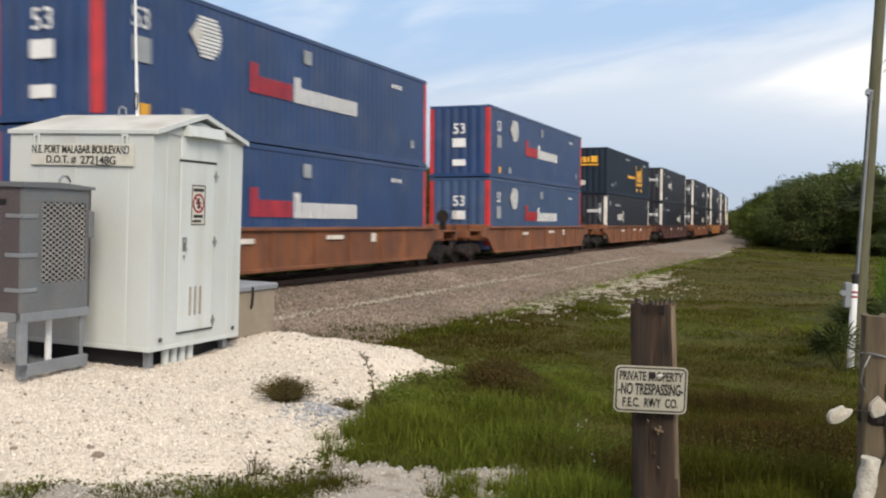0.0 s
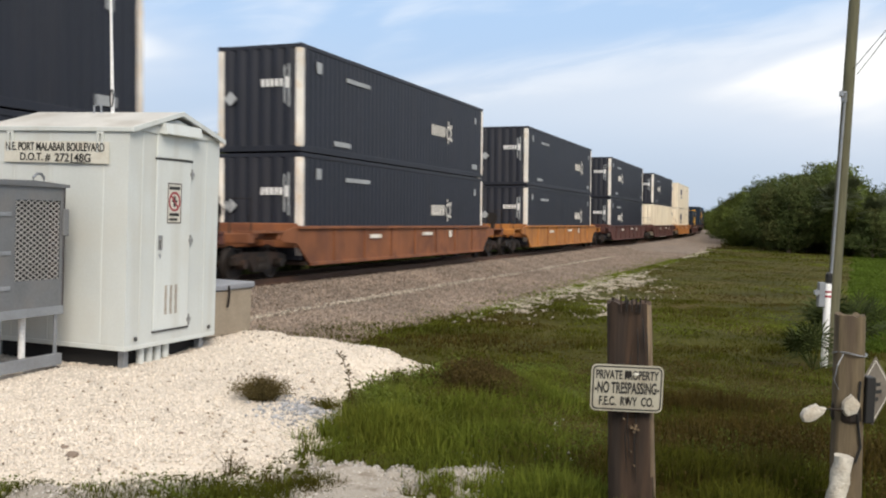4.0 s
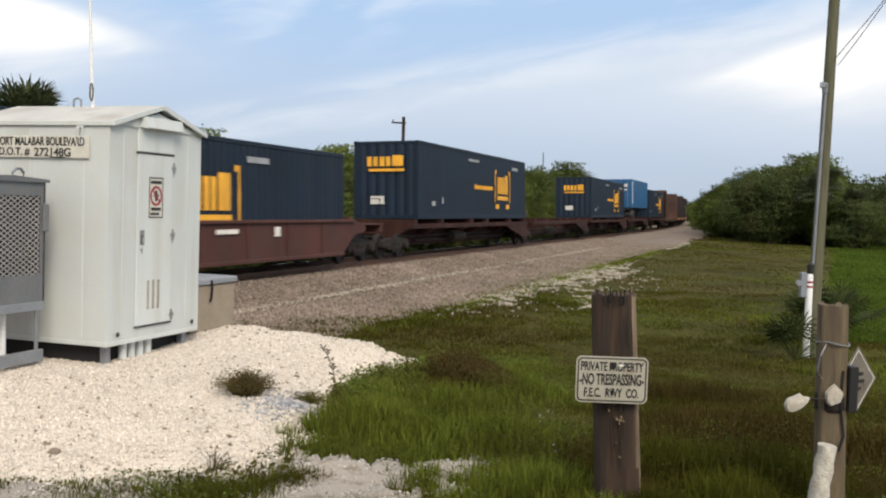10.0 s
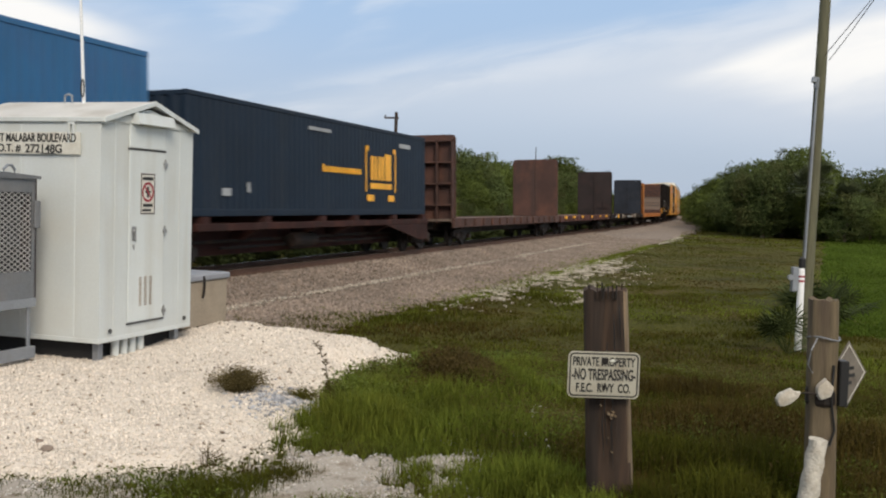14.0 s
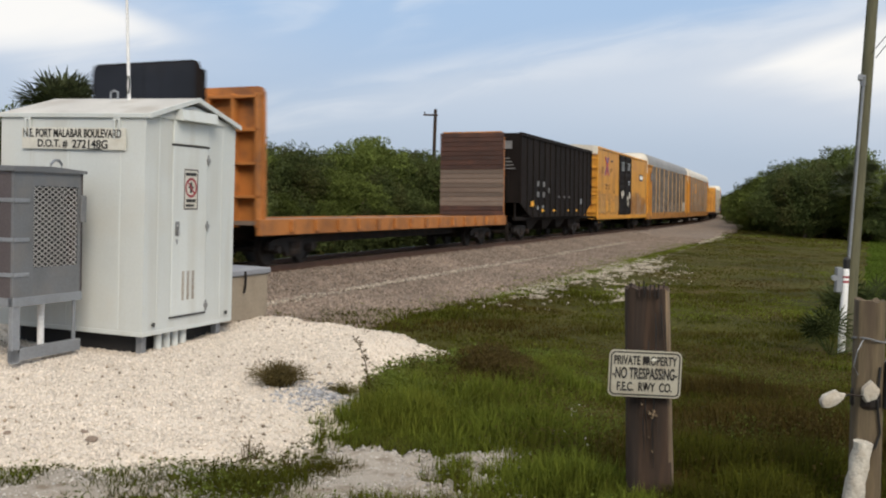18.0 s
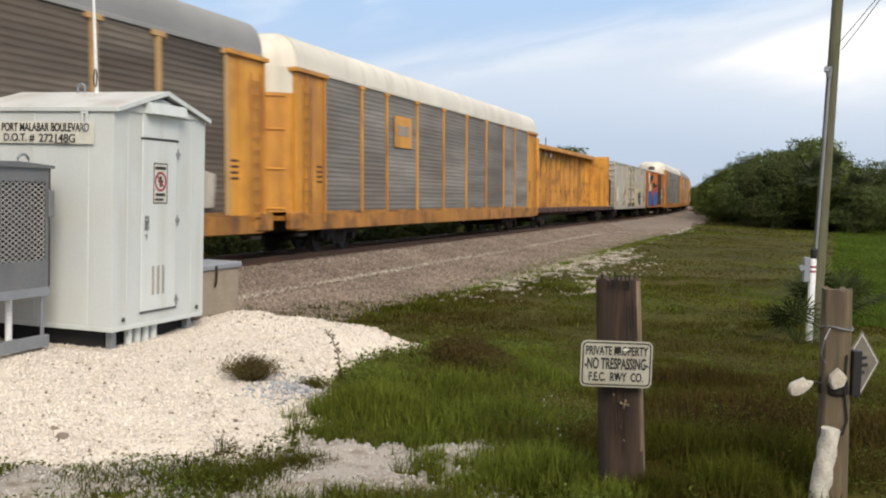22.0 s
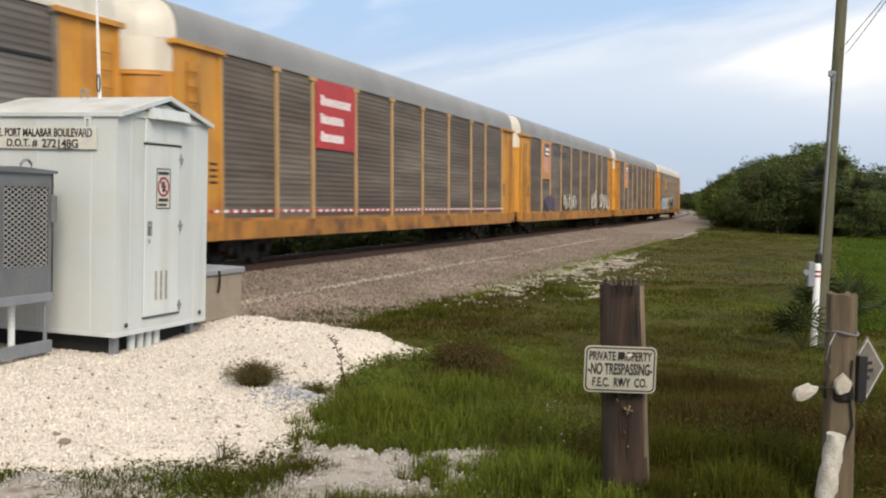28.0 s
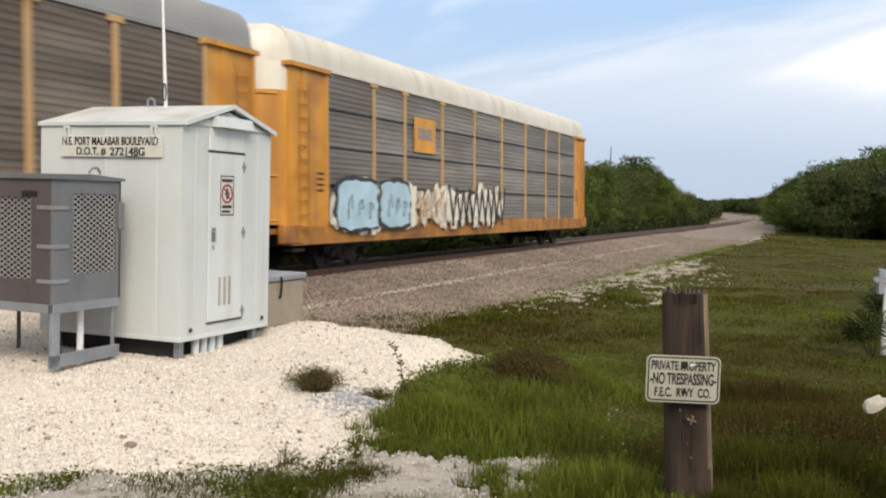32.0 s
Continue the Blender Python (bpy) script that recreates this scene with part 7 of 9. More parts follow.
    part("placard_mark", Shape().box(0.0375, 0.0395, cy - 0.02, cy + 0.02, cz - 0.06, cz + 0.06).box(0.0375, 0.0395, cy - 0.05, cy + 0.05, cz - 0.008, cz + 0.014).box(0.0375, 0.0395, cy - 0.10, cy + 0.10, 1.692, 1.728).box(0.0375, 0.0395, cy - 0.09, cy + 0.09, 1.395, 1.43).box(0.0375, 0.0395, cy - 0.10, cy + 0.06, 1.345, 1.372), SIGNK, placard)
    # crossing sign under two brackets
    sign = part("location_sign", Shape().box(-1.63, -0.235, -0.030, -0.020, 1.93, 2.165, 0.003), SIGNW, h, "long white sign with black lettering")
    m = lambda x, z: pose(x, -0.033, z, 90, 0, 0)
    lettering("sign_lettering", "N.E. PORT MALABAR BOULEVARD", 0.092, 1.315, SIGNK, sign, m(-0.948, 2.105), 0.018)
    lettering("sign_lettering", "D.O.T. #", 0.092, 0.41, SIGNK, sign, m(-1.20, 1.99), 0.018)
    lettering("sign_lettering", "272148G", 0.092, 0.47, SIGNK, sign, m(-0.70, 1.99), 0.018)
    part("underline", Shape().box(-0.735, -0.535, -0.036, -0.031, 1.933, 1.943), SIGNK, sign)
    for x in (-1.60, -0.40):
        part("bracket", Shape().box(x, x + 0.03, -0.035, 0.0, 2.05, 2.26, 0.004).box(x + 0.06, x + 0.09, -0.035, 0.0, 2.05, 2.26, 0.004).box(x, x + 0.09, -0.03, -0.01, 2.25, 2.275), HUTP, h)
    # small drain holes, legs, lifting rings
    for x, y in ((0.016, 0.16), (0.016, d - 0.16)):
        part("drain_hole", Shape().lathe([(0.025, 0.0), (0.025, 0.012)], 10, "x", (x, y, 0.07)), HUTGAP, h)
    for x, y in ((-0.12, 0.14), (-0.12, d - 0.16), (-w + 0.15, 0.14), (-w + 0.15, d - 0.16)):
        part("leg", Shape().box(x - 0.04, x + 0.04, y - 0.04, y + 0.04, -0.40, -0.04, 0.006), STEELL, h)
    # added near-black bars that stand in for the shade under the hut
    part("skid_beam", Shape().box(-w + 0.05, -0.2, 0.14, 0.22, -0.30, -0.04, 0.005).box(-0.28, -0.2, 0.22, d - 0.1, -0.30, -0.04, 0.005), SHADEBLACK, h, "near-black bars added as shade under the floor")
    for k in range(4):
        part("conduit", Shape().lathe([(0.045, -0.40), (0.045, 0.0)], 10, "z", (-0.11, 0.42 + k * 0.15, 0)), HUTP, h, smooth=True)
    part("roof_ring", Shape().tube([(-1.0, d / 2 - 0.2, ridge), (-1.0, d / 2 - 0.2, ridge + 0.08), (-0.95, d / 2 - 0.2, ridge + 0.1), (-0.9, d / 2 - 0.2, ridge + 0.08), (-0.9, d / 2 - 0.2, ridge)], 0.014, 6), STEELL, h)
    mast = part("antenna_mast", Shape().tube([(-0.85, 0.80, 2.5), (-0.90, 0.80, 3.5), (-0.99, 0.80, 5.4)], [0.022, 0.016, 0.012], 8), PVC, h, "thin white antenna mast", smooth=True)
    part("cable_loop", Shape().tube([(-0.84 + 0.022 * math.cos(a), 0.76, 2.72 + 0.10 * math.sin(a)) for a in [2 * math.pi * q / 14 for q in range(15)]], 0.008, 5), WIREM, mast)
    return h


def expanded_metal(y0, y1, z0, z1, x, cw=0.086, ch=0.052, t=0.015):
    """A diamond mesh of flat strands in the plane of x."""
    s = Shape()
    ny, nz = round((y1 - y0) / cw), round((z1 - z0) / ch)
    a, b = (y1 - y0) / ny, (z1 - z0) / nz
    for i in range(2 * ny):
        for j in range(2 * nz):
            ya, yb = y0 + i * a / 2, y0 + (i + 1) * a / 2
            za, zb = z0 + j * b / 2, z0 + (j + 1) * b / 2
            if (i + j) % 2:
                za, zb = zb, za
            s.add([(x, ya, za - t / 2), (x, yb, zb - t / 2), (x, yb, zb + t / 2), (x, ya, za + t / 2)], [(0, 1, 2, 3)])
    return s


def generator_cage():
    """Grey steel equipment case with diamond-mesh vents, on a stand."""
    at = beside_pose(-4.42, 9.30, 0.10)
    c = thing("ventilated_case", "grey steel ventilated case with diamond mesh on a stand", "equipment case", at)
    L, W, z0, z1 = 1.35, 0.95, 0.64, 1.86
    t = 0.03
    # panels round the two vents
    y0, y1, v0, v1 = 0.26, 0.88, z0 + 0.28, z1 - 0.14
    for box in ((-t, 0, 0, y0, z0, z1), (-t, 0, y1, W, z0, z1), (-t, 0, y0, y1, z0, v0), (-t, 0, y0, y1, v1, z1)):
        part("side_panel", Shape().box(*box), STEELG, c)
    a0, a1 = -L + 0.2, -0.28
    for box in ((-L, a0, 0, t, z0, z1), (a1, -t, 0, t, z0, z1), (a0, a1, 0, t, z0, v0 - 0.05), (a0, a1, 0, t, v1 - 0.05, z1)):
        part("front_panel", Shape().box(*box), STEELD, c, "brown-grey front panel")
    part("back_panel", Shape().box(-L, 0, W - t, W, z0, z1).box(-L, -L + t, t, W - t, z0, z1).box(-L + t, -t, t, W - t, z0, z0 + 0.03), STEELD, c)
    # near-black filler behind the mesh, giving the case's inner shade as a solid
    part("inner_box", Shape().box(-L + 0.12, -0.12, 0.12, W - 0.1, z0 + 0.1, z1 - 0.1), SHADEBLACK, c)
    part("mesh", expanded_metal(y0, y1, v0, v1, -0.012), MESHSTEEL, c, "diamond expanded metal")
    m2 = expanded_metal(-a1, -a0, v0 - 0.05, v1 - 0.05, 0.0)
    m2.v = [(-y, 0.014, z) for x, y, z in m2.v]
    part("mesh", m2, MESHSTEEL, c, "diamond expanded metal")
    lid = Shape().prism([(-0.03, z1), (W + 0.03, z1 - 0.0), (W + 0.03, z1 + 0.03), (W / 2, z1 + 0.06), (-0.03, z1 + 0.05)], -L - 0.03, 0.03, "x")
    part("lid", lid, STEELG, c)
    part("lifting_eye", Shape().tube([(-0.06, 0.55, z1 + 0.03), (-0.06, 0.55, z1 + 0.09), (-0.06, 0.60, z1 + 0.13), (-0.06, 0.66, z1 + 0.13), (-0.06, 0.70, z1 + 0.09), (-0.06, 0.70, z1 + 0.03)], 0.014, 8), STEELL, c)
    for z in (z1 - 0.28, z1 - 0.66, z0 + 0.22):
        part("hinge_strap", Shape().box(0.0, 0.012, 0.0, 0.2, z - 0.02, z + 0.02, 0.003).box(-0.2, 0.0, -0.012, 0.0, z - 0.02, z + 0.02, 0.003), STEELL, c)
    part("latch", Shape().box(0.0, 0.03, W - 0.05, W + 0.03, z1 - 0.5, z1 - 0.22, 0.008), STEELG, c)
    part("name_plate", Shape().box(-L + 0.95, -L + 1.15, -0.004, 0.0, z1 - 0.18, z1 - 0.12), BLACKM, c)
    # stand
    for x, y, b in ((-0.05, 0.0, 0.10), (-0.05, W - 0.09, 0.045), (-L, 0.0, 0.1), (-L, W - 0.09, 0.045), (-0.75, W - 0.2, 0.09)):
        part("leg", Shape().box(x, x + b * 0.5, y, y + b, 0.0, z0, 0.004) if x > -0.5 else Shape().box(x, x + b * 0.5, y, y + b, -0.1, z0, 0.004), STEELL if x > -0.5 else STEELD, c)
    part("stand_rail", Shape().box(-0.06, 0.01, 0.0, W, z0 - 0.09, z0, 0.004).box(-L, 0.0, 0.0, 0.06, z0 - 0.09, z0, 0.004).box(-L, 0, W - 0.06, W, z0 - 0.09, z0, 0.004), STEELL, c)
    part("foot_rail", Shape().box(-0.06, 0.0, 0.0, W, 0.02, 0.14, 0.004), STEELL, c)
    part("conduit", Shape().tube([(-0.2, W * 0.62, -0.1), (-0.2, W * 0.62, z0)], 0.035, 10), PVC, c, smooth=True)
    return c


def battery_box():
    at = beside_pose(-3.12, 12.22, 0.17)
    b = thing("battery_box", "tan concrete battery box with a grey lid", "box", at)
    part("body", Shape().box(-0.95, 0, 0, 1.05, 0, 0.58, 0.015), CONCBOX, b)
    part("lid", Shape().box(-0.98, 0.03, -0.03, 1.08, 0.58, 0.66, 0.015), LIDGREY, b)
    part("strap", Shape().tube([(0.035, 0.42, 0.64), (0.045, 0.42, 0.55), (0.03, 0.43, 0.42), (0.02, 0.42, 0.36)], 0.018, 6), GRIME, b)
    return b


# worn: a second, paler material for the faces turned to one side
def ragged_post(name, r0, r1, h, material, seed, lean=(0, 0), worn=None):
    rnd = random.Random(seed)
    s = Shape()
    n, k = 40, 12
    rim = [1 + rnd.uniform(-0.05, 0.05) for _ in range(n)]
    verts, faces = [], []
    for j in range(k):
        f = j / (k - 1)
        r = r0 + (r1 - r0) * f
        for i in range(n):
            a = 2 * math.pi * i / n
            q = r * (0.93 + (rim[i] - 1) * 0.4) * (1 + rnd.uniform(-0.008, 0.008)) / (math.cos(a) ** 6 + math.sin(a) ** 6) ** (1 / 6)
            z = h * f - 0.3 * (1 - f) + (rnd.uniform(-0.012, 0.012) if j == k - 1 else 0)
            verts.append((q * math.cos(a) + lean[0] * h * f, q * math.sin(a) + lean[1] * h * f, z))
    for j in range(k - 1):
        for i in range(n):
            i2 = (i + 1) % n
            faces.append((j * n + i, j * n + i2, (j + 1) * n + i2, (j + 1) * n + i))
    verts.append((lean[0] * h, lean[1] * h, h - 0.03))
    faces += [((k - 1) * n + i, (k - 1) * n + (i + 1) % n, k * n) for i in range(n)]
    s.add(verts, faces)
    me = s.mesh(name, material, True)
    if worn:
        # faces turned to one side take the second material
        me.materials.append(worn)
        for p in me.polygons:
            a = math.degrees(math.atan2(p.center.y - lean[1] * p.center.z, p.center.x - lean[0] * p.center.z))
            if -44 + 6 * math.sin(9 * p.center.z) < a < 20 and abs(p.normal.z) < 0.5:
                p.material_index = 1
    return me


def rounded(w, h, r, n=5):
    pts = []
    for cx, cy, a0 in ((w / 2 - r, h / 2 - r, 0), (-w / 2 + r, h / 2 - r, 90), (-w / 2 + r, -h / 2 + r, 180), (w / 2 - r, -h / 2 + r, 270)):
        pts += [(cx + r * math.cos(radians(a0 + 90 * i / n)), cy + r * math.sin(radians(a0 + 90 * i / n))) for i in range(n + 1)]
    return pts


def sign_post():
    gz = -0.12
    p = thing("sign_post", "thick weathered creosoted timber post", "post", pose(1.214, 6.43, gz))
    part("post", ragged_post("post", 0.160, 0.148, 1.43, POSTW, 4, (-0.072, 0.02), PALEWOOD), POSTW, p, at=pose(0, 0, 0, 0, 0, -15))
    rnd = random.Random(6)
    for i in range(11):
        a = rnd.uniform(0, 6.28)
        x, y = 0.12 * math.cos(a) - 0.09, 0.12 * math.sin(a)
        part("nail", Shape().tube([(x, y, 1.38), (x + rnd.uniform(-0.01, 0.01), y, 1.455 + rnd.uniform(0, 0.02))], 0.005, 5), GRIME, p)
    for dx, dz, r in ((-0.078, 0.645, 0.010), (-0.052, 0.66, 0.009), (-0.062, 0.618, 0.008), (-0.035, 0.632, 0.007), (-0.056, 0.64, 0.012), (-0.13, 0.70, 0.006), (-0.075, 0.49, 0.005), (-0.05, 0.40, 0.005)):
        part("pale_scar", Shape().prism([(dx + r * rnd.uniform(0.7, 1.2) * math.cos(q * 0.9), dz + r * rnd.uniform(0.7, 1.2) * math.sin(q * 0.9)) for q in range(7)], -0.1555, -0.12, "y"), PALEWOOD, p, "pale scar in the wood")
    for k in range(9):
        x0, z1 = rnd.uniform(-0.19, 0.0), rnd.uniform(0.55, 1.36)
        part("crack", Shape().tube([(x0 + 0.02, -0.151, z1 - rnd.uniform(0.15, 0.4)), (x0 + rnd.uniform(-0.006, 0.01), -0.152, z1 - 0.1), (x0, -0.149, z1)], [0.002, 0.005, 0.002], 4), BLACKM, p)
    sign = tagged(new("warning_sign"), "white rounded warning sign with black lettering", "sign")
    sign.matrix_basis = pose(1.085, 6.235, 0.785, 90, 0.3, 0)
    w, h = 0.455, 0.295
    part("plate", Shape().prism(rounded(w, h, 0.035), -0.003, 0.003, "z"), SIGNO, sign)
    for x in (-0.11, 0.11):
        part("bolt", Shape().tube([(x, 0, -0.06), (x, 0, 0.010)], 0.006, 6), CHROMEISH, sign)
    outer, inner = rounded(w - 0.018, h - 0.018, 0.03), rounded(w - 0.036, h - 0.036, 0.024)
    k = len(outer)
    part("border", Shape().add([(x, y, 0.0045) for x, y in outer + inner], [(i, (i + 1) % k, k + (i + 1) % k, k + i) for i in range(k)]), SIGNK, sign)
    lettering("sign_lettering", "PRIVATE PROPERTY", 0.059, 0.395, SIGNK, sign, pose(0, 0.085, 0.005), 0.022)
    lettering("sign_lettering", "-NO TRESPASSING-", 0.074, 0.405, SIGNK, sign, pose(0, 0.003, 0.005), 0.022)
    lettering("sign_lettering", "F.E.C.  RWY  CO.", 0.058, 0.345, SIGNK, sign, pose(0, -0.082, 0.005), 0.022)
    part("scuff", Shape().prism([(-0.012, 0.07), (-0.018, 0.10), (0.0, 0.112), (0.022, 0.105), (0.026, 0.082), (0.01, 0.068)], 0.008, 0.012, "z"), GRIME, sign, "dark rust hole")
    part("scuff", Shape().prism([(0.002, -0.105), (-0.004, -0.08), (0.006, -0.05), (0.016, -0.06), (0.012, -0.09)], 0.008, 0.012, "z"), GRIME, sign)
    part("scuff", Shape().prism([(0.03, 0.09), (0.05, 0.105), (0.075, 0.098), (0.06, 0.085)], 0.008, 0.012, "z"), SIGNW, sign)
    return p


def gate_post():
    gz = -0.12
    p = thing("gate_post", "slim weathered post with wire and a chalky white splash", "post", pose(2.612, 6.52, gz))
    part("post", ragged_post("post", 0.10, 0.094, 1.40, POSTG, 9, (-0.028, 0.0)), POSTG, p, at=pose(0, 0, 0, 0, 0, -10))
    wire = Shape().tube([(-0.03 + 0.104 * math.cos(a), 0.104 * math.sin(a), 1.15 + 0.012 * math.sin(2 * a)) for a in [2 * math.pi * k / 20 for k in range(21)]], 0.006, 5)
    wire.tube([(-0.10, -0.08, 1.15), (-0.15, -0.12, 1.08), (-0.16, -0.1, 0.98), (-0.12, -0.08, 0.92)], 0.004, 5)
    part("wire", wire, STEELL, p, "loop of rusty wire")
    part("crack", Shape().tube([(0.01, -0.104, 0.98), (0.0, -0.108, 0.75), (0.03, -0.11, 0.55), (0.0, -0.112, 0.45)], 0.008, 5), BLACKM, p)
    rnd = random.Random(2)
    for nm, cx, cz, rx, rz, turn in (("white_patch", -0.297, 0.765, 0.088, 0.055, -24), ("white_patch", -0.052, 0.825, 0.056, 0.072, 20)):
        s = Shape()
        n = 12
        pts = [(rx * math.cos(2 * math.pi * i / n) * rnd.uniform(0.75, 1.1), rz * math.sin(2 * math.pi * i / n) * rnd.uniform(0.75, 1.1)) for i in range(n)]
        s.add([(x, 0, z) for x, z in pts] + [(x * 0.9, -0.035, z * 0.9) for x, z in pts] + [(0, -0.055, 0)], [(i, (i + 1) % n, n + (i + 1) % n, n + i) for i in range(n)] + [(n + i, n + (i + 1) % n, 2 * n) for i in range(n)] + [tuple(range(n))])
        part(nm, s, CHALK, p, "lump of chalky white wrap", True, pose(cx, -0.115, cz, 0, turn, 0))
    part("tie_band", Shape().lathe([(0.098, 0.70), (0.108, 0.72), (0.106, 0.80), (0.097, 0.82)], 14, "z", (-0.02, 0, 0)), GRIME, p, "dark band holding white wraps")
    stub = Shape().tube([(-0.170 + 0.0062 * q, -0.16, -0.1 + q * 0.05) for q in range(13)], [0.066 - 0.0005 * q for q in range(13)], 16)
    stub.v = [(a + 0.005 * math.sin(37 * c + 3 * a * 20) + rnd.uniform(-0.004, 0.004), b - 0.009 * math.sin(29 * c + a * 40), c + rnd.uniform(-0.006, 0.006)) for a, b, c in stub.v]
    part("hanging_wire", Shape().tube([(-0.03, -0.12, 0.78), (-0.18, -0.13, 0.80), (-0.27, -0.12, 0.78)], 0.006, 5), GRIME, p)
    part("white_stub", stub, CHALK, p, "flaking white-painted stub", True)
    part("dark_board", Shape().box(0.045, 0.105, -0.12, -0.02, 0.71, 1.01, 0.006), BLACKM, p, "black board nailed to the post")
    d = tagged(new("diamond_sign"), "tilted dull grey diamond sign with a pale border", "sign")
    d.matrix_basis = pose(2.838, 6.72, 0.752, 90, 0, 36)
    r = 0.232
    part("plate", Shape().prism([(0, -r), (r, 0), (0, r), (-r, 0)], -0.003, 0.003, "z"), DIAMONDF, d)
    ra, rb = r - 0.02, r - 0.032
    part("border", Shape().add([(0, -ra, 0.0045), (ra, 0, 0.0045), (0, ra, 0.0045), (-ra, 0, 0.0045), (0, -rb, 0.0045), (rb, 0, 0.0045), (0, rb, 0.0045), (-rb, 0, 0.0045)], [(i, (i + 1) % 4, 4 + (i + 1) % 4, 4 + i) for i in range(4)]), SIGNW, d)
    for x, z in ((0.07, 0.03), (0.085, -0.02), (0.05, -0.07)):
        part("lettering_bar", Shape().box(-x, x, z, z + 0.024, 0.004, 0.005), SIGNK, d, "dark bar of unreadable lettering")
    return p


def utility_pole():
    x, y = 6.40, 17.3
    gz = float(ground_z(x, y))
    p = thing("utility_pole", "slim grey-green wooden service pole with a white conduit", "utility pole", pose(x, y, gz))
    part("pole", Shape().tube([(0.12, 0.1, -0.4), (0.16, 0.1, 2.0), (0.28, 0.1, 8.5)], [0.115, 0.105, 0.085], 14), POLEW, p, smooth=True)
    part("conduit", Shape().tube([(-0.01, -0.03, -0.3), (0.025, -0.03, 1.2), (0.115, -0.03, 4.65)], 0.024, 10), STEELL, p, "grey service conduit", smooth=True)
    part("weather_head", Shape().tube([(0.10, -0.03, 4.6), (0.09, -0.05, 4.75), (0.03, -0.1, 4.74), (0.02, -0.11, 4.68)], [0.05, 0.055, 0.05, 0.04], 8), STEELL, p)
    part("white_sleeve", Shape().lathe([(0.06, 0.0), (0.06, 1.42), (0.045, 1.46)], 12, "z", (-0.03, -0.09, 0)), PVC, p, "white plastic sleeve", True)
    for z in (1.30, 1.22):
        part("red_mark", Shape().lathe([(0.062, z), (0.062, z + 0.035)], 12, "z", (-0.03, -0.09, 0)), SIGNR, p)
    part("black_cap", Shape().lathe([(0.055, 1.46), (0.06, 1.62), (0.03, 1.66)], 10, "z", (-0.02, -0.08, 0)), BLACKM, p)
    part("meter_box", Shape().box(-0.20, -0.09, -0.15, -0.03, 1.05, 1.48, 0.012).lathe([(0.05, -0.2), (0.05, -0.14)], 10, "y", (-0.24, 0.02, 1.30)), STEELL, p, "grey meter box")
    w = tagged(new("overhead_wire", None), "thin sagging black overhead wires", "wire")
    for k, (dx, dz) in enumerate(((0, 0), (0.25, -0.5))):
        a, b = Vector((x + 0.24, y + 0.05, gz + 5.15 - k * 0.06)), Vector((x - 0.3 + dx, y - 13.3, gz + 10.4 + dz))
        pts = [a.lerp(b, f) + Vector((0.10 * math.sin(9 * f + 2 * k) * (1 - f), 0, -0.25 * math.sin(6 * f + k) * (1 - f) * f * 4)) for f in [(q / 20) ** 1.5 for q in range(21)]]
        part("strand", Shape().tube(pts, 0.007, 5), WIREM, w)
    return p


def far_pole(s, off, h, arm=True):
    x, y, _ = beside(s, off)
    gz = float(ground_z(x, y))
    p = thing("utility_pole", "distant dark wooden utility pole with crossarm" if arm else "distant slender steel mast", "utility pole", pose(x, y, gz))
    part("pole", Shape().tube([(0, 0, -0.5), (0, 0, h)], [0.16, 0.12] if arm else [0.1, 0.05], 8), POSTW, p)
    if arm:
        part("crossarm", Shape().box(-0.9, 0.2, -0.06, 0.06, h - 0.5, h - 0.38, 0.01), POSTW, p)
        part("insulator", Shape().lathe([(0.04, h - 0.38), (0.05, h - 0.22)], 8, "z", (-0.8, 0, 0)), GRIME, p)


hut()
generator_cage()
battery_box()
sign_post()
gate_post()
utility_pole()
far_pole(44.5, -13.0, 9.0)
far_pole(98.0, -14.0, 9.6, False)


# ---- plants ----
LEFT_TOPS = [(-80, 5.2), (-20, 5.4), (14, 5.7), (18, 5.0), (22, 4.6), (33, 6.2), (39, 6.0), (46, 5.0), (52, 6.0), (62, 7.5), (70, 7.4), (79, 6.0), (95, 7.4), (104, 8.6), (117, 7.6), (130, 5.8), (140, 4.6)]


def leaf_cloud(blobs, count, size, rnd, droop=0.0):
    """Leaves scattered over lumps: small bent quads with an uneven outline. blobs: (centre, radii)."""
    rs = np.random.RandomState(rnd)
    w = np.array([b[1][0] * b[1][2] for b in blobs])
    pick = rs.choice(len(blobs), count, p=w / w.sum())
    cen = np.array([b[0] for b in blobs])[pick]
    rad = np.array([b[1] for b in blobs])[pick]
    d = rs.normal(size=(count, 3))
    d /= np.linalg.norm(d, axis=1)[:, None]
    lump = 1 + 0.22 * np.sin(d[:, 0] * 7 + pick) * np.cos(d[:, 1] * 6 + 2 * pick) + 0.16 * np.sin(d[:, 2] * 11 + pick)
    r = (rs.uniform(0.35, 1.0, count) ** 0.45) * lump
    c = cen + d * rad * r[:, None]
    nrm = d * 0.6 + rs.normal(size=(count, 3)) * 0.6 + np.array([0, 0, 0.35])
    nrm /= np.linalg.norm(nrm, axis=1)[:, None]
    t = np.cross(nrm, rs.normal(size=(count, 3)))
    t /= np.linalg.norm(t, axis=1)[:, None]
    b = np.cross(nrm, t)
    s = size * rs.uniform(0.6, 1.4, count)[:, None]
    v = np.stack([c - t * s, c + b * s * 0.42 - nrm * s * 0.12, c + t * s + nrm * s * -0.2, c - b * s * 0.42 - nrm * s * 0.12], 1)
    return v.reshape(-1, 3), np.arange(count * 4).reshape(-1, 4)


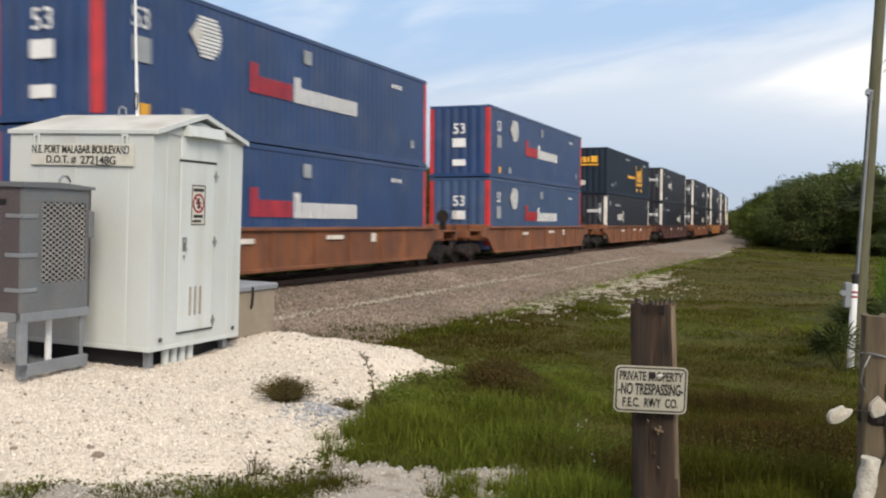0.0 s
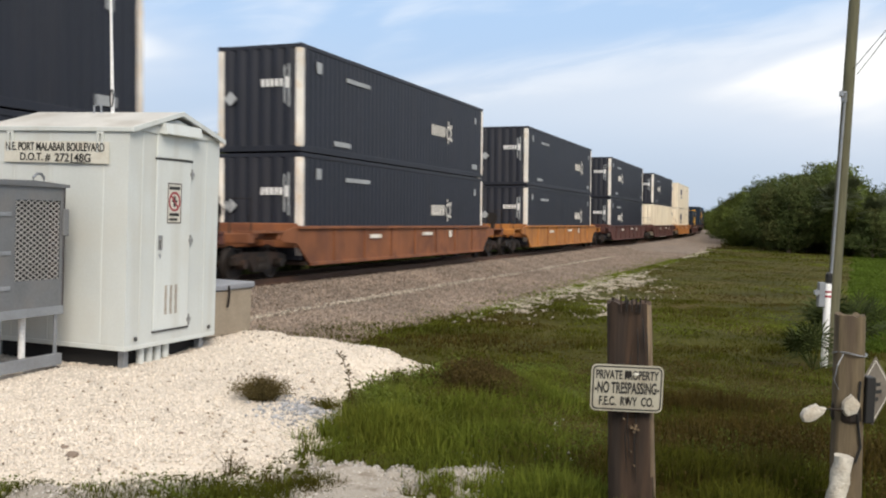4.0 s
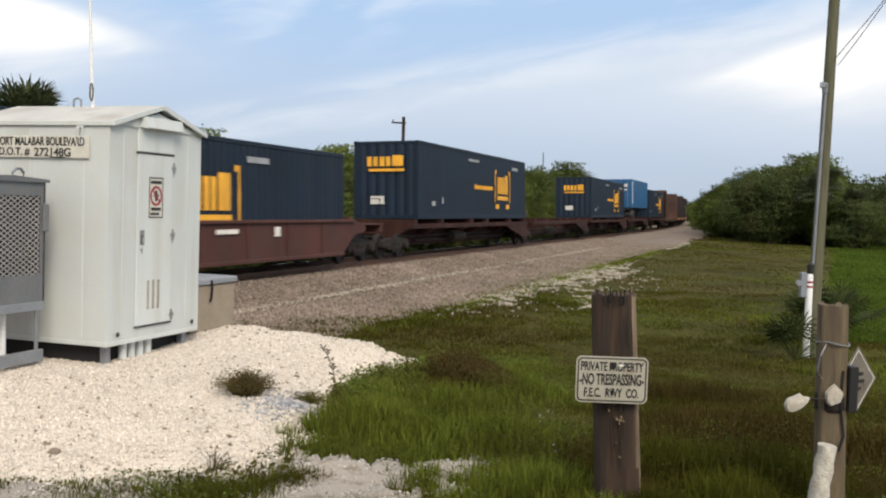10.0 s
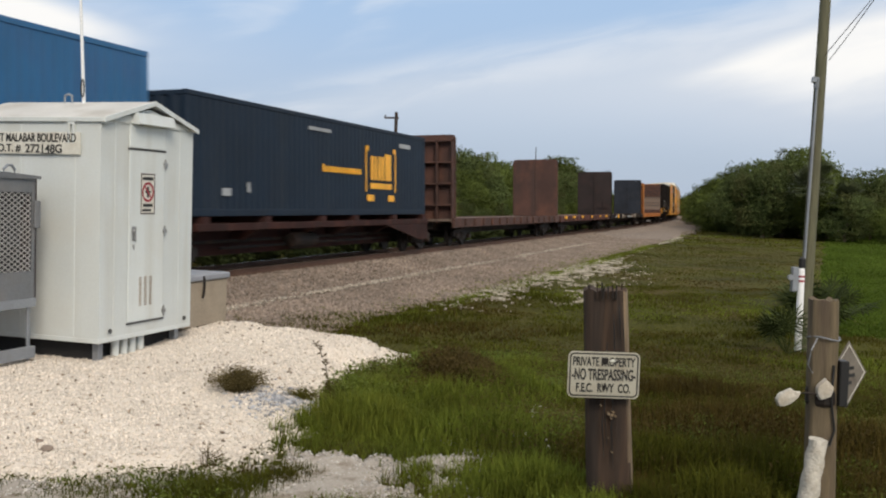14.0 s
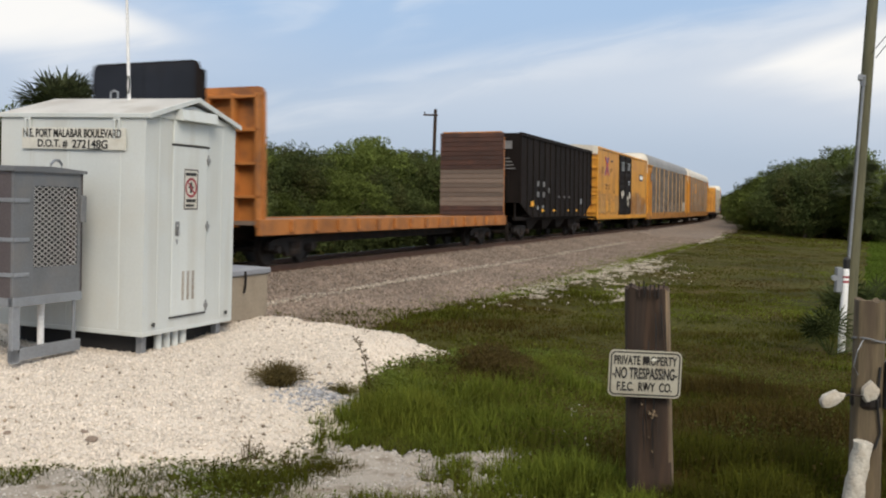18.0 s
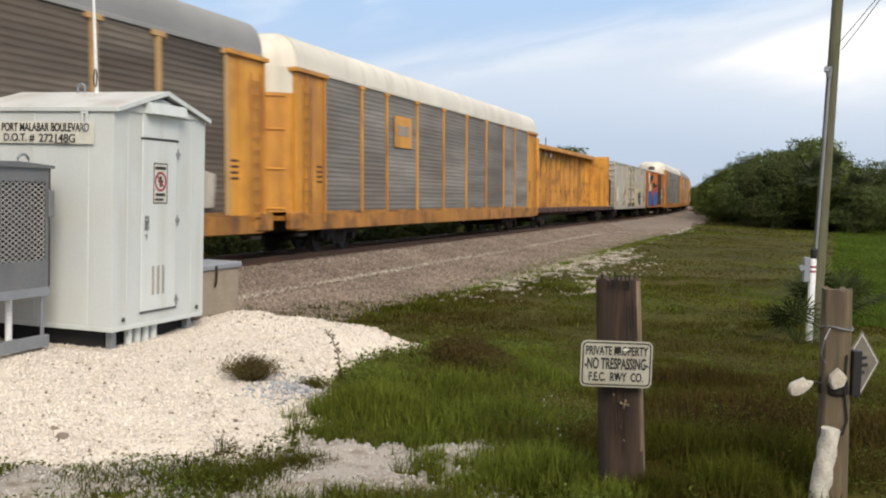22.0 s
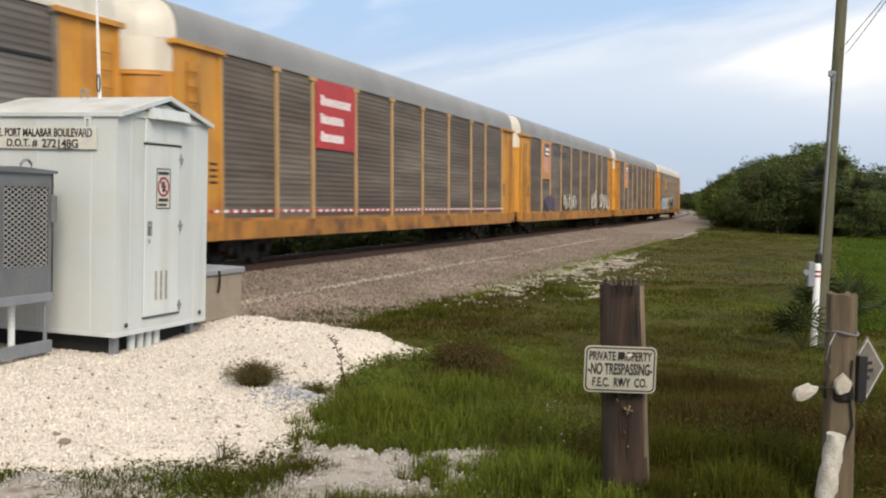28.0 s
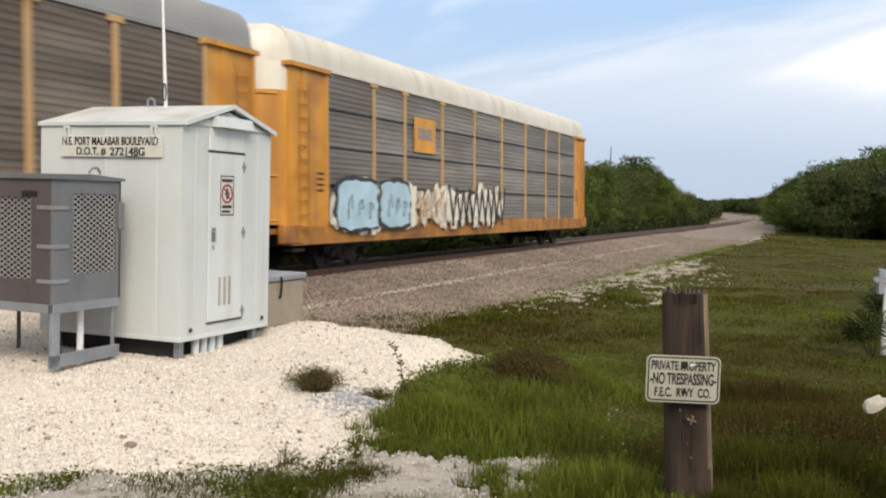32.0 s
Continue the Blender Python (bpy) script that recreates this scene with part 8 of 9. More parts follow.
def tree_mesh(seed, squat=False):
    """Crown and trunk of one tree of unit height, by seed."""
    rnd = random.Random(seed)
    blobs = []
    k = 11
    for i in range(k):
        a = rnd.uniform(0, 6.28)
        q = rnd.uniform(0.05, 0.42)
        zc = rnd.uniform(0.25, 0.80) if not squat else rnd.uniform(0.15, 0.7)
        r = rnd.uniform(0.14, 0.26)
        blobs.append(((q * math.cos(a), q * math.sin(a), zc), (r * 1.25, r * 1.25, r)))
    blobs.append(((0, 0, 0.30), (0.42, 0.42, 0.26)))
    blobs.append(((rnd.uniform(-0.1, 0.1), rnd.uniform(-0.1, 0.1), 0.78), (0.2, 0.2, 0.2)))
    v, f = leaf_cloud(blobs, 21000, 0.0175, seed)
    crown = arrays("crown", v, f, LEAF if seed % 2 else LEAFL)
    t = Shape()
    t.tube([(0, 0, -0.06), (0.01, 0, 0.2), (0.03, 0.02, 0.45), (0.02, 0.0, 0.7)], [0.035, 0.028, 0.02, 0.008], 7)
    for (cx, cy, cz), _ in blobs[:6]:
        t.tube([(0.015, 0.0, 0.22 + 0.1 * cz), (cx * 0.5, cy * 0.5, cz * 0.7), (cx, cy, cz)], [0.016, 0.011, 0.004], 5)
    return crown, t.mesh("trunk", BARK)


TREES = [tree_mesh(s, s % 3 == 0) for s in (11, 12, 13, 14, 15, 16)]


def tree(x, y, h, rnd, label="leafy green subtropical tree in a dense belt", wide=1.0):
    gz = float(ground_z(x, y))
    crown, trunk = rnd.choice(TREES)
    t = thing("tree", label, "tree", pose(x, y, gz, 0, 0, rnd.uniform(0, 360)), group="belt of trees")
    t.scale = (h * wide * rnd.uniform(0.85, 1.15), h * wide * rnd.uniform(0.85, 1.15), h)
    part("crown", crown, LEAF, t)
    part("trunk", trunk, BARK, t)
    return t


def foliage(name, spots, leaves, size, material, label, seed):
    """Many far or low crowns as one mass of leaves; spots of (x, y, height, width)."""
    rnd = random.Random(seed)
    verts = []
    for k, (x, y, h, wide) in enumerate(spots):
        blobs = [((rnd.uniform(-0.35, 0.35), rnd.uniform(-0.35, 0.35), rnd.uniform(0.15, 0.75)), (rnd.uniform(0.2, 0.32), rnd.uniform(0.2, 0.32), rnd.uniform(0.18, 0.26))) for _ in range(7)]
        v, _ = leaf_cloud(blobs, leaves, size, seed * 100 + k)
        v = v * np.array([h * wide, h * wide, h]) + np.array([x, y, float(ground_z(x, y))])
        verts.append(v)
    v = np.concatenate(verts)
    return tagged(new(name, arrays(name, v, np.arange(len(v)).reshape(-1, 4), material)), label, "woods", kind="stuff")


def fan_frond(s, base, a, tilt, stem, size, rnd):
    """One fan leaf: a stem and a folded fan of narrow blades."""
    d = Vector((math.cos(a) * math.cos(tilt), math.sin(a) * math.cos(tilt), math.sin(tilt)))
    tip = Vector(base) + d * stem
    s.tube([base, tip], [0.02 * size, 0.012 * size], 4, False)
    side = d.cross(Vector((0, 0, 1))).normalized()
    upv = side.cross(d).normalized()
    n = 13
    for i in range(n):
        q = (i / (n - 1) - 0.5) * 3.6
        e = d * math.cos(q) + side * math.sin(q)
        e = (e + upv * 0.15 - Vector((0, 0, 0.22)) * abs(q) * 0.35).normalized()
        L = size * (0.95 - 0.16 * abs(q)) * rnd.uniform(0.85, 1.1)
        w = e.cross(upv).normalized() * size * 0.034
        m = tip + e * L * 0.55
        end = tip + e * L - Vector((0, 0, L * 0.18))
        s.add([tip, m + w, end, m - w], [(0, 1, 2, 3)])


def palm(x, y, h, crown, label, trunk=True, name="palm_tree", seed=1, fronds=38, gz=None, leaf=None):
    rnd = random.Random(seed)
    gz = float(ground_z(x, y)) if gz is None else gz
    t = thing(name, label, "palm", pose(x, y, gz))
    if trunk:
        part("trunk", Shape().tube([(0, 0, -0.3), (0.1, 0, h * 0.5), (0.05, 0, h)], [0.2, 0.17, 0.16], 9), BARK, t)
    s = Shape()
    for i in range(fronds):
        a = rnd.uniform(0, 6.28)
        tilt = rnd.uniform(-0.5, 1.3) if trunk else rnd.uniform(0.25, 1.35)
        fan_frond(s, (0.05, 0, h), a, tilt, crown * rnd.uniform(0.4, 0.6), crown * rnd.uniform(0.45, 0.6), rnd)
    part("crown", s, leaf or PALMF, t)
    return t


def woods():
    rnd = random.Random(41)
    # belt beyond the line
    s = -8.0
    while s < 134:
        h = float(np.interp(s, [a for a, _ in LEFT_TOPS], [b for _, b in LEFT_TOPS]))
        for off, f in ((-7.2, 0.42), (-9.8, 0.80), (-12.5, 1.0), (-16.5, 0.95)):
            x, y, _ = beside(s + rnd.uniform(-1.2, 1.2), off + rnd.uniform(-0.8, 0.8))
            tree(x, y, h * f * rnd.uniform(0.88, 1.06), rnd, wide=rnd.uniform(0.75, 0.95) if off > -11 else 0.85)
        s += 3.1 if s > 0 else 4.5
    # wood on the near side of the line, ending in a rounded clump
    for x, y, h in ((33.5, 82, 4.9), (36.5, 80, 3.7), (33, 87, 6.6), (36, 90, 6.1), (34.6, 95, 8.6), (37.5, 96, 7.5), (35, 101, 8.7), (38, 104, 9.1), (36, 108, 8.3), (39.5, 112, 9.5), (36.6, 115, 7.8), (40, 121, 8.9), (37.5, 124, 7.1), (38.2, 131, 6.7), (42.5, 133, 8.8), (39.5, 139, 6.6), (44, 146, 7.9), (41, 149, 6.2), (43.5, 158, 6.5), (47, 166, 7.3), (45.5, 171, 6.1), (48.5, 182, 6.3), (51, 194, 6.3), (54, 206, 6.5), (39.5, 84, 3.9), (42.5, 88, 3.6), (45, 93, 5.6), (48, 92, 5.4), (52, 96, 6.4), (57, 99, 6.6), (62, 102, 6.8), (43.5, 97, 7.6), (47.5, 101, 7.2), (44, 105, 8.2), (31, 91, 7.5), (30.5, 97, 6.8), (29.5, 88, 6.3), (32, 103, 6.9), (31, 108, 5.7), (33, 116, 5.9), (34.5, 122, 6.0), (36, 134, 5.4), (38, 145, 5.2), (35.5, 84, 4.1), (38.8, 90, 4.4)):
        tree(x + rnd.uniform(-0.8, 0.8), y, h * rnd.uniform(0.80, 1.06), rnd, "dark green tree in a rounded roadside wood", 0.95)
    # distant woods on both sides and the low scrub at the foot of the belt
    spots = []
    s = 215.0
    while s < 560:
        spots.append((*beside(s, 14 + rnd.uniform(-2, 3))[:2], rnd.uniform(6, 8), 1.1))
        if s > 250:
            spots.append((*beside(s + 30, -17 + rnd.uniform(-3, 2))[:2], rnd.uniform(5, 7.5), 1.1))
        s += 9
    s = 136.0
    while s < 250:
        spots.append((*beside(s, -9.5 + rnd.uniform(-2, 1))[:2], rnd.uniform(3.6, 4.8), 1.2))
        s += 4
    foliage("distant_woods", spots, 1400, 0.055, LEAF, "distant woods along the curving line", 71)
    # the scrub's dark leaf colour carries the shade beneath the cars
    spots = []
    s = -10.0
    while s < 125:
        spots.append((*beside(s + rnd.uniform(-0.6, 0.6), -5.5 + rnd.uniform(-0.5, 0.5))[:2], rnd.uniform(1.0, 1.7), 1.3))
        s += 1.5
    foliage("low_scrub", spots, 1300, 0.06, DARKLEAF, "low leafy scrub at the foot of the belt, darkened as shade", 72)
    palm(-15.9, 37.2, 4.6, 2.35, "cabbage palm with a round crown behind the belt", seed=3, fronds=170)
    for x, y, h, c, q in ((31.5, 84.5, 4.6, 2.2, 21), (34.2, 83.0, 3.6, 2.0, 22), (33.0, 86.5, 5.4, 2.1, 23)):
        palm(x, y, h, c, "cabbage palm half hidden at the wood's edge", seed=q, fronds=60)
    palm(7.35, 19.3, 0.12, 1.25, "low saw palmetto at the foot of the pole", False, "palmetto", 8, 34, leaf=DARKLEAF)
    palm(8.3, 20.6, 0.12, 1.1, "low saw palmetto beside the pole", False, "palmetto", 9, 22, leaf=DARKLEAF)
    palm(5.95, 16.7, 0.02, 1.0, "low saw palmetto in the grass", False, "palmetto", 10, 16, leaf=DARKLEAF)


BARE = [[(-1.21, 7.18), (-0.97, 7.5), (-0.53, 7.52), (-0.14, 7.08), (-0.09, 6.59), (-0.15, 6.09), (-0.66, 6.19), (-0.76, 5.87), (-1.21, 5.89), (-1.25, 6.42), (-0.91, 6.67)],
        [(-0.06, 7.41), (0.24, 7.63), (0.25, 7.07), (-0.01, 6.54)],
        [(-3.2, 6.16), (-2.95, 6.57), (-2.43, 6.65), (-2.02, 6.57), (-1.9, 6.08), (-2.24, 5.67), (-3.0, 5.5)]]


def scattered(n, x0, x1, y0, y1, rs):
    return rs.uniform(x0, x1, n), rs.uniform(y0, y1, n)


def bare_by(x, y):
    d = np.full(np.shape(x), -9.0)
    for poly, soft in zip(BARE, (0.03, 0.03, -0.05)):
        d = np.maximum(d, inside_by(poly, x, y) + soft)
    return d + 0.20 * value_noise(np.asarray(x) * 5.5, np.asarray(y) * 5.5, 31) + 0.16 * value_noise(np.asarray(x) * 16, np.asarray(y) * 16, 32)


def mid_bare(x, y):
    """Worn limestone between the ballast and the grass, in broken patches."""
    s, off = line_coords(x, y)
    band = 1 - np.abs(off - 6.9) / (1.9 - 1.1 * smooth01(8, 22, s))
    band = np.maximum(band, 0.9 - np.hypot((s + 1.3) / 1.6, (off - 9.3) / 0.35))
    n = 0.30 * value_noise(s * 0.45, off * 0.9, 51) + 0.40 * value_noise(s * 1.3, off * 3.0, 52) + 0.55 * value_noise(s * 3.4, off * 6, 53) + 0.45 * value_noise(s * 7.5, off * 12, 54)
    along = smooth01(-6, -1, s) * (0.40 + 0.60 * smooth01(24, 12, s))
    return (band * 0.55 + n * 0.95 - 0.44) * along - 0.25 * (1 - along)


def shoulder_lift(x, y):
    """How far the ballast's shoulder stands over the earth."""
    _, off = line_coords(x, y)
    bed = RAIL_Z + np.interp(off, [4.0, 5.0, 6.2, 7.0], [-0.47, -0.48, -0.52, -0.66])
    return np.where(off < 7.0, np.maximum(bed - ground_z(x, y), 0), 0)


def draped(name, xs, ys, field, material, label, lift=0.03):
    gx, gy = np.meshgrid(xs, ys)
    f = field(gx, gy)
    z = ground_z(gx, gy) + np.clip(f * 0.12, -0.05, lift)
    v = np.stack([gx, gy, z], -1).reshape(-1, 3)
    n, m = len(xs), len(ys)
    i = (np.arange(m - 1)[:, None] * n + np.arange(n - 1)[None]).ravel()
    q = np.stack([i, i + 1, i + n + 1, i + n], -1)
    keep = (f.ravel()[q] > -0.3).any(1)
    me = arrays(name, v, q[keep], material)
    return tagged(new(name, me), label, "gravel", kind="structure")


STONE_V = np.array([(1, 0, 0), (-0.5, 0.85, 0), (-0.5, -0.85, 0.1), (0.1, 0.1, 0.75), (0, 0, -0.6)])
STONE_F = np.array([(0, 1, 3), (1, 2, 3), (2, 0, 3), (1, 0, 4), (2, 1, 4), (0, 2, 4)])


def stones(name, x, y, z, size, material, label, rs):
    n = len(x)
    sc = size * rs.uniform(0.5, 1.5, n) ** 1.3
    v = STONE_V[None] * (1 + 0.35 * rs.normal(size=(n, 5, 3)))
    a, t = rs.uniform(0, 6.28, n), rs.uniform(-0.7, 0.7, n)
    c, s, ct, st = np.cos(a), np.sin(a), np.cos(t), np.sin(t)
    vx, vy, vz = v[..., 0], v[..., 1], v[..., 2]
    vy, vz = vy * ct[:, None] - vz * st[:, None], vy * st[:, None] + vz * ct[:, None]
    vx, vy = vx * c[:, None] - vy * s[:, None], vx * s[:, None] + vy * c[:, None]
    v = np.stack([vx, vy, vz], -1) * sc[:, None, None] + np.stack([x, y, z + sc * 0.15], -1)[:, None]
    f = (STONE_F[None] + 5 * np.arange(n)[:, None, None]).reshape(-1, 3)
    return tagged(new(name, arrays(name, v.reshape(-1, 3), f, material)), label, "gravel", kind="stuff")


def gravel():
    rs = np.random.RandomState(5)
    draped("limestone_patch", np.arange(-3.4, 1.0, 0.035), np.arange(5.6, 7.9, 0.035), bare_by, WORNLIME, "worn patch of pale limestone in the grass")
    draped("limestone_verge", np.arange(-7, 24, 0.09), np.arange(13.5, 84, 0.12), mid_bare, VERGE, "broken strip of pale limestone beside the ballast", 0.025)
    x, y = scattered(142000, -7.0, 0.95, 5.6, 15.2, rs)
    keep = (inside_by(PAD, x, y) > -0.12 + 0.12 * value_noise(x * 5, y * 5, 91)) & (rs.uniform(size=len(x)) < np.clip(9.0 / (y + 0.5), 0, 1))
    x, y = x[keep], y[keep]
    stones("limestone_gravel", x, y, np.maximum(pad_z(x, y), ground_z(x, y)), 0.0125, LIMESTONES, "loose white limestone chips on the pad", rs)
    x, y = scattered(9000, -3.2, 0.8, 5.8, 7.6, rs)
    keep = bare_by(x, y) > 0.05
    stones("limestone_gravel", x[keep], y[keep], ground_z(x[keep], y[keep]) + 0.02, 0.011, WORNCHIP, "loose white limestone chips in the worn patch", rs)
    x, y = scattered(2600, -6.5, 0.2, 6.0, 14.5, rs)
    keep = (inside_by(PAD, x, y) > 0.05) & (value_noise(x * 1.3, y * 1.3, 95) + rs.uniform(-0.8, 0.8, len(x)) > 0)
    stones("dark_pebble", x[keep], y[keep], pad_z(x[keep], y[keep]) + 0.006, 0.015, FLECK, "darker pebbles strewn over the white gravel", rs)
    x, y = scattered(9000, -3.2, -1.0, 5.7, 6.95, rs)
    keep = (inside_by(PAD, x, y) < 0.05) & (value_noise(x * 4, y * 4, 88) + rs.uniform(-0.7, 0.7, len(x)) > 0.0)
    stones("limestone_gravel", x[keep], y[keep], ground_z(x[keep], y[keep]) + 0.004, 0.011, WORNCHIP, "white chips strewn through the low grass", rs)
    x, y = rs.normal(-1.35, 0.2, 700), rs.normal(8.95, 0.28, 700)
    stones("grey_gravel", x, y, pad_z(x, y) + 0.004, 0.016, GREYCHIP, "patch of bluish grey stone chips", rs)
    x, y = scattered(60000, -6, 12, 14.5, 40, rs)
    keep = (mid_bare(x, y) > -0.10) & (rs.uniform(size=len(x)) < 0.45)
    stones("verge_gravel", x[keep], y[keep], ground_z(x[keep], y[keep]) + 0.02, 0.028, VERGECHIP, "pale stone scattered beside the ballast", rs)
    y = rs.uniform(5.6, 9.5, 5200)
    x = np.interp(y, [5, 7, 9, 12], [0.1, 0.35, 0.62, 1.2]) + rs.normal(-0.05, 0.20, len(y))
    keep = value_noise(x * 3, y * 3, 98) + rs.uniform(-0.9, 0.5, len(x)) - 0.22 * (y - 7.0) > 0.05
    stones("path_pebble", x[keep], y[keep], ground_z(x[keep], y[keep]) + 0.012, 0.012, WORNCHIP, "pale pebbles showing through the trodden grass", rs)
    # ballast stones, thick near, thin far
    n = 120000
    s = -12 + 62 * rs.uniform(size=n) ** 1.5
    off = rs.uniform(1.0, 6.8, n)
    px, py, th = np.interp(s, _S, _X), np.interp(s, _S, _Y), np.interp(s, _S, _TH)
    z = RAIL_Z + np.interp(off, [0.9, 1.5, 1.9, 2.3, 2.8, 3.2, 4.0, 5.0, 6.2, 7.0], [-0.16, -0.14, -0.21, -0.34, -0.44, -0.46, -0.47, -0.48, -0.52, -0.66])
    # a bare wheel track runs along the foot of the slope
    keep = rs.uniform(size=n) < np.where(np.abs(off - 3.2) < 0.22, 0.25, np.where(off > 5.8, 0.45, 1.0))
    s, off, px, py, th, z = (a[keep] for a in (s, off, px, py, th, z))
    stones("ballast_stone", px + np.cos(th) * off, py - np.sin(th) * off, z, 0.036, BALLASTS, "loose grey-brown ballast stones", rs)
    # a pale worn wheel track along the foot of the slope, fading with distance
    q = -14 + 50 * rs.uniform(size=6000) ** 2.0
    o = 3.2 + 0.12 * value_noise(q * 0.2, 3 + 0 * q, 62) + rs.normal(0, 0.10, len(q))
    keep = value_noise(q * 0.5, 0 * q, 63) + rs.uniform(-0.6, 1.2, len(q)) > 0.05
    q, o = q[keep], o[keep]
    px, py, th = np.interp(q, _S, _X), np.interp(q, _S, _Y), np.interp(q, _S, _TH)
    stones("wheel_track_gravel", px + np.cos(th) * o, py - np.sin(th) * o, np.full(len(q), RAIL_Z - 0.44), 0.036, VERGECHIP, "pale worn stone of a wheel track", rs)


def grass(name, x, y, h, w, material, label, rs, lean=0.75):
    """Bent blades, three triangles each."""
    n = len(x)
    z = ground_z(x, y) - 0.02 + shoulder_lift(x, y)
    a = rs.uniform(0, 6.28, n)
    L = np.abs(rs.normal(0.0, lean, n)) + 0.08
    dx, dy = np.cos(a) * L, np.sin(a) * L
    wx, wy = -np.sin(a) * w, np.cos(a) * w
    base = np.stack([x, y, z], -1)
    wv = np.stack([wx, wy, 0 * wx], -1)
    mid = base + np.stack([dx * h * 0.35, dy * h * 0.35, h * 0.6], -1)
    tip = base + np.stack([dx * h, dy * h, h * (1 - 0.25 * np.clip(L, 0, 1.2))], -1)
    v = np.stack([base - wv, base + wv, mid + wv * 0.7, mid - wv * 0.7, tip], 1).reshape(-1, 3)
    k = 5 * np.arange(n)[:, None]
    f = np.concatenate([k + np.array([0, 1, 2]), k + np.array([0, 2, 3]), k + np.array([3, 2, 4])], 0)
    return tagged(new(name, arrays(name, v, f, material)), label, "grass", kind="stuff")


def tuft_points(n, x0, x1, y0, y1, rs, per=9, spread=0.05):
    cx, cy = scattered(n // per, x0, x1, y0, y1, rs)
    x = np.repeat(cx, per) + rs.normal(0, spread, (n // per) * per)
    y = np.repeat(cy, per) + rs.normal(0, spread, (n // per) * per)
    return x, y


def trodden(x, y):
    """A faint footpath through the grass, from the worn patch towards the line."""
    mid = np.interp(y, [5, 7, 9, 12, 16, 22], [0.1, 0.35, 0.62, 1.2, 2.3, 4.4])
    return np.exp(-((x - mid) / (0.10 * np.sqrt(np.asarray(y)) + 0.12)) ** 2) * np.clip(0.75 + 0.6 * value_noise(x * 1.7, y * 1.1, 97), 0, 1)


def leafage(name, x, y, z, size, material, label, rs):
    """Small broad leaves, mostly level, two triangles each, folded along the middle."""
    n = len(x)
    nrm = rs.normal(size=(n, 3)) * 0.55 + np.array([0, -0.15, 0.9])
    nrm /= np.linalg.norm(nrm, axis=1)[:, None]
    t = np.cross(nrm, rs.normal(size=(n, 3)))
    t /= np.linalg.norm(t, axis=1)[:, None]
    b = np.cross(nrm, t)
    k = (size * rs.uniform(0.5, 1.4, n))[:, None]
    c = np.stack([x, y, z], -1)
    v = np.stack([c - t * k, c + b * k * 0.5 + nrm * k * 0.15, c + t * k, c - b * k * 0.5 + nrm * k * 0.15], 1).reshape(-1, 3)
    q = 4 * np.arange(n)[:, None]
    f = np.concatenate([q + np.array([0, 1, 2]), q + np.array([0, 2, 3])], 0)
    return tagged(new(name, arrays(name, v, f, material)), label, "weeds", kind="stuff")


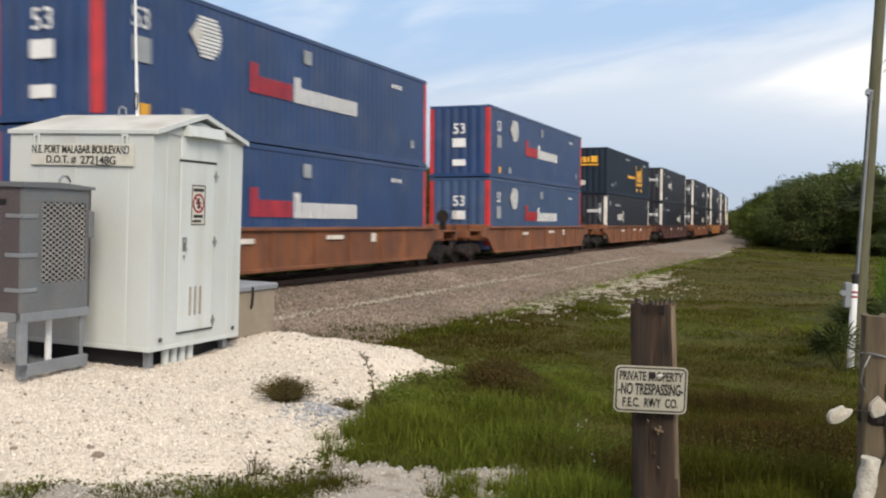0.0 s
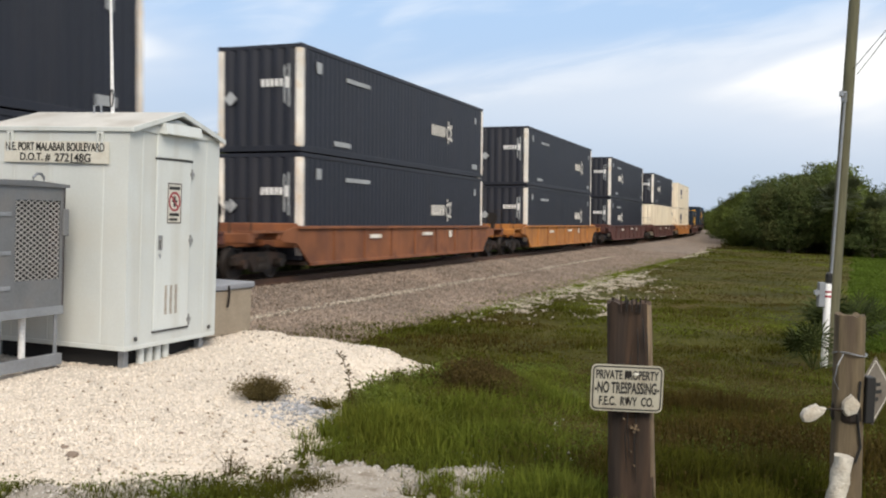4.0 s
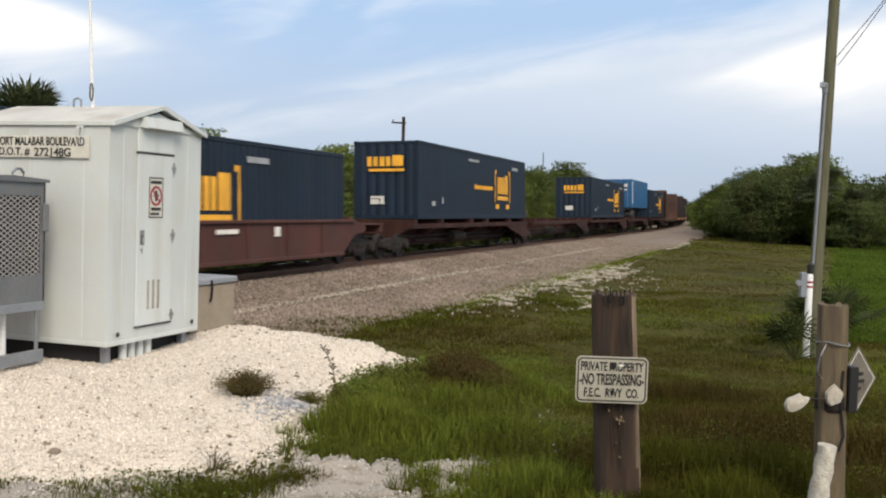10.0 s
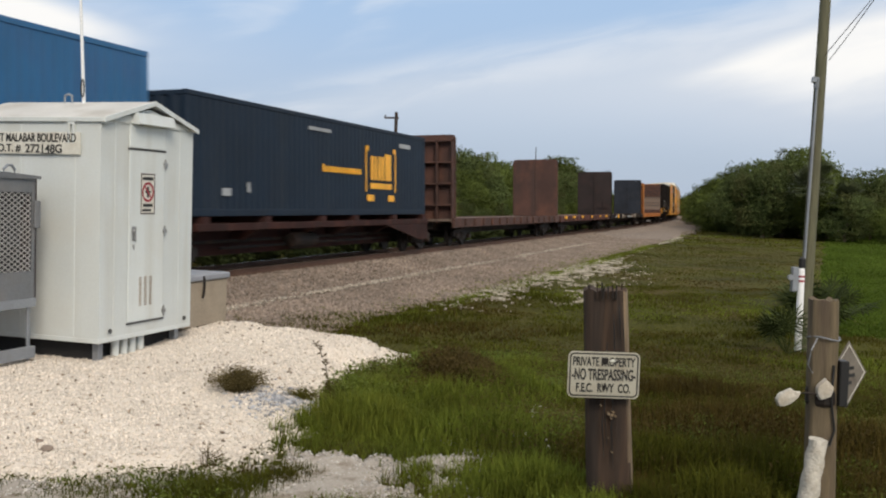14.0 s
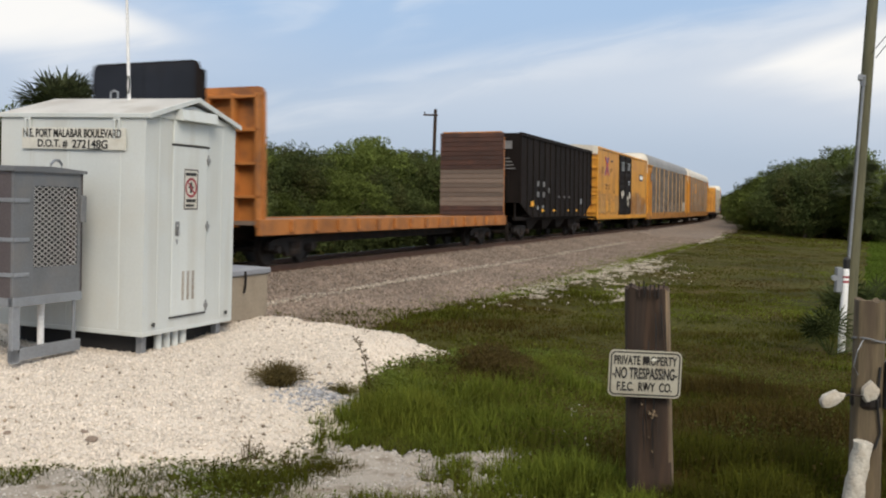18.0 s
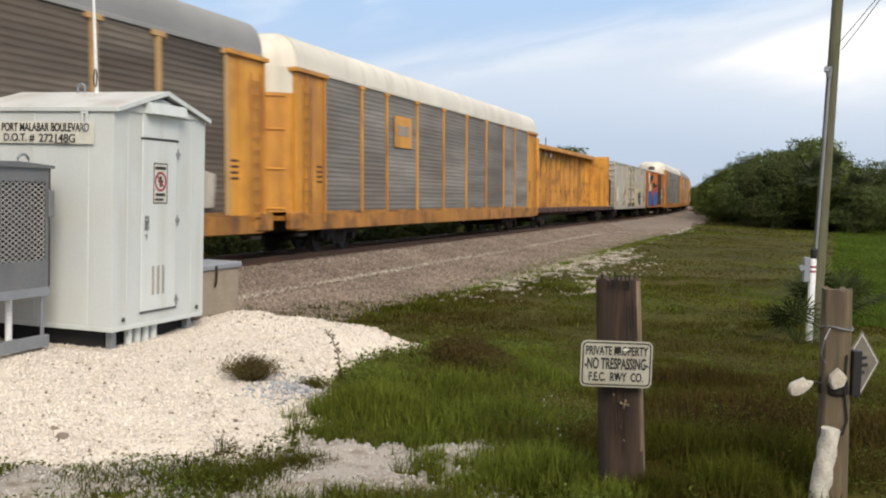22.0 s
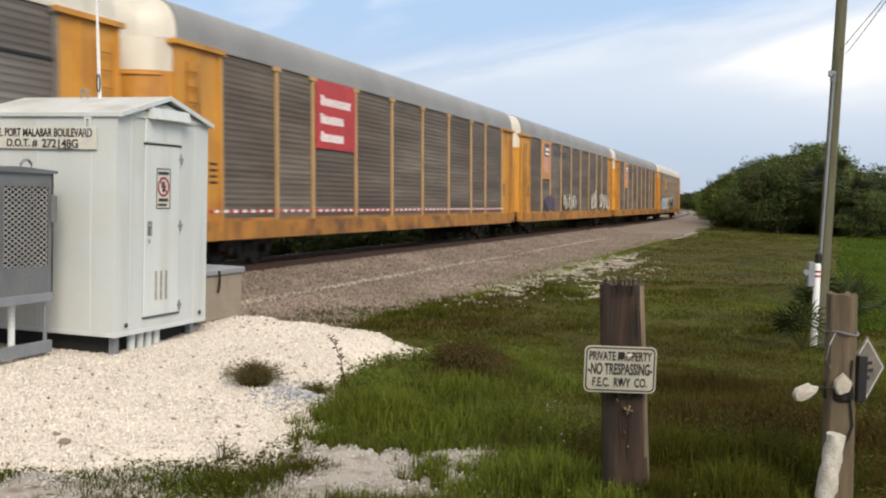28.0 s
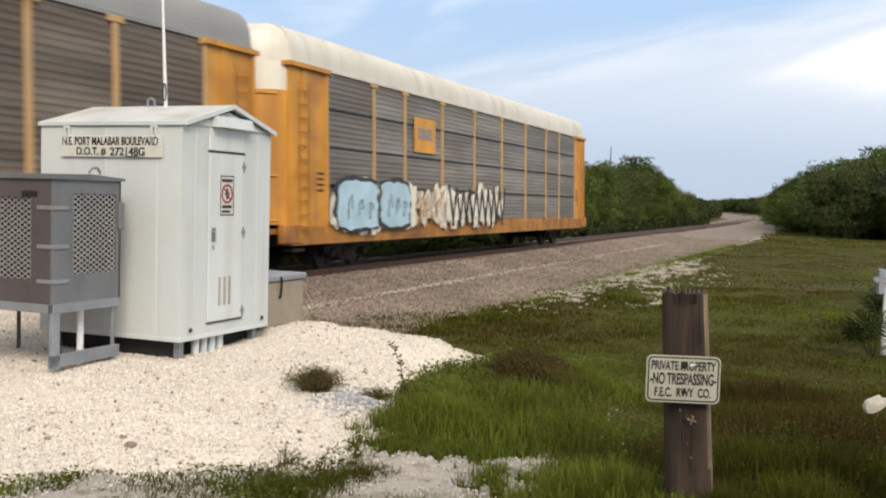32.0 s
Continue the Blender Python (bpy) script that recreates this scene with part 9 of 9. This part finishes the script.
def meadow():
    rs = np.random.RandomState(17)

    def allowed(x, y, mid=True):
        s, off = line_coords(x, y)
        ok = (inside_by(PAD, x, y) < 0.03 + 0.14 * value_noise(x * 3, y * 3, 71) + 0.14 * value_noise(x * 9, y * 9, 74)) & (bare_by(x, y) < 0.0)
        ok &= off > np.interp(s, [-9, -6.5, -4, -2, 4], [4.7, 4.9, 5.7, 6.9, 6.4]) + 0.5 * value_noise(s * 0.35, 1.0 + 0 * s, 72) + 0.6 * value_noise(s * 1.5, off * 2, 73) + 0.5 * value_noise(s * 4, off * 4, 75)
        if mid:
            ok &= (mid_bare(x, y) < 0.0) | (rs.uniform(size=len(x)) < 0.22)
        return ok & (np.hypot(x, y) > 4.6)

    def cover(n, x0, x1, y0, y1, hmin, hmax, w, spread, tag):
        x, y = tuft_points(n, x0, x1, y0, y1, rs, 9, spread)
        keep = allowed(x, y) & (np.abs(x) < 0.52 * y + 1.5)
        hem = smooth01(-1.1, -1.5, x) * smooth01(7.3, 6.9, y)
        keep &= rs.uniform(size=len(x)) > hem * (0.36 - 0.6 * value_noise(x * 4, y * 4, 88))
        x, y, hem = x[keep], y[keep], hem[keep]
        tall = 0.45 + 0.45 * value_noise(x * 0.7, y * 0.7, 81) + 0.3 * value_noise(x * 1.6, y * 1.6, 85)
        h = (hmin + (hmax - hmin) * np.clip(tall + 0.25 * value_noise(x * 2.3, y * 2.3, 82), 0, 1)) * rs.uniform(0.55, 1.2, len(x)) * (1 - 0.5 * hem) * (1 - 0.5 * trodden(x, y))
        kind = value_noise(x * 0.22, y * 0.16, 83) + 0.5 * value_noise(x * 0.8, y * 0.5, 84) + rs.normal(0, 0.28, len(x))
        ratio = x / y
        kind = kind + 0.42 * smooth01(0.12, 0.18, ratio) * smooth01(0.36, 0.30, ratio) * smooth01(12, 15, y) * smooth01(34, 24, y) - 0.6 * trodden(x, y) - 1.3 * smooth01(0.385, 0.41, ratio) * smooth01(18, 26, y) + 0.15 * smooth01(0.10, 0.2, ratio) * smooth01(0.40, 0.34, ratio) * smooth01(30, 42, y) - 1.2 * smooth01(1.3, 0.0, x) * smooth01(14, 10, y) + 0.22 * smooth01(1.3, 2.0, x) * smooth01(16, 12, y) + 0.40 * np.exp(-(((x - 2.7) / 1.3) ** 2 + ((y - 9.6) / 2.2) ** 2)) + 0.9 * np.exp(-(((x - 0.24) / 0.40) ** 2 + ((y - 10.6) / 0.8) ** 2)) - 0.8 * np.exp(-(((x - 0.3) / 1.0) ** 2 + ((y - 14.2) / 1.6) ** 2))
        dry = kind - 0.25 * smooth01(1.5, 0, x) > 0.58
        lush = (ratio + 0.016 * value_noise(x * 0.5, y * 0.3, 86) + rs.normal(0, 0.006, len(x)) > 0.400) & (y > 19 + 2 * value_noise(x, y * 0.5, 87))
        bright = kind < -0.5
        if lush.sum() > 50:
            grass("lush_grass", x[lush], y[lush], h[lush] * 0.8, w * rs.uniform(0.6, 1.3, int(lush.sum())), GRASSF, "lush green grass of the open field" + tag, rs)
        for m, name, mat, lab in ((~dry & ~bright, "meadow_grass", GRASSG, "rough olive green meadow grass"), (bright, "young_grass", GRASSB, "patches of brighter green grass"), (dry, "dry_grass", GRASSD, "dry brownish weeds among the grass")):
            m = m & ~lush
            grass(name, x[m], y[m], h[m], w * rs.uniform(0.6, 1.3, int(m.sum())), mat, lab + tag, rs)

    cover(280000, -3.2, 6.5, 5.2, 13.5, 0.04, 0.20, 0.0036, 0.07, " near the posts")
    cover(150000, -6.0, 16.0, 13.5, 30, 0.04, 0.15, 0.009, 0.12, " in the middle of the field")
    cover(130000, -2.0, 38, 30, 72, 0.04, 0.085, 0.02, 0.6, " towards the wood")
    cover(40000, 6, 70, 70, 120, 0.06, 0.14, 0.045, 1.0, " at the wood's edge")

    # broad-leaved weeds low among the blades, in drifts
    x, y = tuft_points(130000, -3.0, 6.0, 5.3, 15.0, rs, 13, 0.09)
    keep = allowed(x, y) & (np.abs(x) < 0.52 * y + 1.0) & (value_noise(x * 1.1, y * 0.9, 101) + 0.6 * value_noise(x * 3, y * 3, 102) + rs.normal(0, 0.25, len(x)) - 0.25 * smooth01(1.5, 3.0, x) > 0.02)
    x, y = x[keep], y[keep]
    z = ground_z(x, y) + rs.uniform(0.01, 0.15, len(x)) * np.clip(0.75 + 0.5 * value_noise(x * 0.8, y * 0.8, 81), 0.2, 1.2) * (1 - 0.5 * trodden(x, y))
    leafage("broadleaf_weeds", x, y, z, 0.013, BROADLEAF, "low broad-leaved green weeds among the grass", rs)
    x, y = tuft_points(50000, 0.2, 6.0, 6.5, 16.0, rs, 13, 0.12)
    keep = allowed(x, y) & (np.abs(x) < 0.52 * y + 1.0) & (value_noise(x * 0.7, y * 0.5, 103) + 0.6 * value_noise(x * 2.2, y * 2, 104) + 0.5 * smooth01(1.2, 2.6, x) + rs.normal(0, 0.25, len(x)) > 0.35)
    x, y = x[keep], y[keep]
    leafage("brown_weeds", x, y, ground_z(x, y) + rs.uniform(0.04, 0.24, len(x)), 0.011, REDWEED, "reddish brown seeding weeds over the grass", rs)
    # leafy edge of the limestone pad
    e = np.array([(-1.0, 9.0), (-0.92, 9.7), (-0.76, 10.4), (-0.52, 11.0), (-0.20, 11.5), (0.20, 12.1)])
    f = rs.uniform(0, 1, 1500)
    ex, ey = np.interp(f, np.linspace(0, 1, 6), e[:, 0]), np.interp(f, np.linspace(0, 1, 6), e[:, 1])
    cx, cy, ch = ex + np.abs(rs.normal(0, 0.30, 1500)) + 0.02, ey + rs.normal(0, 0.15, 1500), rs.uniform(0.05, 0.33, 1500)
    x, y = np.repeat(cx, 24) + rs.normal(0, 0.06, 36000), np.repeat(cy, 24) + rs.normal(0, 0.06, 36000)
    z = np.maximum(ground_z(x, y), pad_z(x, y)) + np.repeat(ch, 24) * rs.uniform(0.1, 1.0, 36000)
    leafage("pad_edge_weeds", x, y, z, 0.016, BROADLEAF, "bushy green weeds along the edge of the pad", rs)
    x, y = rs.normal(0.26, 0.40, 16000), rs.normal(10.7, 0.62, 16000)
    leafage("pad_edge_weeds", x, y, ground_z(x, y) + rs.uniform(0.05, 0.40, 16000) * np.exp(-((x - 0.24) / 0.7) ** 2), 0.012, REDWEED, "dark reddish brown weeds beside the pad", rs)

    # the open field beyond the pole, lush and even
    y = 19 + 80 * rs.uniform(size=60000) ** 1.3
    x = y * rs.uniform(0.392, 0.56, len(y))
    x = x + 0.25 * y * 0.02 * value_noise(x * 0.4, y * 0.3, 89)
    grass("lush_grass", x, y, rs.uniform(0.05, 0.12, len(y)), 0.0011 * y * rs.uniform(0.7, 1.3, len(y)), GRASSF, "lush green grass of the open field", rs)
    # low tufts straying on to the ballast shoulder
    q, o = np.repeat(rs.uniform(-12, 40, 1700), 14), np.repeat(7.1 - np.abs(rs.normal(0, 0.85, 1700)), 14)
    q, o = q + rs.normal(0, 0.10, len(q)), o + rs.normal(0, 0.07, len(o))
    px, py, th = np.interp(q, _S, _X), np.interp(q, _S, _Y), np.interp(q, _S, _TH)
    x, y = px + np.cos(th) * o, py - np.sin(th) * o
    keep = inside_by(PAD, x, y) < -0.1
    x, y = x[keep], y[keep]
    grass("stray_tuft", x, y, rs.uniform(0.04, 0.11, len(x)), np.full(len(x), 0.008), GRASSB, "low tufts straying on to the ballast", rs)

    # tall clumps at the pad's edge
    def clump(cx, cy, n, r, h, mat, name, lab, w=0.006, lean=0.5):
        x, y = rs.normal(cx, r, n), rs.normal(cy, r * 1.1, n)
        hh = h * rs.uniform(0.4, 1.1, n) * np.exp(-((x - cx) ** 2 + (y - cy) ** 2) / (5 * r * r))
        g = grass(name, x, y, hh, np.full(n, w), mat, lab, rs, lean)
        return g
    for cx, cy, n, r, h in ((-0.62, 9.4, 2600, 0.26, 0.36), (-0.30, 10.1, 2600, 0.28, 0.34), (-0.55, 8.6, 2600, 0.32, 0.36), (0.1, 9.3, 2600, 0.38, 0.40), (0.75, 11.6, 2200, 0.30, 0.30), (0.4, 8.2, 2200, 0.4, 0.34), (0.6, 10.3, 2200, 0.45, 0.36), (0.7, 6.6, 1800, 0.25, 0.36), (1.06, 6.05, 1500, 0.20, 0.26), (1.40, 6.15, 1300, 0.16, 0.30), (1.7, 7.3, 2000, 0.35, 0.36), (2.4, 7.2, 1800, 0.35, 0.36), (1.9, 6.4, 1800, 0.28, 0.34)):
        clump(cx, cy, n, r, h, GRASSB if cx < 1.2 else GRASSG, "tall_grass", "tall green grass clump at the edge of the pad")
    for cx, cy, n, r, h in ((0.12, 10.4, 3000, 0.28, 0.44), (0.40, 11.1, 2600, 0.28, 0.40), (0.05, 9.9, 1600, 0.22, 0.34), (2.6, 8.6, 2600, 0.55, 0.30), (2.7, 10.6, 2600, 0.6, 0.34), (3.3, 8.2, 1800, 0.5, 0.32)):
        clump(cx, cy, n, r, h, GRASSD, "dry_weed", "clump of dry brown weeds in the grass", 0.005, 0.7)
    for cx, cy, n, r, h in ((-2.2, 6.2, 1300, 0.28, 0.12), (-1.35, 6.35, 1800, 0.26, 0.16), (-1.0, 6.9, 1300, 0.18, 0.13), (-1.7, 6.75, 900, 0.2, 0.10), (-2.9, 6.3, 900, 0.2, 0.1), (-0.2, 6.0, 1000, 0.2, 0.14)):
        clump(cx, cy, n, r, h, GRASSG, "low_grass", "low grass creeping over the pale gravel", 0.004, 0.8)


def weeds():
    rnd = random.Random(8)

    def bush(x, y, z, r, h, n, mat, label, name="weed", leafy=0.3, fat=1.0):
        t = thing(name, label, "weed", pose(x, y, z))
        s, lv = Shape(), Shape()
        for i in range(n):
            a, q = rnd.uniform(0, 6.28), rnd.uniform(0.1, 1) * r
            tip = Vector((q * math.cos(a), q * math.sin(a), h * rnd.uniform(0.4, 1.0) * (1 - 0.4 * q / r)))
            m = tip * 0.5 + Vector((0, 0, h * 0.12))
            s.tube([(q * 0.35 * math.cos(a), q * 0.35 * math.sin(a), 0), m, tip], [0.003 * fat, 0.0024 * fat, 0.0012 * fat], 3, False)
            for k in range(int(leafy * 10)):
                p = Vector((0, 0, 0)).lerp(tip, rnd.uniform(0.35, 1.0)) + Vector((rnd.gauss(0, 0.02), rnd.gauss(0, 0.02), rnd.gauss(0, 0.02)))
                d = Vector((rnd.gauss(0, 1), rnd.gauss(0, 1), rnd.gauss(0.3, 0.6))).normalized()
                e = d.orthogonal().normalized()
                L = rnd.uniform(0.006, 0.015) * fat
                lv.add([p, p + d * L + e * L * 0.4, p + d * L * 2, p + d * L - e * L * 0.4], [(0, 1, 2, 3)])
        tagged(part("stem_tangle", s, WEEDB, t), kind="stuff")
        tagged(part("foliage", lv, mat, t), kind="stuff")
    bush(-1.80, 9.15, float(pad_z(-1.80, 9.15)), 0.34, 0.29, 420, WEEDB, "low brown bushy weed on the gravel", leafy=0.8)
    bush(-1.22, 9.25, float(pad_z(-1.22, 9.25)), 0.22, 0.15, 90, GRASSG, "small green weed on the gravel", leafy=0.8)
    bush(-1.30, 6.9, float(pad_z(-1.3, 6.9)), 0.16, 0.22, 26, GRASSD, "thin dry weed at the gravel's edge", leafy=0.3)
    for x, y, r, h, k in ((-0.62, 10.3, 0.20, 0.40, 70), (-0.35, 10.7, 0.22, 0.42, 80), (-0.05, 11.0, 0.25, 0.42, 80), (-0.80, 9.8, 0.2, 0.34, 60), (-0.95, 9.4, 0.2, 0.28, 50), (0.15, 11.2, 0.28, 0.46, 110), (0.32, 10.9, 0.32, 0.48, 120), (0.0, 10.5, 0.3, 0.46, 80)):
        bush(x, y, max(float(ground_z(x, y)), float(pad_z(x, y))), r, h, k, GRASSD, "twiggy dry weed at the gravel's edge", leafy=0.6, fat=1.9)
    bush(-1.62, 7.12, float(pad_z(-1.62, 7.12)), 0.16, 0.24, 30, GRASSD, "thin dry weed in the pale gravel", leafy=0.3)
    # a tall leaning stalk with paired leaves
    t = thing("stalk", "tall thin weed stalk with dark leaves", "weed", pose(-0.93, 9.15, float(pad_z(-0.93, 9.15))))
    pts = [Vector((0, 0, 0)), Vector((-0.03, 0, 0.24)), Vector((-0.07, 0.02, 0.42)), Vector((-0.12, 0.03, 0.55)), Vector((-0.19, 0.03, 0.66))]
    part("stem", Shape().tube(pts, [0.007, 0.006, 0.005, 0.004, 0.003], 5), REDWEED, t)
    for i in range(30):
        f = rnd.uniform(0.15, 1.0) * 4
        k = min(3, int(f))
        p = pts[k].lerp(pts[k + 1], f - k)
        d = Vector((rnd.uniform(-1, 1), rnd.uniform(-0.6, 0.6), rnd.uniform(-0.4, 0.5))).normalized()
        e = d.cross(Vector((0, 1, 0.2))).normalized()
        L = rnd.uniform(0.015, 0.034)
        part("leaf", Shape().add([p, p + d * L + e * L * 0.32, p + d * L * 2, p + d * L - e * L * 0.32], [(0, 1, 2, 3)]), REDWEED, t)
    # dark stones on the pad
    for x, y, r in ((-2.81, 7.2, 0.045), (-2.95, 7.4, 0.03), (-3.5, 7.3, 0.03), (-2.2, 7.9, 0.025), (-0.95, 13.0, 0.03)):
        s = Shape().lathe([(r * 0.6, 0), (r, r * 0.3), (r * 0.8, r * 0.8), (r * 0.2, r)], 7)
        s.v = [(a * rnd.uniform(0.8, 1.3), b * rnd.uniform(0.7, 1.1), c) for a, b, c in s.v]
        ob = part("stone", s, BALLASTS)
        ob.matrix_basis = pose(x, y, float(pad_z(x, y)) - 0.005)
        tagged(ob, "grey stone lying on white gravel", "stone", "stones on the pad")


woods()
gravel()
meadow()
weeds()


motions()
